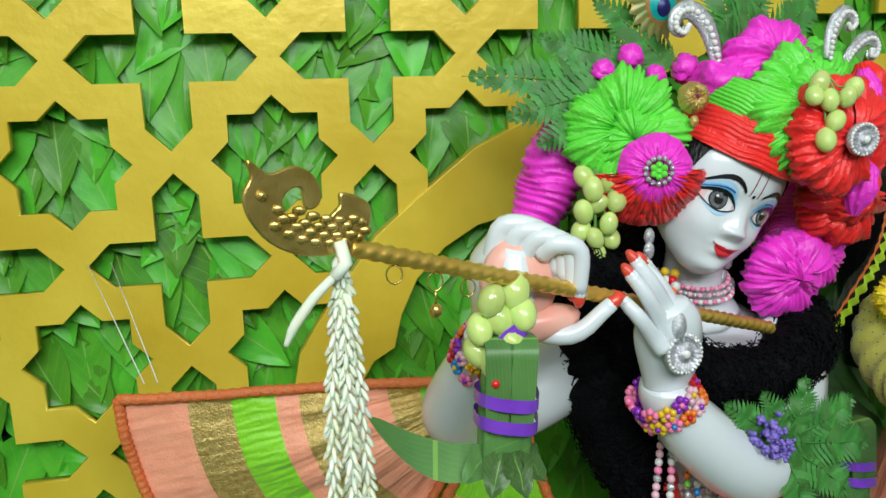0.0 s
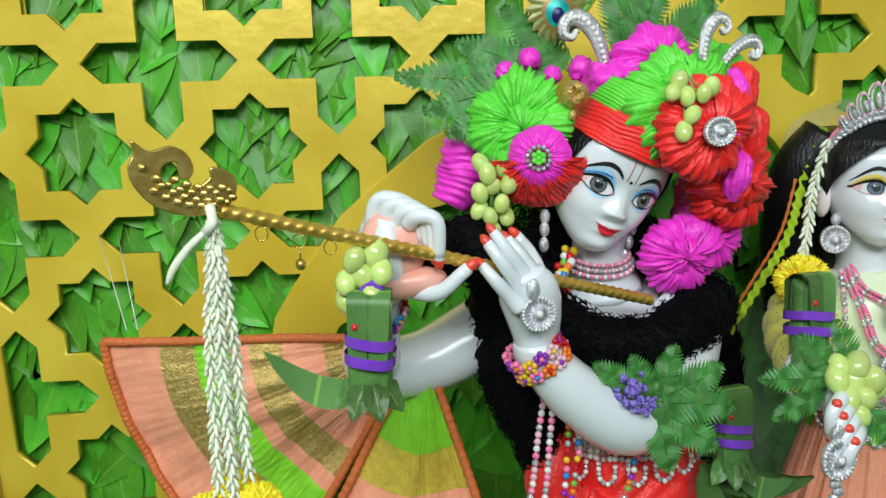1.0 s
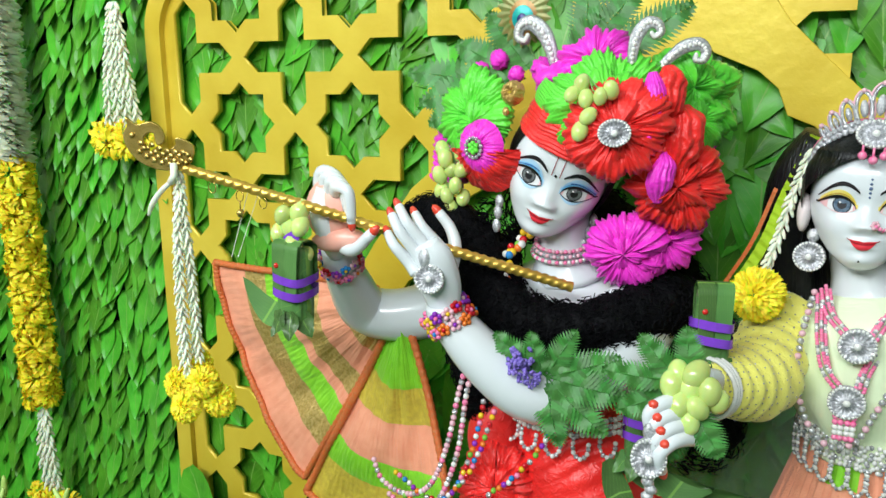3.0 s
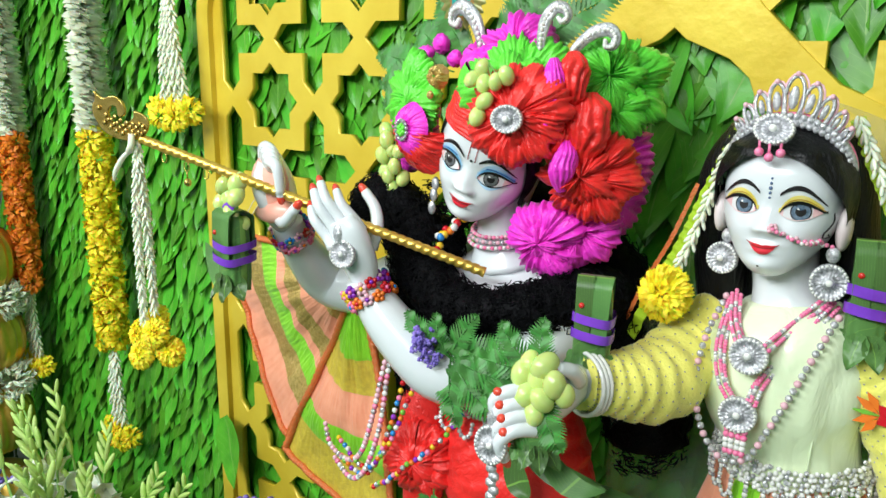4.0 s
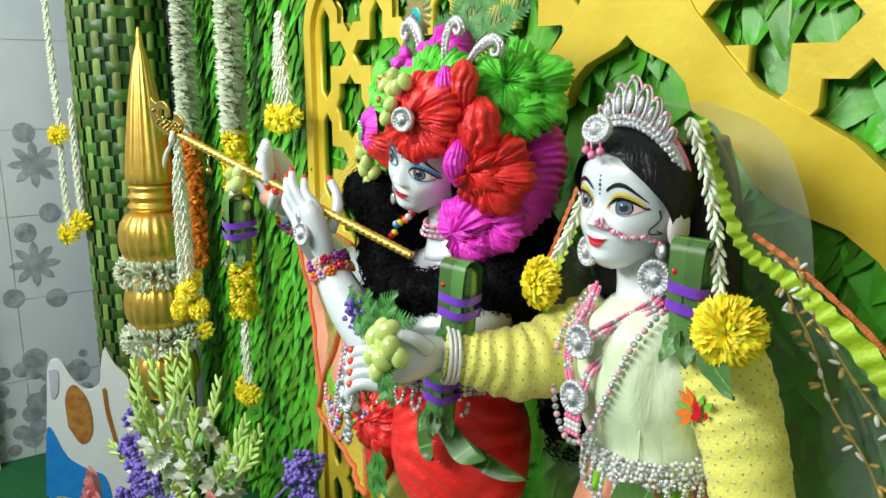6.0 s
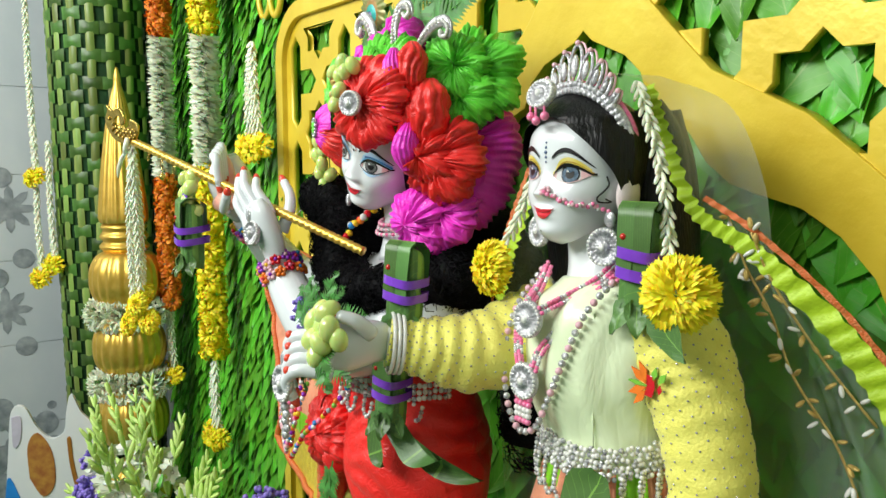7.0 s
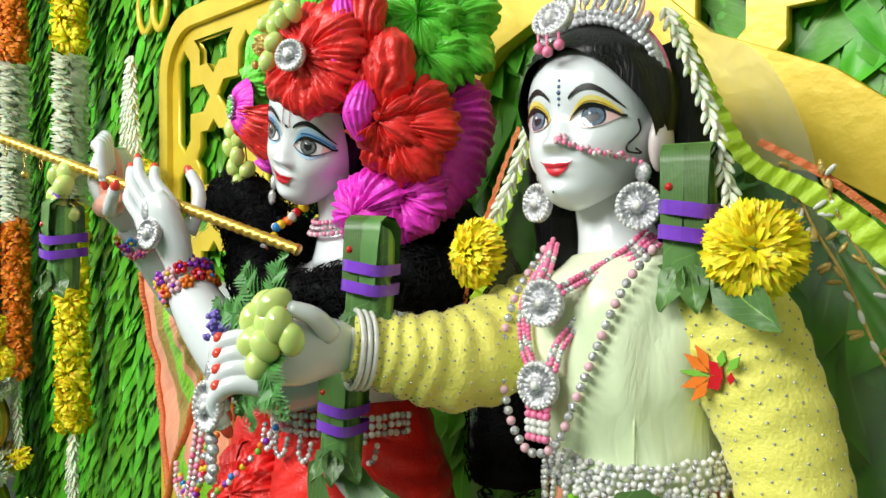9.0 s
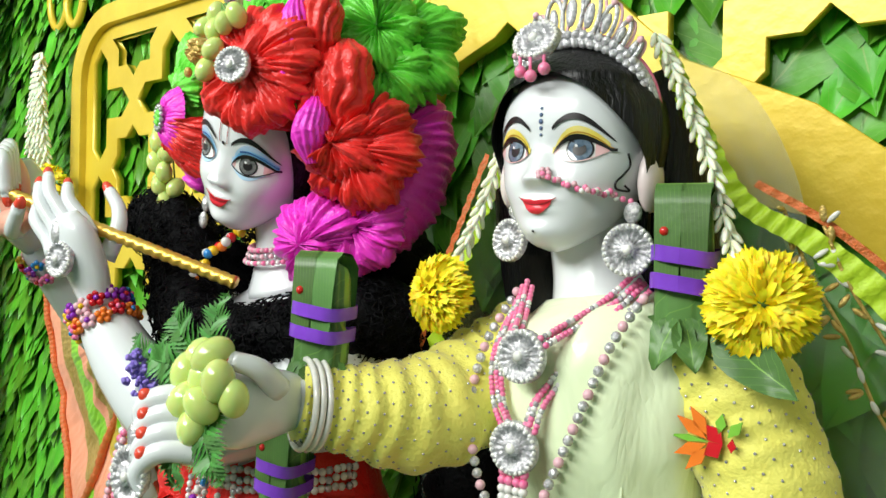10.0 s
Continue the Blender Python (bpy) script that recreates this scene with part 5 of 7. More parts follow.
bm = bmesh.new()
rr = random.Random(8)
for sp in (spine, spine2, spine3):
    s = smooth_path(sp, 12)
    for p in s:
        for k in range(30):
            d = Vector((rr.gauss(0, 1), rr.gauss(-0.4, 1), rr.gauss(0, 1))).normalized()
            c = Vector(p[:3]) + d * 0.033 * float(p[3])
            ax, r, tw = d.orthogonal().normalized(), rr.uniform(0.003, 0.008), rr.uniform(0, 6)
            b2 = d.cross(ax)
            tube(bm, [c + (ax * math.cos(tw + q * 1.5) + b2 * math.sin(tw + q * 1.5)) * r + d * 0.0016 * q for q in range(7)], [0.0012 * (1 - 0.1 * q) for q in range(7)], 5)
ob = part("curl_set", bm, CURL, fleece)
ob["kind"] = "stuff"

# flute
F0, F1 = Vector((0.589, 0.687, 0.806)), Vector((0.2, 0.526, 0.937))
flute = thing("flute", (F0 + F1) / 2, "twisted golden flute with a brass fish-shaped end plate", "flute")
bm = bmesh.new()
n = 480
rings = tube(bm, [F0.lerp(F1, k / n) for k in range(n + 1)], 0.0056, 12)
for i, ring in enumerate(rings):
    c = F0.lerp(F1, i / n)
    for k, w in enumerate(ring):
        w.co = c + (w.co - c) * (1 + 0.1 * math.sin(2 * math.pi * (k / 12 * 2 + i / n * 44)))
part("pipe", bm, GOLD, flute)
fd = (F1 - F0).normalized()
fm = Matrix.Translation((0.2, 0.524, 0.94)) @ pose(0, 0, 0, 0, 14, 22)
fish_side = [(0.0, -0.004), (-0.02, -0.011), (-0.045, -0.013), (-0.07, -0.007), (-0.09, 0.008), (-0.098, 0.024), (-0.094, 0.038), (-0.099, 0.048), (-0.088, 0.043), (-0.078, 0.042), (-0.062, 0.05), (-0.046, 0.047), (-0.036, 0.036),
             (-0.036, 0.026), (-0.044, 0.022), (-0.048, 0.03), (-0.052, 0.037), (-0.062, 0.035), (-0.068, 0.024), (-0.06, 0.012), (-0.044, 0.005), (-0.03, 0.009), (-0.02, 0.02), (-0.014, 0.028), (-0.016, 0.036), (-0.01, 0.037), (-0.002, 0.036), (0.01, 0.032), (0.014, 0.02), (0.01, 0.006)]
sm = [tuple(p) for p in smooth_path(fish_side + [fish_side[0]], 3)][:-1]
me = flat_shape("fish_plate", [(x * 0.68, z * 0.74) for x, z in sm], [], -0.002, 0.004, 0.001)
me.transform(fm)
mesh_part("fish_plate", me, BRASS, flute, "embossed brass fish plate with curled tail")
for i in range(7):
    for j in range(4):
        x, z = -0.07 + i * 0.0125 + (j % 2) * 0.006, -0.003 + j * 0.0062 + abs(i - 3) ** 2 * 0.0009
        if z < 0.02:
            bm = bmesh.new()
            blob(bm, fm @ Vector((x * 0.68, -0.0025, z * 0.74)), (0.0042, 0.0014, 0.003), None, 8, 5)
            part("fish_scale", bm, BRASS, flute)
bm = bmesh.new()
blob(bm, fm @ Vector((-0.058, -0.0028, 0.019)), (0.0035, 0.002, 0.003), None, 8, 5)
part("fish_eye", bm, BRASS, flute)
for t in (0.86, 0.93, 0.8):
    bm = bmesh.new()
    c = F0.lerp(F1, t) - Vector((0, 0, 0.012))
    tube(bm, [c + Vector((math.sin(a) * 0.005, 0, math.cos(a) * 0.006)) for a in [2 * math.pi * k / 12 for k in range(13)]], 0.0006, 5, False)
    if t == 0.86:
        tube(bm, [c - Vector((0, 0, 0.006)), c - Vector((0, 0, 0.014))], 0.0008, 5)
        blob(bm, c - Vector((0, 0, 0.019)), (0.0045, 0.0045, 0.005), None, 8, 6)
    part("ring", bm, BRASS, flute)
tassel = thing("jasmine_tassel", (0.192, 0.526, 0.93), "tassel of white jasmine bud strings tied to the flute", "tassel")
rr = random.Random(5)
for k in range(4):
    bm = bmesh.new()
    a = k * 1.6
    ex, ey, ln = math.cos(a) * 0.009, math.sin(a) * 0.008, rr.uniform(0.17, 0.235)
    bud_string(bm, [(0.194, 0.524, 0.932), (0.194 + ex * 0.5, 0.523 + ey * 0.5, 0.89), (0.193 + ex, 0.523 + ey, 0.83), (0.193 + ex * 1.4, 0.523 + ey, 0.932 - ln)], 0.003, 0.006, k)
    part("bud_string", bm, WHITE_FLOWER, tassel)
bm = bmesh.new()
tube(bm, [(0.194, 0.518, 0.942), (0.197, 0.514, 0.93), (0.19, 0.515, 0.922)], 0.004, 8)
limb(bm, [(0.193, 0.516, 0.925, 0.0025), (0.178, 0.512, 0.912, 0.003), (0.166, 0.51, 0.897, 0.003), (0.16, 0.51, 0.885, 0.0015)])
part("knot", bm, WHITE_FLOWER, tassel)
for k, (dx, dy, dz) in enumerate(((-0.022, 0.0, -0.245), (0.02, -0.006, -0.235), (0.0, 0.01, -0.225), (0.032, 0.006, -0.26), (0.0, -0.014, -0.265))):
    marigold("marigold", (0.192 + dx, 0.524 + dy, 0.932 + dz), 0.021, (0.2 * dx / 0.02, -0.8, 0.3), 60 + k, YELLOW_FLOWER, "yellow marigold hanging from the jasmine tassel")
grapes((0.302, 0.572, 0.872), bunch, "bunch of pale green grapes tied to the flute", 1.15, 7)
leaf_parrot((0.306, 0.572, 0.808), (0.05, 0, 1), 0.09, 0.02, "folded leaf bundle with purple ribbon hanging at the wrist", (-0.1, -1, 0), (0.21, 0.6, 0.8))
bm = bmesh.new()
for k in range(3):
    limb(bm, [(0.327, 0.566, 0.875, 0.001), (0.305 + 0.005 * k, 0.562, 0.862, 0.004), (0.3 + 0.006 * k, 0.565, 0.85, 0.004), (0.296 + 0.01 * k, 0.567, 0.838, 0.0015)], flat=0.15)
tagged(part("ribbon_bow", bm, PURPLE), "shiny purple ribbon bow tied round the flute", "ribbon")


# ---- clothes of the flute player ----
FAN_C = Vector((0.355, 0.745, 0.757))


def fan_dir(v, d0, d1):
    a, b = Vector(d0).normalized(), Vector(d1).normalized()
    ang = a.angle(b)
    return (a * math.sin((1 - v) * ang) + b * math.sin(v * ang)) / math.sin(ang)


def striped_panel(name, d0, d1, r_in, r_out, bands, front, label, seed, trims):
    """A ruched cloth panel whose stripes run round the corner it hangs from."""
    root = thing(name, FAN_C, label, "cloth", "striped cloth panels")
    edges = [0.0]
    for w, m in bands:
        edges.append(edges[-1] + w)

    def place(r, v, lift=0.0):
        d = fan_dir(v, d0, d1)
        p = FAN_C + d * r + Vector((0, front - lift, 0))
        p.y += 0.009 * math.sin(6 * v + 14 * r) + 0.006 * noise.noise(Vector((r * 14, v * 9, seed))) + 0.0009 * noise.noise(Vector((r * 30, v * 40, seed)))
        return p
    for (w, m), e0, e1 in zip(bands, edges, edges[1:]):
        bm = bmesh.new()
        a, b = r_in + (r_out - r_in) * e0, r_in + (r_out - r_in) * e1
        ruch = 0.002 if m is LIME_CLOTH else 0.0006
        sheet(bm, lambda u, v: place(a + (b - a) * v, u, ruch * abs(math.sin(30 * math.pi * u + 2 * noise.noise(Vector((u * 40, v * 3, seed))))) * math.sin(math.pi * v) ** 0.5), 190, 8)
        part("stripe", bm, m, root, {LIME_CLOTH: "ruched lime green stripe", GOLD_LACE: "gold lace stripe", ORANGE_CLOTH: "peach cloth stripe"}.get(m, ""))
    for pts in ([place(r_out, k / 30, 0.003) for k in range(31)], [place(r_in + (r_out - r_in) * k / 16, 0, 0.003) for k in range(17)], [place(r_in + (r_out - r_in) * k / 16, 1, 0.003) for k in range(17)])[:trims]:
        bm = bmesh.new()
        rings = tube(bm, smooth_path([tuple(p) for p in pts], 6), 0.0052, 8)
        for i, ring in enumerate(rings):
            c = sum((w.co for w in ring), Vector()) / 8
            for w in ring:
                w.co = c + (w.co - c) * (1 + 0.12 * math.sin(i * 1.9))
        part("trim", bm, ORANGE_TRIM, root, "orange braid trim with gold thread")
    return root


YELLOW_LACE = mat("yellow_lace", (0.72, 0.56, 0.06), (0.55, 0.4, 0.05), rough=0.45, scale=120, bump=0.7, bscale=400)
striped_panel("striped_shawl", (-0.35, 0.06, 0.0), (-0.185, 0.03, -0.31), 0.05, 0.362,
              [(0.1, LIME_CLOTH), (0.1, GOLD_LACE), (0.15, ORANGE_CLOTH), (0.12, GOLD_LACE), (0.07, ORANGE_CLOTH), (0.13, LIME_CLOTH), (0.13, GOLD_LACE), (0.2, ORANGE_CLOTH)], 0.0,
              "peach shawl panel with lime and gold lace stripes, stretched by threads", 1, 3)
striped_panel("striped_shawl", (-0.165, 0.02, -0.31), (0.1, -0.03, -0.33), 0.03, 0.36,
              [(0.28, LIME_CLOTH), (0.16, YELLOW_LACE), (0.2, ORANGE_CLOTH), (0.12, LIME_CLOTH), (0.24, YELLOW_LACE)], -0.012,
              "folded end of the striped peach shawl with orange trim", 5, 3)
bm = bmesh.new()
for dx in (0.0, 0.012):
    tube(bm, [(0.02 + dx, 0.808, 0.765), (-0.055 + dx * 2, 0.955, 0.855)], 0.0006, 5)
tagged(part("thread", bm, PEARL), "pair of thin white threads holding the shawl corner", "thread")

dhoti = thing("dhoti", (0.58, 0.74, 0.5), "gathered red satin waist cloth with a knotted front", "dhoti")
bm = bmesh.new()
rings = limb(bm, [(0.572, 0.772, 0.645, 0.074), (0.58, 0.768, 0.6, 0.084), (0.595, 0.762, 0.55, 0.092), (0.61, 0.76, 0.5, 0.086), (0.615, 0.765, 0.455, 0.064), (0.615, 0.77, 0.43, 0.042)], 12, 170)
for i, ring in enumerate(rings):
    c = sum((w.co for w in ring), Vector()) / 170
    for k, w in enumerate(ring):
        d = w.co - Vector((0.51, 0.69, 0.56))
        a = math.atan2(d.z, d.x)
        w.co = c + (w.co - c) * (1 + 0.06 * (abs(math.sin(a * 13 + 3 * noise.noise(w.co * 12))) - 0.5) * min(1, d.length / 0.05) * (0.8 + noise.noise(w.co * 18)) + 0.06 * noise.noise(w.co * 14) + 0.03 * (0.5 - abs(noise.noise(w.co * 45))))
part("drape", bm, RED_SATIN, dhoti)
bm = bmesh.new()
rr = random.Random(3)
for q, th, n, sd in ((0.03, 0.017, 13, 1), (0.012, 0.014, 8, 2)):
    scrunchie(bm, (0.508, 0.69 - 0.008 * sd, 0.558), (0.1, -1, 0.05), (0, 0, 1), q, th, n, 60 + sd, 0.9)
satin_puff(bm, (0.51, 0.694, 0.558), (0.034, 0.02, 0.04), 71)
part("knot", bm, RED_SATIN, dhoti, "ruffled red satin knot")
bm = bmesh.new()
limb(bm, [(0.505, 0.7, 0.555, 0.026), (0.49, 0.705, 0.6, 0.03), (0.495, 0.715, 0.635, 0.026), (0.51, 0.725, 0.66, 0.012)], seg=20)
limb(bm, [(0.502, 0.692, 0.535, 0.02), (0.494, 0.695, 0.5, 0.022), (0.49, 0.698, 0.465, 0.018), (0.487, 0.7, 0.44, 0.006)], seg=20)
part("sash_end", bm, RED_SATIN, dhoti)
bm = bmesh.new()
for x in (0.525, 0.63):
    rings = limb(bm, [(x, 0.77, 0.5, 0.048), (x - 0.005, 0.742, 0.42, 0.056), (x, 0.745, 0.33, 0.052), (x, 0.745, 0.22, 0.045), (x, 0.76, 0.12, 0.038)], 8, 20)
    for i, ring in enumerate(rings):
        c = sum((w.co for w in ring), Vector()) / 20
        for k, w in enumerate(ring):
            w.co = c + (w.co - c) * (1 + 0.03 * noise.noise(w.co * 40))
tagged(part("legging", bm, YELLOW_CLOTH), "yellow textured leggings on the flute-playing statue", "leggings")
fern([((0.53, 0.672, 0.53), (0.515, 0.675, 0.43), 0.026, (0, -1, 0.2)), ((0.535, 0.67, 0.53), (0.555, 0.672, 0.45), 0.022, (0, -1, 0.2))], "fern fronds hanging below the red knot")

# beads and bracelets
COLORS = {"pink": PINK_BEAD, "pearl": PEARL, "silver": SILVER, "red": mat("bead_red", (0.6, 0.01, 0.02), rough=0.2), "blue": mat("bead_blue", (0.03, 0.25, 0.65), rough=0.2),
          "yellow": mat("bead_yellow", (0.85, 0.55, 0.02), rough=0.25), "violet": mat("bead_violet", (0.28, 0.03, 0.5), rough=0.2), "orange": mat("bead_orange", (0.85, 0.2, 0.02), rough=0.25),
          "green": mat("bead_green", (0.2, 0.5, 0.05), rough=0.25), "pale": mat("bead_pale_pink", (0.85, 0.5, 0.58), rough=0.25)}


def beads(name, at, runs, label, category, group=""):
    """A piece of bead work; runs of (points, radius, kinds, step, jitter)."""
    root = thing(name, at, label, category, group)
    bms = {}
    for i, (pts, r, kinds, step, jit) in enumerate(runs):
        for k in kinds:
            if k not in bms:
                bms[k] = bmesh.new()
        bead_run(bms, pts, r, kinds, step, 10, jit, i)
    for k, b in bms.items():
        ob = part("bead_set", b, COLORS[k], root)
        ob["kind"] = "stuff"
    return root


MIX = ["red", "yellow", "pink", "blue", "pearl", "violet", "orange", "green", "silver"]
beads("bead_necklace", (0.47, 0.66, 0.65), [([(0.48, 0.675, 0.74), (0.467, 0.66, 0.68), (0.455, 0.65, 0.61), (0.43, 0.655, 0.55), (0.39, 0.67, 0.52), (0.35, 0.68, 0.525), (0.33, 0.69, 0.55)], 0.0038, ["pale", "pearl", "pink", "silver", "pale"], 1.9, 0),
                                            ([(0.488, 0.675, 0.74), (0.478, 0.655, 0.68), (0.468, 0.648, 0.6), (0.44, 0.65, 0.53), (0.4, 0.665, 0.5), (0.355, 0.68, 0.51)], 0.0038, ["pale", "silver", "pearl", "pink"], 1.9, 0)],
      "long strands of pink, pearl and silver beads over the waist", "necklace", "bead necklaces")
beads("bead_necklace", (0.5, 0.66, 0.6), [([(0.5, 0.68, 0.73), (0.497, 0.66, 0.67), (0.485, 0.645, 0.6), (0.455, 0.65, 0.54), (0.42, 0.66, 0.515), (0.38, 0.67, 0.52)], 0.0036, MIX, 2.3, 0.001), ([(0.515, 0.68, 0.7), (0.5, 0.65, 0.62), (0.47, 0.645, 0.56), (0.43, 0.655, 0.53), (0.37, 0.675, 0.545)], 0.0036, MIX[::-1], 2.2, 0.001),
                                          ([(0.575, 0.675, 0.64), (0.55, 0.652, 0.6), (0.52, 0.64, 0.57), (0.49, 0.64, 0.54), (0.45, 0.65, 0.51)], 0.0036, MIX[2:] + MIX[:2], 2.0, 0.0015)],
      "many-coloured bead strands looped over the red cloth", "necklace", "bead necklaces")
nk = Vector((0.556, 0.77, 0.835))
beads("choker", nk, [([nk + Vector((math.sin(a) * r, -math.cos(a) * r * 1.02, dz - 0.008 * math.cos(a))) for a in [radians(-120 + 240 * k / 16) for k in range(17)]], 0.0026, kinds, 1.8, 0) for dz, r, kinds in ((0.006, 0.034, ["pink", "pale"]), (-0.0, 0.0355, ["pale", "silver"]), (-0.006, 0.038, ["pink", "pearl"]))],
      "pink and silver bead choker round the statue's neck", "choker")
beads("collar_beads", (0.5, 0.7, 0.8), [([(0.52, 0.74, 0.85), (0.505, 0.71, 0.82), (0.512, 0.695, 0.79), (0.535, 0.685, 0.775)], 0.005, ["yellow", "red", "pearl", "orange", "yellow", "blue"], 1.5, 0.003), ([(0.515, 0.742, 0.85), (0.496, 0.715, 0.82), (0.5, 0.7, 0.79)], 0.0045, ["yellow", "pearl", "green", "red"], 1.6, 0.003)],
      "yellow and red flower bead collar on the chest", "necklace", "bead necklaces")


def wrist_flowers(c, axis, r, label, seed, size=0.0065):
    """A bracelet of tiny plastic flowers and beads."""
    root = thing("flower_bracelet", c, label, "bracelet", "flower bead bracelets")
    axis = Vector(axis).normalized()
    n1 = axis.orthogonal().normalized()
    n2 = axis.cross(n1)
    rr = random.Random(seed)
    kinds = ["violet", "pink", "blue", "pale", "orange", "yellow", "red", "pink", "violet"]
    bms = {k: bmesh.new() for k in set(kinds)}
    for i in range(26):
        a = 2 * math.pi * i / 26 * 2
        d = n1 * math.cos(a) + n2 * math.sin(a)
        q = Vector(c) + d * r + axis * ((i % 2) * 0.016 - 0.008 + rr.uniform(-0.003, 0.003))
        k = kinds[rr.randrange(len(kinds))]
        t1 = d.cross(axis).normalized()
        for j in range(5):
            b = 2 * math.pi * j / 5
            blob(bms[k], q + d * size * 0.4 + (t1 * math.cos(b) + axis * math.sin(b)) * size * 0.75, (size * 0.5,) * 3, None, 7, 5)
        blob(bms[kinds[(i + 4) % 9]], q + d * size * 0.7, (size * 0.4,) * 3, None, 7, 5)
    for k, b in bms.items():
        part("bead_flower_set", b, COLORS[k], root)["kind"] = "stuff"
    return root


wrist_flowers((0.462, 0.638, 0.771), (0.034, 0.008, -0.05), 0.025, "bracelet of purple, pink and blue bead flowers", 4)
wrist_flowers((0.312, 0.656, 0.818), (-0.01, 0.035, -0.04), 0.023, "bracelet of colourful bead flowers at the raised wrist", 9, 0.0055)
hm = medallion("hand_ornament", (0.456, 0.603, 0.822), (0.15, -0.95, 0.1), (-0.2, 0, 1), 0.0165, None, 1.0, "silver crystal medallion on the back of the hand", "hand ornament")
bm = bmesh.new()
blob(bm, (0.451, 0.6, 0.845), (0.007, 0.004, 0.011), None, 10, 8)
part("drop", bm, SILVER, hm)
for spots in (((0.488, 0.728, 0.89), (0.487, 0.726, 0.877), (0.486, 0.724, 0.861)), ((0.592, 0.762, 0.868), (0.588, 0.76, 0.853), (0.582, 0.758, 0.838), (0.574, 0.756, 0.83), (0.59, 0.757, 0.829))):
    bm = bmesh.new()
    for q in spots:
        blob(bm, q, (0.0055, 0.0038, 0.0085), None, 8, 6)
    tagged(part("earring", bm, SILVER), "dangling crystal earring of the flute player", "earring", "drop earrings")
EL = Vector((0.575, 0.645, 0.715))
fern([(EL, EL + Vector((-0.06, -0.005, 0.045)), 0.02, (0, -1, 0.2)), (EL, EL + Vector((0.08, 0.01, 0.03)), 0.024, (0, -1, 0.2)), (EL, EL + Vector((0.09, 0.0, -0.01)), 0.026, (0, -1, 0.3)), (EL, EL + Vector((0.07, -0.005, -0.055)), 0.026, (0, -1, 0.3)), (EL, EL + Vector((0.02, -0.01, -0.075)), 0.024, (0, -1, 0.3)), (EL, EL + Vector((0.03, 0.01, 0.055)), 0.02, (0, -1, 0.1)), (EL, EL + Vector((-0.02, 0, 0.05)), 0.018, (0, -1, 0.1))], "fresh green fern fronds tied at the statue's elbow")


def violet_cluster(c, r, n, label, seed, foot=None):
    bm = bmesh.new()
    if foot:
        tube(bm, [foot, (Vector(foot) + Vector(c)) / 2 + Vector((0, 0, 0.02)), c], 0.003, 6)
    rr = random.Random(seed)
    for i in range(n):
        d = Vector((rr.gauss(0, 1), rr.gauss(-0.5, 0.7), rr.gauss(0, 1))).normalized()
        q = Vector(c) + d * r * rr.uniform(0.4, 1.0)
        for j in range(4):
            e = Vector((rr.gauss(0, 1), rr.gauss(0, 1), rr.gauss(0, 1))).normalized()
            blob(bm, q + e * r * 0.13, (r * 0.13, r * 0.13, r * 0.13), None, 6, 4)
    return tagged(part("violet_flower", bm, VIOLET), label, "flower", "violet flower clusters")


violet_cluster((0.55, 0.628, 0.735), 0.017, 36, "cluster of small violet flowers among the fern", 1)
violet_cluster((0.562, 0.628, 0.718), 0.014, 28, "cluster of small violet flowers among the fern", 2)
leaf_parrot((0.738, 0.652, 0.786), (0.02, 0, 1), 0.085, 0.0185, "folded leaf bundle tied with purple ribbon at the arm", (0.3, -1, 0.1))
leaf_parrot((0.673, 0.675, 0.662), (0.0, 0, 1), 0.085, 0.018, "leaf bundle with purple ribbon hanging by the hip", (0.2, -1, 0.1), (0.75, 0.68, 0.6))

# ---- clothes of the companion ----
bm = bmesh.new()
hair_cap(bm, R_HEAD, lambda fr, c: (-0.1 if fr <= 0.05 else (0.22 + 0.68 * fr ** 0.85)), 0.012, 3)
limb(bm, [(0.83, 0.8, 0.965, 0.026), (0.81, 0.812, 0.92, 0.034), (0.805, 0.822, 0.86, 0.034), (0.808, 0.83, 0.79, 0.03), (0.815, 0.835, 0.7, 0.02)], seg=20)
limb(bm, [(0.892, 0.805, 0.962, 0.03), (0.902, 0.815, 0.93, 0.036), (0.91, 0.82, 0.88, 0.036), (0.922, 0.822, 0.82, 0.032), (0.935, 0.825, 0.74, 0.02)], seg=20)
limb(bm, [(0.867, 0.83, 0.96, 0.05), (0.872, 0.84, 0.88, 0.06), (0.885, 0.85, 0.72, 0.05)], seg=20)
tagged(part("wig", bm, HAIR), "long sleek black hair parted in the middle", "hair")


def rp(x, s, lift=0.0):
    return R_HEAD @ face_point(x, s, lift)


crown = thing("tiara", R_HEAD @ Vector((0, 0, HEAD)), "silver crystal tiara with pink edging on black hair", "tiara")
arc = []
for k in range(33):
    a = radians(-100 + 200 * k / 32)
    w, f, b = head_profile(0.86)
    arc.append(R_HEAD @ Vector((math.sin(a) * (w + 0.015) * HK, (-math.cos(a) * 0.022 + 0.004) * HK, (0.62 + 0.49 * math.cos(a * 0.86)) * HEAD)))
bm = bmesh.new()
tube(bm, arc, 0.0052, 10)
for i, p in enumerate(arc[::1]):
    for d in (-1, 1):
        bead(bm, 0.0034, Matrix.Translation(p + Vector((0, -0.004, 0.003 * d))))
part("band", bm, SILVER, crown)
bm = bmesh.new()
tube(bm, [p + Vector((0, 0.006, 0.003)) for p in arc], 0.004, 8)
part("pink_edge", bm, PINK_BEAD, crown)
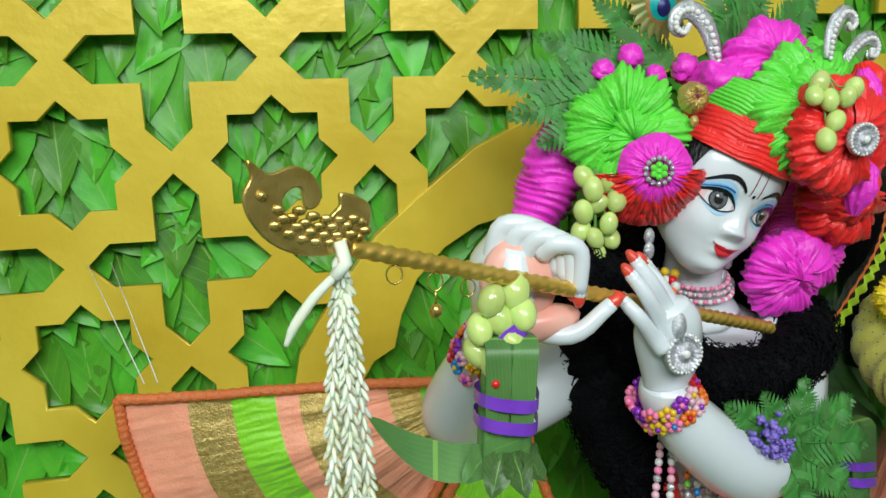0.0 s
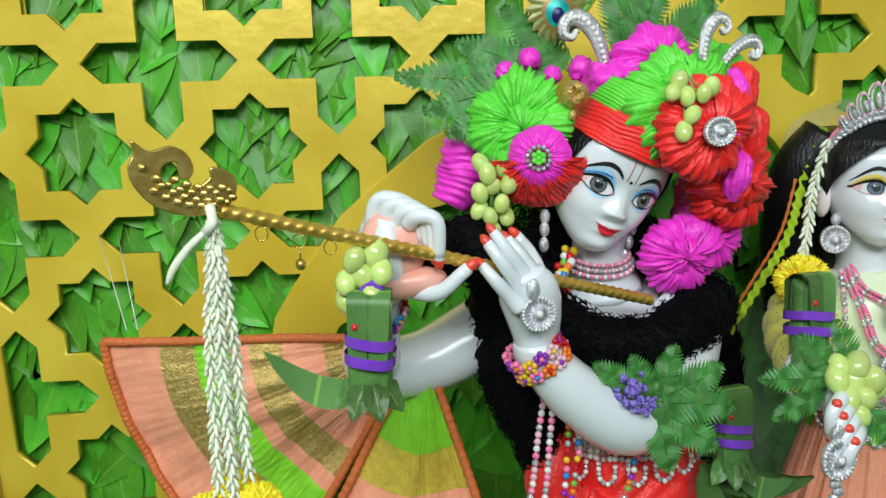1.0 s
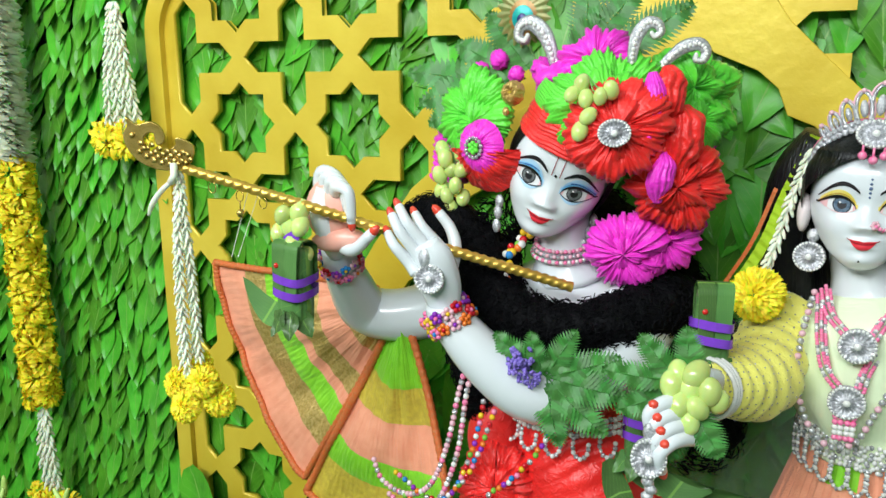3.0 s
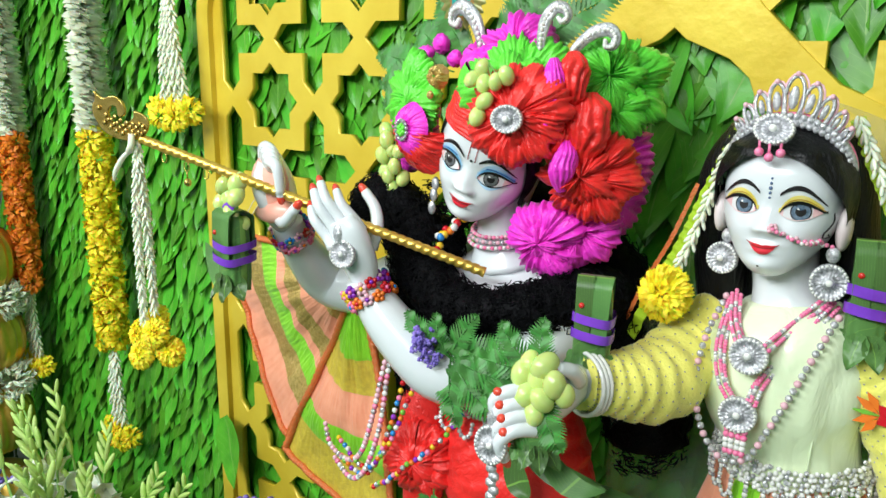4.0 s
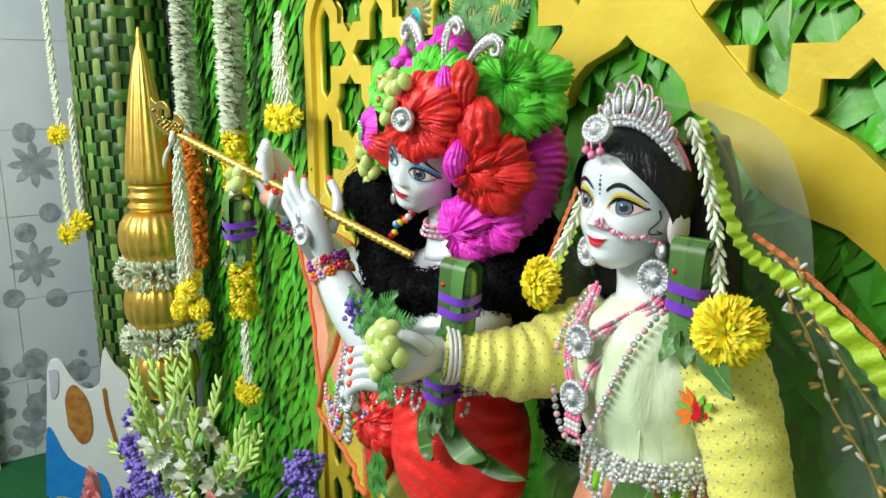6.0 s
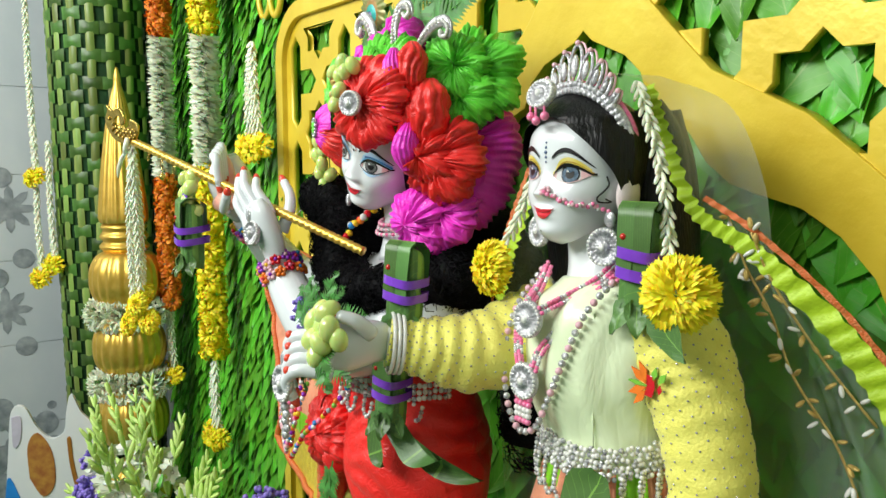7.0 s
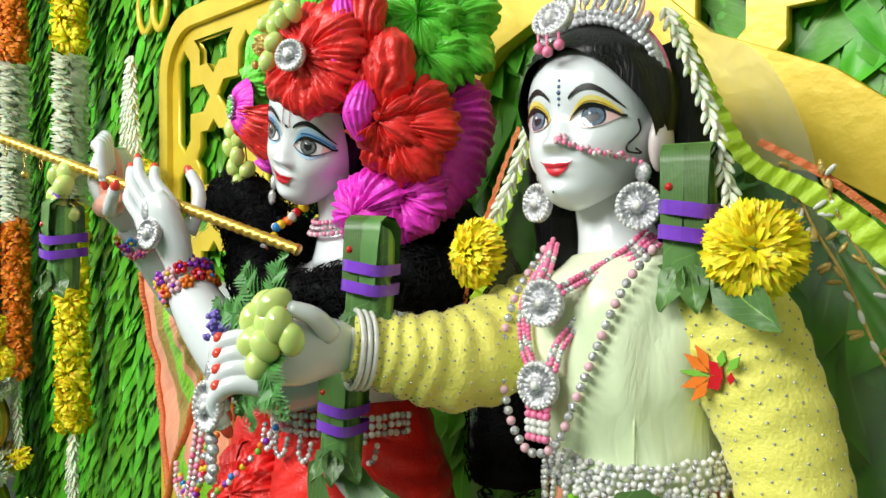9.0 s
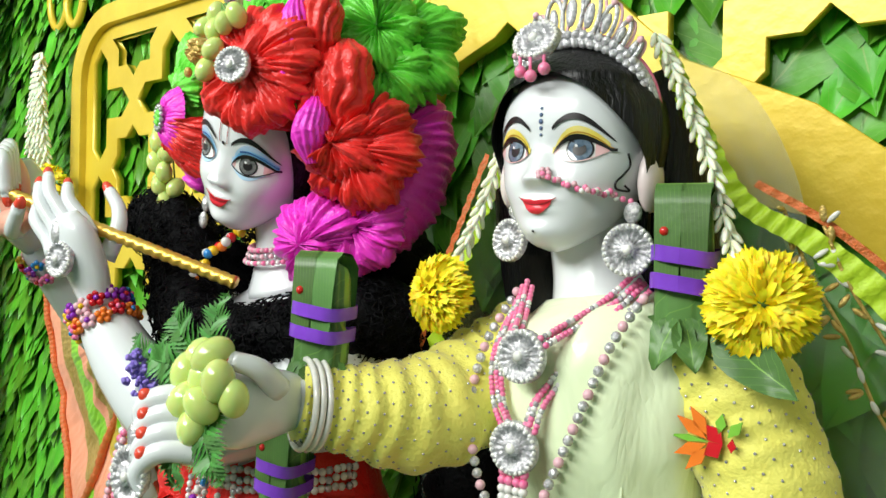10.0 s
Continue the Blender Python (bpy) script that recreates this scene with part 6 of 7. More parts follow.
for k in range(-4, 5):
    bm = bmesh.new()
    p = arc[16 + k * 2]
    h = 0.038 - 0.006 * abs(k)
    up = (p - (R_HEAD @ Vector((0, 0, 0.5 * HEAD)))).normalized()
    mm = aim((-0.1, -1, 0.1), up)
    tube(bm, [p + mm @ Vector((math.sin(a) * h * 0.22, -0.002, h * 0.5 - math.cos(a) * h * 0.5)) for a in [2 * math.pi * q / 16 for q in range(17)]], 0.0017, 6, False)
    blob(bm, p + mm @ Vector((0, -0.003, h * 0.5)), (h * 0.12, 0.003, h * 0.28), mm, 8, 6)
    petal = part("petal", bm, SILVER, crown)
    bm = bmesh.new()
    blob(bm, p + mm @ Vector((0, -0.003, h * 1.05)), (0.0026,) * 3, None, 8, 6)
    tube(bm, [p + mm @ Vector((math.sin(a) * h * 0.3, 0.001, h * 0.52 - math.cos(a) * h * 0.56)) for a in [2 * math.pi * q / 16 for q in range(17)]], 0.0012, 5, False)
    part("pink_rim", bm, COLORS["pale"], petal, "pink edging of the crest")
tk = medallion("forehead_pendant", (0.867, 0.716, 0.976), (-0.05, -0.9, 0.3), (0.05, 0, 1), 0.0175, None, 0.78, "crystal forehead pendant with three pink beads", "jewel")
for dx in (-0.009, 0, 0.009):
    bm = bmesh.new()
    c = Vector((0.866 + dx, 0.709 + abs(dx) * 0.2, 0.957 - 0.004 * (dx == 0)))
    tube(bm, [c, c + Vector((0, -0.001, 0.012))], 0.0012, 6)
    blob(bm, c, (0.0042,) * 3, None, 10, 6)
    part("bead", bm, PINK_BEAD, tk)
earL = medallion("earring", (0.822, 0.758, 0.847), (-0.2, -0.97, 0.05), (0, 0, 1), 0.016, None, 1.0, "round crystal earring beside the neck", "earring")
earR = medallion("earring", (0.92, 0.745, 0.842), (0.25, -0.96, 0.05), (0, 0, 1), 0.0165, None, 1.05, "round crystal earring with a small upper stud", "earring")
for root, c in ((earL, (0.824, 0.76, 0.869)), (earR, (0.92, 0.75, 0.866))):
    bm = bmesh.new()
    blob(bm, c, (0.0065, 0.004, 0.0075), None, 10, 6)
    part("stud", bm, SILVER, root)
beads("nose_chain", rp(-0.03, 0.33), [([rp(-0.009, 0.36, 0.005), rp(-0.016, 0.335, 0.006), rp(-0.024, 0.315, 0.006), rp(-0.032, 0.3, 0.007), rp(-0.039, 0.287, 0.009), rp(-0.045, 0.278, 0.012), rp(-0.052, 0.262, 0.008), (0.92, 0.75, 0.87)], 0.0021, ["pink", "pale", "pink", "pearl"], 1.2, 0.0016)], "pink bead chain from the nose to the ear", "nose chain")
bm = bmesh.new()
for k in range(6):
    a = 2 * math.pi * k / 6
    blob(bm, rp(-0.0095 + 0.003 * math.cos(a), 0.365 + 0.02 * math.sin(a), 0.003), (0.002,) * 3, None, 8, 5)
tagged(part("nose_flower", bm, COLORS["pale"]), "tiny pale pink flower stud on the nose", "nose stud")
bm = bmesh.new()
for sgn, x0, s0 in ((1, 0.05, 0.44),):
    pts = [rp(-0.059, 0.48, 0.0012), rp(-0.0592, 0.42, 0.0012), rp(-0.0565, 0.37, 0.0012), rp(-0.053, 0.33, 0.0012), rp(-0.0525, 0.295, 0.0012), rp(-0.0555, 0.29, 0.0012), rp(-0.0555, 0.315, 0.0012)]
    tube(bm, smooth_path([tuple(p) for p in pts], 6), 0.0008, 6)
tagged(part("painted_curl", bm, BLACK), "small black painted curl in front of the ear", "painted curl")
bm = bmesh.new()
for k, sz in enumerate((0.0011, 0.0014, 0.0018, 0.0014, 0.0011)):
    blob(bm, rp(0, 0.57 + 0.035 * k, 0.0004), (sz, sz * 0.6, sz), R_ROT, 8, 5)
tagged(part("forehead_mark", bm, mat("mark_paint", (0.1, 0.16, 0.3), rough=0.4)), "small blue-grey painted dots on the statue's forehead", "painted mark")
EAR_PAINT = mat("ear_paint", (0.8, 0.66, 0.66), (0.78, 0.72, 0.72), rough=0.3)
for sd in (-1, 1):
    bm = bmesh.new()
    blob(bm, R_HEAD @ Vector((0.057 * sd, 0.002, 0.044)), (0.007, 0.014, 0.021), R_ROT, 14, 10)
    tagged(part("ear_cover", bm, EAR_PAINT), "pale pink painted statue ear", "statue ear", "statue ears")

dress = thing("bodice", (0.9, 0.78, 0.7), "pale mint green satin bodice on the statue", "bodice")
bm = bmesh.new()
rings = limb(bm, [(0.882, 0.79, 0.808, 0.042), (0.885, 0.789, 0.785, 0.07), (0.886, 0.787, 0.75, 0.078), (0.889, 0.786, 0.705, 0.075), (0.897, 0.786, 0.665, 0.063), (0.9, 0.786, 0.635, 0.064)], 10, 64)
for i, ring in enumerate(rings):
    c = sum((w.co for w in ring), Vector()) / 64
    for k, w in enumerate(ring):
        d = w.co - c
        w.co = c + Vector((d.x * 1.03, d.y * 0.97, d.z)) * (1 + 0.034 * noise.noise(Vector((w.co.x * 28, w.co.y * 28, w.co.z * 9))) + 0.024 * math.sin(k * 64 / 64 * 0.9 + 6 * noise.noise(Vector((w.co.x * 10, 0, w.co.z * 8)))) * min(1, i / 20))
part("satin_body", bm, MINT, dress)
bm = bmesh.new()
tube(bm, [(0.925, 0.728, 0.785), (0.93, 0.727, 0.74), (0.927, 0.728, 0.69), (0.925, 0.733, 0.645)], 0.001, 6)
part("seam", bm, MINT, dress)


def sleeve(rows, seed, label, wrinkle):
    root = thing("sleeve", rows[0][:3], label, "sleeve", "yellow sleeves")
    bm = bmesh.new()
    rings = limb(bm, rows, 16, 30)
    n = len(rings)
    pts = []
    for i, ring in enumerate(rings):
        c = sum((w.co for w in ring), Vector()) / 30
        for k, w in enumerate(ring):
            f = math.sin(i * 0.9 + 2.2 * noise.noise(Vector((k * 0.25, i * 0.06, seed))))
            w.co = c + (w.co - c) * (1 + wrinkle * f + 0.05 * noise.noise(w.co * 25))
            if i % 2 == 0 and k % 2 == (i // 2) % 2:
                pts.append((w.co.copy(), (w.co - c).normalized()))
    part("cloth", bm, YELLOW_CLOTH, root)
    bm = bmesh.new()
    for p, d in pts:
        blob(bm, p + d * 0.0005, (0.001, 0.001, 0.0005), d.to_track_quat("Z", "Y").to_matrix(), 7, 4)
    part("sequin_set", bm, SILVER, root)["kind"] = "stuff"
    return root


sleeve([(0.822, 0.796, 0.773, 0.037), (0.797, 0.768, 0.743, 0.041), (0.783, 0.714, 0.722, 0.041), (0.763, 0.672, 0.726, 0.034), (0.746, 0.645, 0.732, 0.027), (0.738, 0.63, 0.735, 0.025)], 1, "gathered yellow sequinned sleeve on the outstretched arm", 0.045)
sleeve([(0.94, 0.785, 0.782, 0.036), (0.967, 0.785, 0.765, 0.041), (0.985, 0.785, 0.73, 0.041), (1.005, 0.782, 0.685, 0.038), (1.02, 0.775, 0.63, 0.036), (1.018, 0.745, 0.57, 0.03), (1.0, 0.7, 0.54, 0.028)], 2, "yellow sequinned sleeve with an embroidered flower", 0.018)
emb = thing("embroidery", (0.97, 0.743, 0.73), "red and orange embroidered flower with green leaves", "embroidery")
EM = Matrix.Translation((0.971, 0.7425, 0.73)) @ aim((-0.1, -1, 0.12), (0, 0, 1)).to_4x4() @ Matrix.Diagonal((1.35, 1, 1.35, 1))


def stitch(name, rows, material):
    bm = bmesh.new()
    for x0, z0, x1, z1, w in rows:
        d = Vector((x1 - x0, 0, z1 - z0))
        n = Vector((-d.z, 0, d.x)).normalized() * w
        ps = [Vector((x0, -0.001, z0)), Vector((x0, -0.001, z0)) + d * 0.5 + n, Vector((x1, -0.001, z1)), Vector((x0, -0.001, z0)) + d * 0.5 - n]
        lo = [bm.verts.new(EM @ p) for p in ps]
        hi = [bm.verts.new(EM @ (p + Vector((0, -0.001, 0)))) for p in ps]
        bm.faces.new(hi)
        for k in range(4):
            bm.faces.new((lo[k], lo[(k + 1) % 4], hi[(k + 1) % 4], hi[k]))
    part(name, bm, material, emb, smooth=False)


stitch("red_petal", [(-0.01, 0, -0.002, 0.007, 0.004), (-0.01, 0, -0.002, -0.006, 0.004), (-0.012, 0, -0.016, 0.0, 0.003)], COLORS["red"])
stitch("orange_petal", [(-0.004, 0.002, 0.006, 0.014, 0.003), (-0.003, 0.001, 0.012, 0.009, 0.003), (-0.003, -0.001, 0.012, -0.008, 0.003), (-0.004, -0.002, 0.006, -0.014, 0.003)], COLORS["orange"])
stitch("green_leaf", [(-0.004, 0, 0.016, 0.0, 0.0015), (0.014, 0, 0.02, 0.006, 0.002), (0.014, 0, 0.02, -0.005, 0.002), (-0.012, 0.003, -0.018, 0.011, 0.0025), (-0.008, 0.004, -0.009, 0.013, 0.0025), (0.012, 0.012, 0.024, 0.02, 0.002)], COLORS["green"])

bm = bmesh.new()


def skirt_fn(u, v):
    a = 2 * math.pi * u
    r = 0.06 + 0.145 * v + 0.012 * v * math.sin(24 * a) + 0.002 * math.sin(60 * a)
    return Vector((0.903 + math.cos(a) * r * 1.1, 0.785 + math.sin(a) * r * 0.9, 0.645 - v * 0.56))


sk = thing("skirt", (0.917, 0.785, 0.1), "peach and lime gathered skirt on the statue", "skirt")
sheet(bm, skirt_fn, 180, 30, lambda u, v: 1 if (v < 0.08 and int(u * 14) % 3 == 0) else 0)
part("skirt_cloth", bm, [ORANGE_CLOTH, LIME_CLOTH], sk)
belt_runs = []
for dz, r in ((0.004, 0.067), (-0.001, 0.0675), (-0.006, 0.068), (-0.011, 0.0685), (-0.016, 0.069), (-0.021, 0.0695)):
    belt_runs.append(([(0.902 + math.sin(a) * r * 1.08, 0.785 - math.cos(a) * r * 0.93, 0.655 + dz + 0.014 * math.sin(a) ** 2) for a in [radians(-110 + 220 * k / 24) for k in range(25)]], 0.0026, ["pearl", "silver", "pearl"], 1.9, 0.0015))
for k in range(13):
    a = radians(-78 + 13 * k)
    c = Vector((0.902 + math.sin(a) * 0.077, 0.785 - math.cos(a) * 0.068, 0.637 + 0.014 * math.sin(a) ** 2))
    t = Vector((math.cos(a), math.sin(a), 0))
    belt_runs.append(([c - t * 0.009, c - t * 0.009 - Vector((0, 0.002, 0.018)), c - Vector((0, 0.003, 0.03)), c + t * 0.009 - Vector((0, 0.002, 0.018)), c + t * 0.009], 0.0023, ["silver", "pearl"], 1.8, 0))
beads("waist_belt", (0.915, 0.7, 0.64), belt_runs, "crystal and pearl waist belt with hanging loops", "belt")
beads("waist_belt", (0.575, 0.68, 0.64), [([(0.573 + math.sin(a) * 0.086, 0.77 - math.cos(a) * 0.086, 0.648 + dz) for a in [radians(-90 + 180 * k / 16) for k in range(17)]], 0.0036, ["pearl", "silver", "pearl"], 1.8, 0.001) for dz in (0.0, -0.008, -0.016)] +
      [([Vector((0.575 + math.sin(radians(b)) * 0.09, 0.77 - math.cos(radians(b)) * 0.092, 0.63)) + Vector(o) for o in ((-0.009, 0, 0), (-0.008, -0.003, -0.015), (0, -0.004, -0.022), (0.008, -0.003, -0.015), (0.009, 0, 0))], 0.003, ["silver", "pearl"], 1.8, 0) for b in (-40, -20, 0, 20, 40, 60)], "crystal and pearl waist belt over red satin", "belt")

# long necklaces
P1, P2 = Vector((0.87, 0.702, 0.773)), Vector((0.866, 0.702, 0.714))
chain = []
for off in (-0.004, 0.0, 0.004):
    o = Vector((off, -0.001, -abs(off)))
    chain.append(([Vector((0.840, 0.753, 0.818)) + o, Vector((0.846, 0.735, 0.797)) + o, P1 + Vector((-0.008, 0, 0.012)) + o], 0.0022, ["pink", "pink", "pink", "pink", "pearl", "silver"], 1.5, 0))
    chain.append(([Vector((0.919, 0.757, 0.826)) + o, Vector((0.902, 0.744, 0.807)) + o, P1 + Vector((0.012, 0, 0.012)) + o], 0.0022, ["pink", "pink", "pink", "pink", "pearl", "silver"], 1.5, 0))
    chain.append(([Vector((0.837, 0.755, 0.812)) + o, Vector((0.839, 0.721, 0.775)) + o, Vector((0.846, 0.711, 0.745)) + o, P2 + Vector((-0.006, 0, 0.015)) + o], 0.0022, ["pink", "pink", "pink", "pink", "silver", "pearl", "silver"], 1.5, 0))
    chain.append(([Vector((0.925, 0.760, 0.820)) + o, Vector((0.906, 0.733, 0.790)) + o, Vector((0.882, 0.709, 0.752)) + o, P2 + Vector((0.01, 0, 0.015)) + o], 0.0022, ["pink", "pink", "pink", "pink", "silver", "pearl", "silver"], 1.5, 0))
for dx in (-0.008, -0.003, 0.003, 0.008):
    chain.append(([P2 + Vector((dx, -0.002, -0.016)), P2 + Vector((dx, -0.003, -0.026)), P2 + Vector((dx * 0.9, -0.003, -0.042))], 0.0032, ["pink", "pink", "pearl", "pearl"], 1.7, 0))
beads("layered_necklace", P1, chain, "layered pink and crystal bead necklace", "necklace", "bead necklaces")
medallion("necklace_medallion", P1, (0.0, -1, 0.1), (0, 0, 1), 0.0175, None, 1.0, "crystal medallion with pink edge on the necklace", "medallion")
medallion("necklace_medallion", P2, (0.0, -1, 0.05), (0, 0, 1), 0.0175, None, 1.0, "lower crystal medallion of the pink necklace", "medallion")
beads("long_necklace", (0.88, 0.69, 0.7), [([(0.830, 0.754, 0.810), (0.822, 0.729, 0.775), (0.819, 0.716, 0.735), (0.826, 0.711, 0.700), (0.839, 0.707, 0.675), (0.857, 0.704, 0.663), (0.878, 0.704, 0.672), (0.891, 0.706, 0.700), (0.907, 0.709, 0.740), (0.923, 0.719, 0.785), (0.934, 0.744, 0.815)], 0.0036, ["pale", "silver", "silver"], 2.2, 0)], "long strand of pink beads and silver drops", "necklace", "bead necklaces")
bm = bmesh.new()
for k, dz in enumerate((0, 0.006, 0.012)):
    tube(bm, [Vector((0.742, 0.638, 0.733)) + aim((-0.4, -0.9, 0.1), (0.05, 0.1, 0.9)) @ Vector((math.cos(a) * 0.03, dz * 0.8 - 0.006, math.sin(a) * 0.03)) for a in [2 * math.pi * q / 24 for q in range(25)]], 0.0023, 7, False)
tagged(part("bangle", bm, PEARL), "three pearl bangles over the yellow sleeve", "bangle")
hr = medallion("hand_ornament", (0.703, 0.533, 0.7), (0.1, -0.98, 0.05), (0.05, 0, 1), 0.016, None, 1.2, "crystal ornament hanging from the offering hand", "hand ornament")
bm = bmesh.new()
for k in range(5):
    blob(bm, (0.703 + 0.003 * (k % 2), 0.533, 0.676 - 0.007 * k), (0.006, 0.004, 0.005), None, 8, 5)
part("drop", bm, SILVER, hr)
bm = bmesh.new()
blob(bm, (0.703, 0.534, 0.723), (0.007, 0.004, 0.01), None, 8, 6)
part("stud", bm, SILVER, hr)
grapes((0.731, 0.563, 0.757), [(0, 0, 0), (0.017, -0.003, 0.002), (-0.016, -0.002, 0.004), (0.008, -0.008, -0.013), (-0.008, -0.008, -0.012), (0.004, 0.002, 0.015), (0.024, 0.003, -0.008), (-0.012, 0.004, 0.014), (0.002, -0.01, -0.026)], "bunch of pale green grapes in the offering hand", 1.15, 11)
fern([((0.730, 0.570, 0.745), (0.717, 0.550, 0.690), 0.02, (-0.2, -1, 0.2)), ((0.730, 0.570, 0.745), (0.762, 0.555, 0.700), 0.02, (0.1, -1, 0.2)), ((0.722, 0.575, 0.760), (0.682, 0.575, 0.800), 0.018, (0, -1, 0.2)), ((0.722, 0.575, 0.760), (0.647, 0.575, 0.760), 0.018, (0, -1, 0.2)), ((0.722, 0.585, 0.750), (0.662, 0.575, 0.720), 0.018, (0, -1, 0.2)), ((0.732, 0.575, 0.760), (0.722, 0.585, 0.810), 0.018, (0, -1, 0.2))], "fern fronds under the grapes in the offering hand")

# veil
veil = thing("veil", (0.92, 0.85, 0.95), "sheer pale green veil with a lime ruffled border", "veil")
VL = [(0.872, 0.79, 1.0), (0.818, 0.79, 0.97), (0.795, 0.785, 0.91), (0.775, 0.775, 0.85), (0.745, 0.78, 0.79), (0.71, 0.8, 0.71), (0.69, 0.82, 0.6), (0.68, 0.84, 0.45)]
VB = [(0.88, 0.86, 1.0), (0.84, 0.9, 0.97), (0.83, 0.91, 0.91), (0.825, 0.91, 0.84), (0.82, 0.91, 0.77), (0.81, 0.92, 0.68), (0.8, 0.92, 0.58), (0.8, 0.92, 0.45)]
VR = [(0.872, 0.79, 1.0), (0.918, 0.8, 0.985), (0.943, 0.8, 0.93), (0.975, 0.8, 0.875), (1.02, 0.815, 0.845), (1.085, 0.845, 0.78), (1.135, 0.87, 0.7), (1.17, 0.89, 0.6)]
VC = [(0.88, 0.86, 1.0), (0.945, 0.88, 0.97), (0.985, 0.88, 0.9), (1.0, 0.88, 0.83), (1.03, 0.88, 0.76), (1.07, 0.87, 0.68), (1.09, 0.85, 0.58), (1.08, 0.84, 0.45)]


def between(A, B, wave, seed):
    a, b = smooth_path(A, 6), smooth_path(B, 6)

    def fn(u, v):
        i = u * (len(a) - 1)
        k = min(int(i), len(a) - 2)
        t = i - k
        p = (a[k] * (1 - t) + a[k + 1] * t) * (1 - v) + (b[k] * (1 - t) + b[k + 1] * t) * v
        q = Vector(p)
        return q + Vector((0.3, -1, 0)) * wave * (math.sin(v * 17 + 4 * noise.noise(q * 9 + Vector((seed, 0, 0)))) + 0.5 * noise.noise(q * 30)) * math.sin(math.pi * v) * u
    return fn


for A, B, sd in ((VL, VB, 1), (VB, VC, 2), (VC, VR, 3)):
    bm = bmesh.new()
    sheet(bm, between(A, B, 0.008, sd), 50, 30)
    part("sheer_panel", bm, VEIL, veil)
for A, w, sd, mt, lab, off in ((VL[1:6], 0.008, 1, VEIL_LIME, "lime ruffled border", 0), (VR[1:], 0.0085, 2, VEIL_LIME, "lime ruffled border", 0), (VR[3:], 0.0035, 3, ORANGE_TRIM, "orange edging", -0.014), (VL[2:6], 0.003, 4, ORANGE_TRIM, "orange edging", 0.012)):
    bm = bmesh.new()
    s = smooth_path(A, 22)
    g = []
    for i, p in enumerate(s):
        p = Vector(p)
        d = (Vector(s[min(i + 1, len(s) - 1)]) - Vector(s[max(i - 1, 0)])).normalized()
        n = d.cross(Vector((0.3, -1, 0))).normalized()
        ww = w * (0.75 + 1.9 * max(0, i / len(s) - 0.4) * (off == 0 and sd == 2))
        g.append([bm.verts.new(p + n * (ww * (q - 1) + off) + Vector((0, -1, 0)) * (0.003 * math.sin(i * 1.5 + q + 4 * noise.noise(p * 30)) * (1 if off == 0 else 0.3) + 0.004)) for q in (0, 0.5, 1, 1.5, 2)])
    for a, b in zip(g, g[1:]):
        for q in range(4):
            bm.faces.new((a[q], b[q], b[q + 1], a[q + 1]))
    part("border", bm, mt, veil, lab)
vine = thing("veil_embroidery", (1.06, 0.83, 0.75), "gold thread sprig with small white petals on the veil", "embroidery")
bm, bm2 = bmesh.new(), bmesh.new()
rr = random.Random(6)
for A in ([(0.995, 0.815, 0.87), (1.01, 0.82, 0.83), (1.03, 0.83, 0.79), (1.05, 0.835, 0.74), (1.08, 0.85, 0.69), (1.1, 0.86, 0.64)], [(1.02, 0.81, 0.86), (1.035, 0.82, 0.82), (1.07, 0.84, 0.76), (1.11, 0.855, 0.71)]):
    s = smooth_path(A, 6)
    tube(bm, s, 0.0012, 5)
    for p in s[::2]:
        for k in range(2):
            d = Vector((rr.gauss(0, 1), -0.3, rr.gauss(0, 1))).normalized()
            blob(bm2 if rr.random() < 0.55 else bm, Vector(p) + d * 0.008, (0.0025, 0.002, 0.0055), d.to_track_quat("Z", "Y").to_matrix(), 7, 5)
part("gold_thread", bm, GOLD_LACE, vine)
part("petal_set", bm2, PEARL, vine)["kind"] = "stuff"

for pts, lab, sd in (([(0.815, 0.77, 0.955), (0.799, 0.768, 0.9), (0.79, 0.757, 0.86), (0.78, 0.745, 0.828)], "string of white jasmine buds ending in a marigold", 1), ([(0.922, 0.778, 0.985), (0.942, 0.775, 0.945), (0.962, 0.768, 0.9), (0.976, 0.76, 0.86), (0.985, 0.752, 0.838)], "string of white jasmine buds beside the black hair", 2)):
    bm = bmesh.new()
    bud_string(bm, pts, 0.0038, 0.008, sd)
    root = thing("jasmine_string", pts[0], lab, "jasmine string", "jasmine strings")
    part("bud_set", bm, WHITE_FLOWER, root)["kind"] = "stuff"
marigold("marigold", (0.775, 0.736, 0.806), 0.032, (-0.3, -0.95, 0.1), 21, YELLOW_FLOWER, "bright yellow marigold hanging at the shoulder")
marigold("marigold", (1.003, 0.742, 0.813), 0.035, (0.35, -0.95, 0.1), 22, YELLOW_FLOWER, "large bright yellow marigold at the shoulder")
leaf_parrot((0.953, 0.756, 0.829), (0.0, 0, 1), 0.094, 0.0185, "folded leaf bundle with purple ribbons on the shoulder", (0.2, -1, 0.05))
bm = bmesh.new()
leaf_into(bm, Matrix.Translation((1.0, 0.775, 0.805)) @ pose(0, 0, 0, -8, 80, -14) @ pose(0, 0, 0, 0, 0, 180), 0.13, 0.034, 0.01, 0.1)
leaf_into(bm, Matrix.Translation((0.98, 0.735, 0.795)) @ pose(0, 0, 0, -8, -60, 0), 0.06, 0.03, 0.01, 0.1)
tagged(part("long_leaf", bm, LEAF_DARK), "long narrow green leaf behind the marigold", "leaf")
bm = bmesh.new()
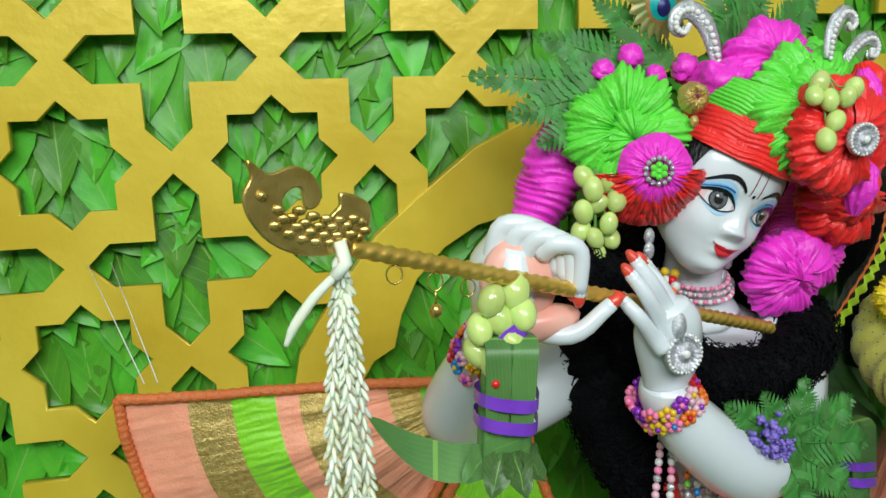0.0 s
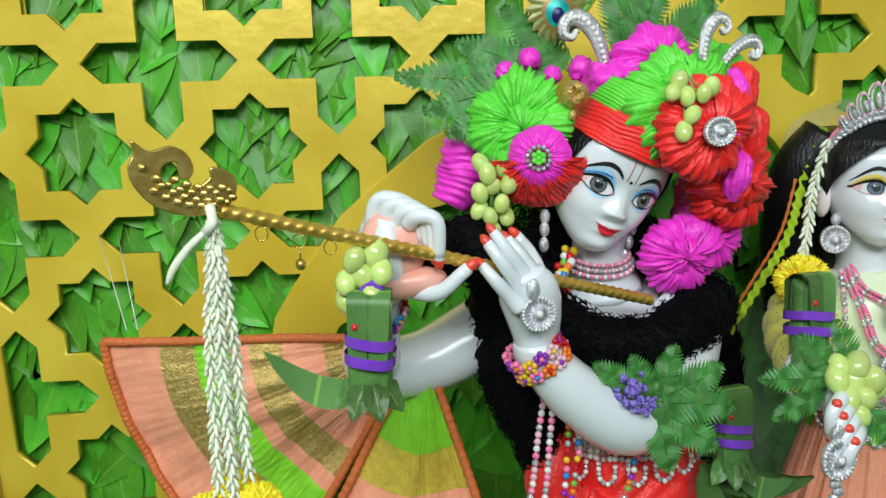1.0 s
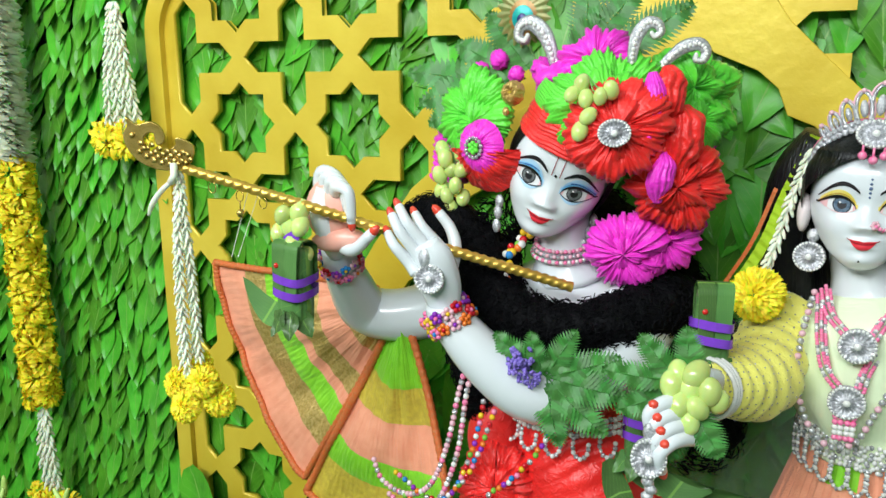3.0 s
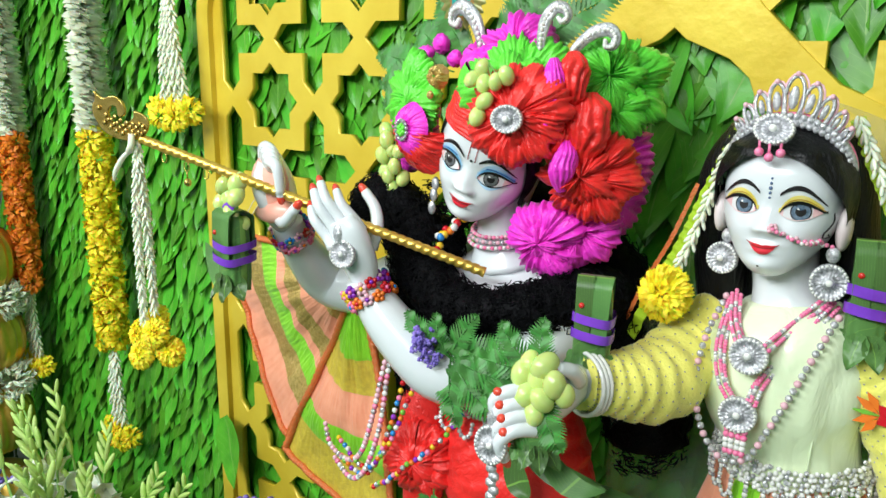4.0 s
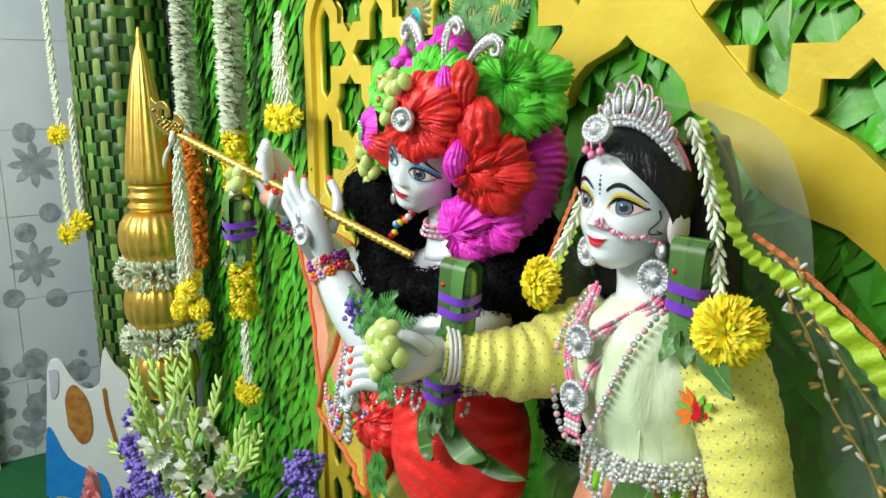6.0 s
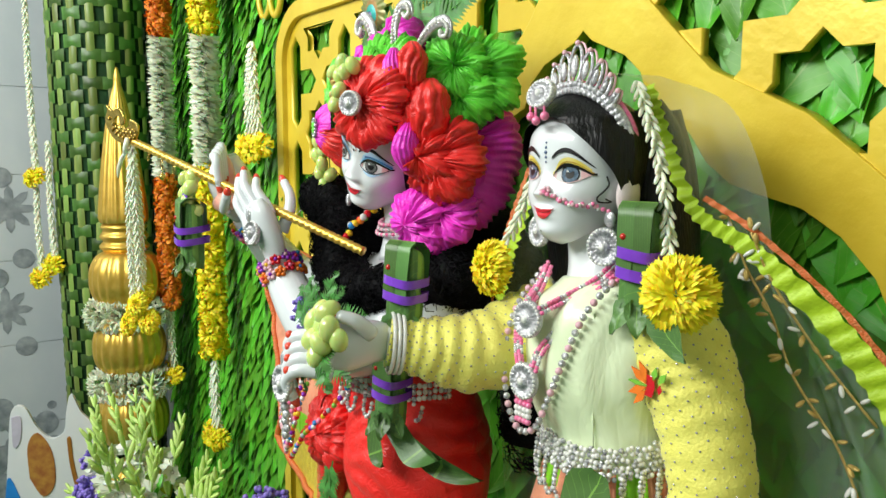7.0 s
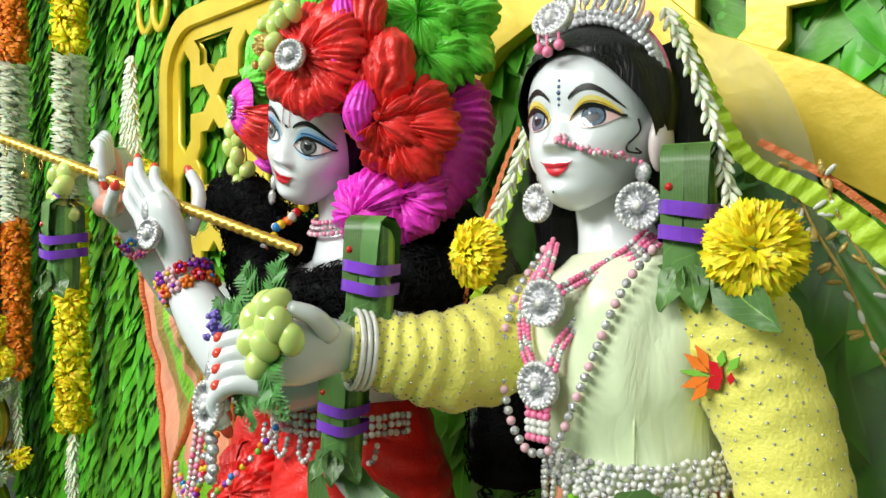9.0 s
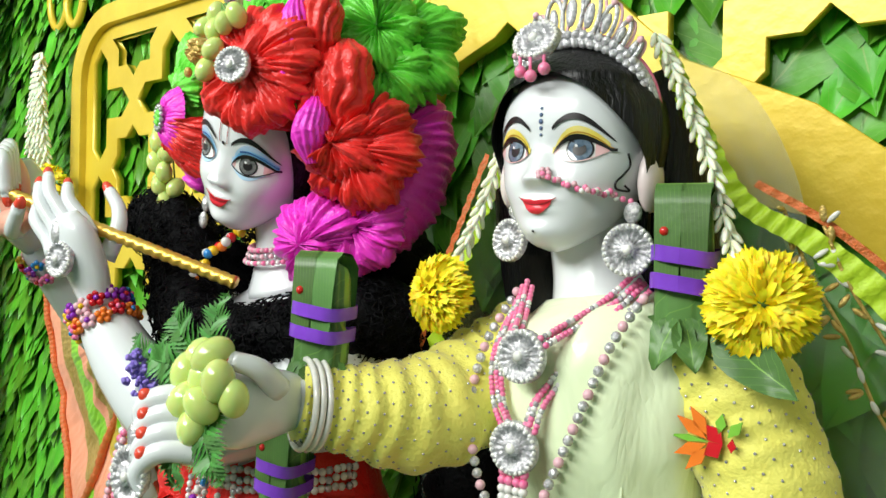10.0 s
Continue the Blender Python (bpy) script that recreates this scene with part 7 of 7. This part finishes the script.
for c, t, w in (((0.645, 0.684, 0.62), (0.75, 0.69, 0.6), 0.03), ((0.68, 0.684, 0.61), (0.79, 0.715, 0.585), 0.025), ((0.64, 0.672, 0.62), (0.67, 0.666, 0.57), 0.03)):
    d = Vector(t) - Vector(c)
    side = d.normalized().cross(Vector((0, -1, 0.2))).normalized() * w / 2
    sheet(bm, lambda u, v: Vector(c) + d * u + side * (2 * v - 1) * math.sin(math.pi * min(1, 0.1 + 0.9 * u)) ** 0.7 - Vector((0, 0.006 * abs(2 * v - 1), 0.012 * math.sin(math.pi * u))), 8, 4, None, True)
tagged(part("hip_leaf", bm, LEAF_DARK), "loose green leaves hanging across the red cloth", "leaf")
bm = bmesh.new()
leaf_into(bm, Matrix.Translation((0.96, 0.705, 0.655)) @ pose(0, 0, 0, -10, 20, 0), 0.07, 0.055, 0.01, 0.15)
tagged(part("waist_leaf", bm, LEAF_DARK), "round green leaf at the waist belt", "leaf")


# ---- side of the shrine ----
KAL = Vector((-0.988, 0.775, 0.0))
finial = thing("kalash_finial", (KAL.x, KAL.y, FLOOR), "tall golden finial of fluted bulbs under a tapering spire", "finial")


def bulb(z, r, h):
    prof = [(r * 0.55, z - h * 0.5, 0.2), (r * 0.8, z - h * 0.42, 0.7), (r * 0.97, z - h * 0.22, 1), (r, z, 1), (r * 0.95, z + h * 0.22, 1), (r * 0.76, z + h * 0.42, 0.7), (r * 0.5, z + h * 0.5, 0.1)]
    s = smooth_path(prof, 4)
    bm = bmesh.new()
    lathe(bm, [tuple(p) for p in s], (KAL.x, KAL.y, 0), 96, 22, 0.07)
    part("bulb", bm, GOLD, finial)


for z in (0.55, 0.345, 0.125, -0.1, -0.28):
    bulb(z, 0.104, 0.165)
bm = bmesh.new()
lathe(bm, [tuple(p) for p in smooth_path([(0.058, 0.63, 0), (0.07, 0.645, 0), (0.06, 0.66, 0), (0.068, 0.675, 0), (0.059, 0.69, 0), (0.065, 0.703, 0), (0.055, 0.715, 0)], 5)], (KAL.x, KAL.y, 0), 40)
part("collar", bm, GOLD, finial)
bm = bmesh.new()
lathe(bm, [tuple(p) for p in smooth_path([(0.066, 0.715, 0.6), (0.07, 0.74, 1), (0.06, 0.84, 1), (0.042, 0.97, 1), (0.022, 1.07, 0.8), (0.011, 1.11, 0), (0.009, 1.135, 0), (0.003, 1.16, 0)], 5)], (KAL.x, KAL.y, 0), 84, 18, 0.09)
part("spire", bm, GOLD, finial)


def flower_ring(c, r, thick, label, seed):
    bm = bmesh.new()
    rr = random.Random(seed)
    for i in range(900):
        a, b = rr.uniform(0, 2 * math.pi), rr.uniform(0, 2 * math.pi)
        o = Vector((math.cos(a) * (r + thick * math.cos(b)), math.sin(a) * (r + thick * math.cos(b)), thick * math.sin(b) * 1.2))
        d = (Vector((math.cos(a) * math.cos(b), math.sin(a) * math.cos(b), math.sin(b))) + Vector((rr.gauss(0, 0.4), rr.gauss(0, 0.4), rr.gauss(0, 0.4)))).normalized()
        s = d.orthogonal().normalized() * 0.006
        t = d.cross(s)
        p = Vector(c) + o
        bm.faces.new([bm.verts.new(q) for q in (p - d * 0.012, p + s, p + d * 0.014, p - s)])
        bm.faces.new([bm.verts.new(q) for q in (p - d * 0.012, p + t, p + d * 0.012, p - t)])
    return tagged(part("flower_ring", bm, WHITE_FLOWER), label, "flower ring", "white flower rings")


flower_ring((KAL.x, KAL.y, 0.447), 0.085, 0.032, "ring of white tuberose petals round the golden finial", 1)
flower_ring((KAL.x, KAL.y, 0.235), 0.085, 0.032, "ring of white tuberose petals round the golden finial", 2)


def white_run(bm, x, y, z0, z1, r, seed):
    """A thick stack of tuberose florets."""
    rr = random.Random(seed)
    z = z0
    while z > z1:
        a0 = rr.uniform(0, 6)
        for k in range(17):
            a = a0 + 2 * math.pi * k / 17 + rr.uniform(-0.15, 0.15)
            d = Vector((math.cos(a), math.sin(a), rr.uniform(-0.4, 0.3))).normalized()
            s = Vector((-math.sin(a), math.cos(a), 0)) * r * 0.2
            up = d.cross(s).normalized() * r * 0.12
            p = Vector((x, y, z))
            L = r * rr.uniform(0.8, 1.1)
            bm.faces.new([bm.verts.new(q) for q in (p + d * L * 0.2 - s * 0.3, p + d * L * 0.7 - s + up, p + d * L, p + d * L * 0.7 + s - up, p + d * L * 0.2 + s * 0.3)])
        z -= 0.0065


def marigold_run(bm, x, y, z0, z1, r, seed):
    rr = random.Random(seed)
    z = z0 - r * 0.6
    while z > z1:
        for k in range(3):
            a = rr.uniform(0, 0.5) + 2.094 * k + z * 30
            petal_ball(bm, (x + math.cos(a) * r * 0.35, y + math.sin(a) * r * 0.35, z + rr.uniform(-0.006, 0.006)), r * 0.72, 80, (math.cos(a), math.sin(a), 0.1), int(z * 997) + k, 0.3)
        z -= r * 0.85


def garland(x, y, top_mat, mid_mat, zs, r, label, seed):
    """A hanging garland: coloured, white and coloured lengths, then bare jasmine strings and a marigold end."""
    root = thing("flower_garland", (x, y, zs[0]), label, "garland", "hanging garlands")
    for name, a, b in (("upper_marigold_run", zs[0], zs[1]), ("white_floret_run", zs[1], zs[2]), ("lower_marigold_run", zs[2], zs[3])):
        bm = bmesh.new()
        if name == "white_floret_run":
            white_run(bm, x, y, a, b, r * 0.95, seed)
            part(name, bm, WHITE_FLOWER, root)["kind"] = "stuff"
        else:
            marigold_run(bm, x, y, a, b, r, seed)
            part(name, bm, mid_mat, root)["kind"] = "stuff"
    for k in range(3):
        bm = bmesh.new()
        dx = (k - 1) * 0.014
        bud_string(bm, [(x + dx * 0.3, y, zs[3]), (x + dx, y - 0.004, (zs[3] + zs[4]) / 2), (x + dx * 1.2, y, zs[4])], 0.0055, 0.011, seed + k)
        part("bud_string", bm, WHITE_FLOWER, root)
    bm = bmesh.new()
    for k in range(5):
        petal_ball(bm, (x + (k - 2) * 0.022, y - 0.012 * (k % 2), zs[4] - 0.02 - 0.012 * (k % 2)), 0.026, 80, (0.3, -0.9, 0.1), seed * 7 + k, 0.3)
    part("marigold_end", bm, YELLOW_FLOWER, root)
    return root


garland(-0.935, 0.885, ORANGE_FLOWER, ORANGE_FLOWER, (1.75, 1.24, 0.855, 0.47, 0.28), 0.041, "hanging garland of orange marigolds and white tuberose", 3)
garland(-0.553, 0.885, YELLOW_FLOWER, YELLOW_FLOWER, (1.75, 1.2, 0.885, 0.375, 0.2), 0.044, "hanging garland of yellow marigolds and white tuberose", 5)


def hanging_strings(x, y, z0, z1, n, spread, label, seed, tail=None):
    root = thing("jasmine_hanging", (x, y, z0), label, "hanging flowers", "jasmine hangings")
    runs = [(z0, z1)] + ([(z1 - 0.03, tail)] if tail else [])
    for a, b in runs:
        for k in range(n):
            bm = bmesh.new()
            t = (k - (n - 1) / 2) / max(1, n - 1) * 2
            bud_string(bm, [(x + t * spread * 0.15, y, a), (x + t * spread * 0.6, y - 0.004, (a + b) / 2), (x + t * spread, y, b)], 0.005, 0.0105, seed + k)
            part("bud_string", bm, WHITE_FLOWER, root)
        bm = bmesh.new()
        for k in range(5):
            petal_ball(bm, (x + (k - 2) * 0.024, y - 0.014 * (k % 2), b - 0.018 - 0.012 * (k % 2)), 0.028, 85, (0.35, -0.9, 0.0), seed * 5 + k, 0.3)
        part("marigold_end", bm, YELLOW_FLOWER, root)
    return root


hanging_strings(-0.278, 0.9, 1.16, 0.955, 4, 0.035, "white jasmine strings ending in a yellow marigold bunch", 11)
hanging_strings(-1.35, 0.64, 0.95, 0.58, 3, 0.02, "short white jasmine strings with yellow marigolds", 21)
hanging_strings(-1.42, 0.61, 1.5, 0.86, 3, 0.025, "long white jasmine strings with two marigold bunches", 31, 0.53)

# looped gold ornament above the left strings
orn = thing("gold_loop_ornament", (-0.3, 0.955, 1.22), "gold-painted looped wooden ornament on the leaf wall", "ornament")
for k, (cx, cz, r) in enumerate(((-0.33, 1.27, 0.035), (-0.265, 1.26, 0.03))):
    bm = bmesh.new()
    tube(bm, [(cx + r * math.cos(a) * (1.0 + 0.2 * math.sin(a)), 0.955 - 0.002 * k, cz + r * 1.2 * math.sin(a)) for a in [2 * math.pi * q / 28 for q in range(29)]], 0.0085, 8, False, 0, 0.8)
    part("loop", bm, GOLD_PAINT, orn)

# woven palm pillar
PIL = Vector((-1.36, 0.81, 0.0))
PR = 0.152
pillar = thing("woven_pillar", (PIL.x, PIL.y, FLOOR), "round pillar wrapped in woven green palm leaf strips", "pillar", kind="structure")
bm = bmesh.new()
lathe(bm, [(PR - 0.006, FLOOR, 0), (PR - 0.006, 2.4, 0)], (PIL.x, PIL.y, 0), 40)
part("core", bm, BACK_GREEN, pillar)
NA = 34
cell_a, cell_z = 2 * math.pi / NA, 0.042


def strip_mesh(wa, hz, rise):
    bm = bmesh.new()
    def fn(u, v):
        a = (u - 0.5) * wa
        r = PR + rise * math.sin(math.pi * u) * math.sin(math.pi * v) ** 0.4
        return Vector((r * math.cos(a) - PR, r * math.sin(a), (v - 0.5) * hz))
    sheet(bm, fn, 5, 3)
    finish(bm)
    me = bpy.data.meshes.new("strip")
    bm.to_mesh(me)
    bm.free()
    return me


wide, tall = strip_mesh(cell_a * 2.05, cell_z * 0.94, 0.006), strip_mesh(cell_a * 0.9, cell_z * 2.05, 0.006)
wide.materials.append(PALM_A)
tall.materials.append(PALM_B)
rest = bmesh.new()
nstrip = 0
rr = random.Random(12)
for j in range(int((1.75 - FLOOR) / cell_z)):
    for i in range(NA):
        a = i * cell_a
        toward = math.cos(a - math.atan2(-0.35, 1.0))
        if toward < -0.1:
            continue
        vertical = (i + 2 * j) % 4 == 0
        horizontal = (i + 2 * j) % 4 == 2
        if not (vertical or horizontal):
            continue
        z = FLOOR + (j + 0.5) * cell_z
        me = tall if vertical else wide
        m = Matrix.Translation((PIL.x, PIL.y, z)) @ Matrix.Rotation(a + rr.uniform(-0.01, 0.01), 4, "Z") @ Matrix.Translation((PR + rr.uniform(0, 0.002), 0, 0)) @ Matrix.Rotation(rr.uniform(-0.05, 0.05), 4, "X")
        if nstrip < 300 and z > 0.15:
            ob = new("palm_strip", me)
            ob.parent = pillar
            ob.matrix_parent_inverse = Matrix.Translation(-Vector(pillar["base"]))
            ob.matrix_basis = m
            nstrip += 1
        else:
            n0 = len(rest.verts)
            vs = [rest.verts.new(m @ v.co) for v in me.vertices]
            for f in me.polygons:
                rest.faces.new([vs[q] for q in f.vertices]).material_index = 1 if vertical else 0
part("palm_strip_rest", rest, [PALM_A, PALM_B], pillar)["kind"] = "stuff"

# printed tiles on the west wall
WX = -1.65
bm = bmesh.new()
for k in range(0, 7):
    for z in (FLOOR + 0.3 * k for k in range(0, 10)):
        y = 0.9 - 0.45 * (k + 1)
        vs = box(bm, (WX - 0.002, y + 0.0015, z + 0.0015), (WX + 0.004, y + 0.4485, z + 0.2985))
wt = part("tile", bm, TILE, west, smooth=False)
wt["kind"] = "stuff"
bm = bmesh.new()
rr = random.Random(2)


def wall_disc(y, z, r, lift, petals=0):
    c = bm.verts.new((WX + 0.0045 + lift, y, z))
    n = 24 if not petals else petals * 4
    ring = []
    for k in range(n):
        a = 2 * math.pi * k / n
        q = r * (1 if not petals else 0.45 + 0.55 * abs(math.cos(a * petals / 2)) ** 1.5)
        ring.append(bm.verts.new((WX + 0.0045 + lift * 0.3, y + q * math.cos(a), z + q * math.sin(a))))
    for k in range(n):
        bm.faces.new((c, ring[k], ring[(k + 1) % n]))


for y, z in ((0.551, 0.72), (0.52, 0.365), (0.3, 0.55), (0.33, 0.95)):
    wall_disc(y, z, 0.085, 0.002, 8)
for y, z in ((0.53, 0.83), (0.585, 0.545), (0.5, 0.482), (0.576, 0.231), (0.44, 0.25), (0.4, 0.7)):
    wall_disc(y, z, 0.035, 0.003)
for k in range(46):
    wall_disc(rr.uniform(0.3, 0.66), rr.uniform(FLOOR + 0.03, 0.02), rr.uniform(0.014, 0.042), rr.uniform(0.001, 0.004))
part("tile_print", bm, TILE_GREY, west, "grey printed flowers and bubbles")["kind"] = "stuff"
slab("trim", (WX + 0.004, 0.2, FLOOR), (WX + 0.05, 0.33, 2.2), mat("cream_paint", (0.75, 0.68, 0.52), (0.7, 0.62, 0.47), rough=0.5), "cream painted door frame edge", "door frame")

# painted cow board, kept to plain colour fields
cow = thing("painted_board", (-1.12, 0.55, FLOOR), "flat painted cut-out board in white with blue and brown fields", "cut-out board")
CM = Matrix.Translation((-1.12, 0.545, FLOOR)) @ pose(0, 0, 0, 0, 0, 62)


def board_piece(name, pts, y, depth, material, label=""):
    me = flat_shape(name, [tuple(p) for p in smooth_path(pts + [pts[0]], 4)][:-1], [], y, depth, 0.001)
    me.transform(CM)
    mesh_part(name, me, material, cow, label)


WHITE_PAINT = mat("board_white", (0.75, 0.75, 0.76), (0.68, 0.7, 0.74), rough=0.4, scale=10)
board_piece("board", [(-0.13, 0.0), (0.1, 0.0), (0.13, 0.2), (0.15, 0.42), (0.135, 0.47), (0.11, 0.5), (0.085, 0.555), (0.07, 0.5), (0.06, 0.44), (0.02, 0.42), (-0.02, 0.46), (-0.05, 0.52), (-0.085, 0.51), (-0.1, 0.4), (-0.12, 0.2)], 0, 0.012, WHITE_PAINT)
board_piece("blue_field", [(-0.135, 0.07), (-0.09, 0.03), (0.0, 0.02), (0.06, 0.03), (0.05, 0.12), (0.0, 0.15), (-0.06, 0.2), (-0.1, 0.3), (-0.115, 0.26)], -0.003, 0.0025, mat("board_blue", (0.03, 0.25, 0.7), (0.02, 0.2, 0.6), rough=0.4))
board_piece("brown_field", [(-0.045, 0.3), (-0.01, 0.24), (0.025, 0.28), (0.022, 0.38), (-0.015, 0.44), (-0.045, 0.4)], -0.003, 0.0025, mat("board_brown", (0.3, 0.09, 0.03), (0.5, 0.25, 0.05), rough=0.4, scale=40))
board_piece("yellow_field", [(-0.13, 0.02), (-0.1, 0.06), (-0.02, 0.04), (0.08, 0.03), (0.1, 0.01), (0.0, 0.004), (-0.1, 0.004)], -0.0045, 0.0025, mat("board_yellow", (0.75, 0.5, 0.05), (0.15, 0.3, 0.03), rough=0.5, scale=80))
board_piece("rope_field", [(0.068, 0.42), (0.072, 0.34), (0.085, 0.26), (0.1, 0.18), (0.108, 0.18), (0.094, 0.27), (0.082, 0.35), (0.078, 0.42)], -0.003, 0.0025, mat("board_rope", (0.35, 0.14, 0.02), rough=0.4))
board_piece("grey_field", [(-0.085, 0.49), (-0.06, 0.49), (-0.065, 0.42), (-0.085, 0.4)], -0.003, 0.0025, mat("board_lilac", (0.55, 0.5, 0.62), rough=0.4))

# ---- flower basket ----
BK = Vector((-0.25, 0.62, FLOOR))
basket = thing("flower_basket", BK, "woven basket standing on the carpet under the flowers", "basket")
bm = bmesh.new()
lathe(bm, [(0.1, 0.0, 0), (0.13, 0.1, 0), (0.15, 0.25, 0), (0.16, 0.33, 0), (0.15, 0.335, 0), (0.13, 0.3, 0)], BK, 40)
part("wicker", bm, mat("wicker", (0.35, 0.2, 0.08), (0.22, 0.12, 0.04), rough=0.7, scale=60, bump=0.8, bscale=120, stretch=(1, 1, 3)), basket)
bm = bmesh.new()
tube(bm, [(BK.x + 0.158 * math.cos(a), BK.y + 0.158 * math.sin(a), BK.z + 0.335 + 0.004 * math.sin(20 * a)) for a in [2 * math.pi * k / 40 for k in range(41)]], 0.01, 8, False)
part("rim", bm, mat("wicker_rim", (0.4, 0.24, 0.1), rough=0.7), basket)
BUD = mat("gladiolus_bud", (0.42, 0.64, 0.12), (0.56, 0.72, 0.24), rough=0.5, scale=60, island=0.2)
STALK = mat("flower_stalk", (0.22, 0.42, 0.08), (0.3, 0.5, 0.12), rough=0.5, scale=40)
FLORET = mat("white_floret", (0.82, 0.83, 0.76), (0.74, 0.78, 0.64), rough=0.5, scale=60, sub=0.15)


def flower_stalk(base, tip, seed, group_label):
    root = thing("flower_stalk", base, group_label, "cut flower", "tuberose stalks")
    rr = random.Random(seed)
    base, tip = Vector(base), Vector(tip)
    mid = (base + tip) / 2 + Vector((rr.uniform(-0.02, 0.02), rr.uniform(-0.02, 0.02), 0.04))
    s = [Vector(p) for p in smooth_path([tuple(base), tuple(mid), tuple(tip)], 12)]
    bm = bmesh.new()
    tube(bm, s, [0.0042 - 0.0026 * i / len(s) for i in range(len(s))], 7)
    part("stalk", bm, STALK, root)
    bm, bm2 = bmesh.new(), bmesh.new()
    for i in range(6, len(s), 2):
        t = i / len(s)
        d = (s[min(i + 1, len(s) - 1)] - s[i - 1]).normalized()
        for sd in (-1, 1):
            o = (d.cross(Vector((0.3, -1, 0.2))).normalized() * sd + Vector((rr.gauss(0, 0.4), -0.4 + rr.gauss(0, 0.4), 0))).normalized()
            if t < 0.7 and rr.random() < 0.75:
                c = s[i] + o * 0.02
                for k in range(6):
                    a = 2 * math.pi * k / 6
                    n1 = o.orthogonal().normalized()
                    n2 = o.cross(n1)
                    e = (n1 * math.cos(a) + n2 * math.sin(a))
                    w = e.cross(o) * 0.010
                    bm2.faces.new([bm2.verts.new(q) for q in (c - o * 0.012, c + e * 0.011 + w + o * 0.008, c + e * 0.021 + o * 0.016, c + e * 0.011 - w + o * 0.008)])
                tube(bm2, [s[i], c - o * 0.004], [0.002, 0.005], 6)
            else:
                v = (d * 0.85 + o * 0.45).normalized()
                L = 0.034 * (1.25 - t * 0.75)
                blob(bm, s[i] + v * L, (L * 0.24, L * 0.24, L), v.to_track_quat("Z", "Y").to_matrix(), 8, 6)
    part("bud_set", bm, BUD, root)["kind"] = "stuff"
    if len(bm2.faces):
        part("floret_set", bm2, FLORET, root)["kind"] = "stuff"
    else:
        bm2.free()
    return root


rr = random.Random(17)
for k in range(22):
    t = k / 21
    x = -0.6 + 0.68 * t + rr.uniform(-0.05, 0.05)
    y = rr.uniform(0.5, 0.74)
    z = 0.2 + 0.12 * math.sin(math.pi * t) + rr.uniform(-0.12, 0.1)
    flower_stalk((BK.x + (x - BK.x) * 0.25, BK.y + (y - BK.y) * 0.25, -0.06), (x, y, z), k, "white tuberose stalk with green buds in the basket")
for k, (c, r) in enumerate((((-0.42, 0.55, 0.16), 0.04), ((-0.33, 0.55, 0.13), 0.045), ((-0.5, 0.58, 0.2), 0.035), ((-0.25, 0.56, 0.15), 0.04), ((-0.38, 0.52, 0.04), 0.045), ((0.055, 0.77, 0.25), 0.045), ((0.09, 0.76, 0.2), 0.04), ((-0.14, 0.56, 0.12), 0.04))):
    violet_cluster(c, r, 60, "violet statice cluster among the basket flowers", 30 + k, (BK.x + (c[0] - BK.x) * 0.3, BK.y + (c[1] - BK.y) * 0.3, -0.05))
ROSE = mat("pink_rose", (0.85, 0.3, 0.3), (0.8, 0.42, 0.4), rough=0.5, scale=60, sub=0.2)


def rose(c, r, seed):
    root = thing("pink_rose", c, "pink rose bloom tucked low into the basket", "rose", "pink roses")
    for k in range(11):
        bm = bmesh.new()
        a0 = k * 2.4 + seed
        q = 0.25 + 0.75 * k / 10
        def fn(u, v):
            a = a0 + (u - 0.5) * (2.6 - 1.0 * q)
            rad = r * q * (0.55 + 0.45 * v ** 0.7) * (1 + 0.12 * v * v * q)
            d = Vector((math.cos(a), 0, math.sin(a)))
            return Vector(c) + d * rad + Vector((0.1, -1, 0.3)).normalized() * r * (0.75 * v * (1.15 - 0.75 * q) + 0.1 * math.sin(9 * u + k) * v * 0.3)
        sheet(bm, fn, 8, 5)
        part("petal", bm, ROSE, root)
    return root


for k, (c, r) in enumerate((((-0.46, 0.47, 0.07), 0.048), ((-0.4, 0.45, 0.03), 0.048), ((-0.5, 0.46, 0.0), 0.048), ((-0.35, 0.46, 0.06), 0.042), ((0.04, 0.6, 0.2), 0.045), ((-0.44, 0.44, -0.05), 0.048))):
    rose(c, r, k)
bm = bmesh.new()
rr = random.Random(9)
for k in range(46):
    a, q = rr.uniform(0, 6.28), rr.uniform(0.2, 1)
    leaf_into(bm, Matrix.Translation((BK.x + math.cos(a) * 0.16 * q, BK.y + math.sin(a) * 0.1 * q, rr.uniform(0.0, 0.14))) @ pose(0, 0, 0, rr.uniform(120, 200), rr.uniform(-50, 50), rr.uniform(-60, 60)), rr.uniform(0.07, 0.12), rr.uniform(0.025, 0.045), 0.01, 0.2)
tagged(part("bouquet_foliage", bm, LEAF_I, keep=True), "dark green filler leaves among the basket flowers", "foliage", kind="stuff")
bm = bmesh.new()
leaf_into(bm, Matrix.Translation((-0.22, 0.93, 0.3)) @ pose(0, 0, 0, -10, -35, 0), 0.15, 0.085, 0.02, 0.15)
tagged(part("broad_leaf", bm, LEAF_I, keep=True), "broad glossy leaf at the foot of the lattice", "leaf")
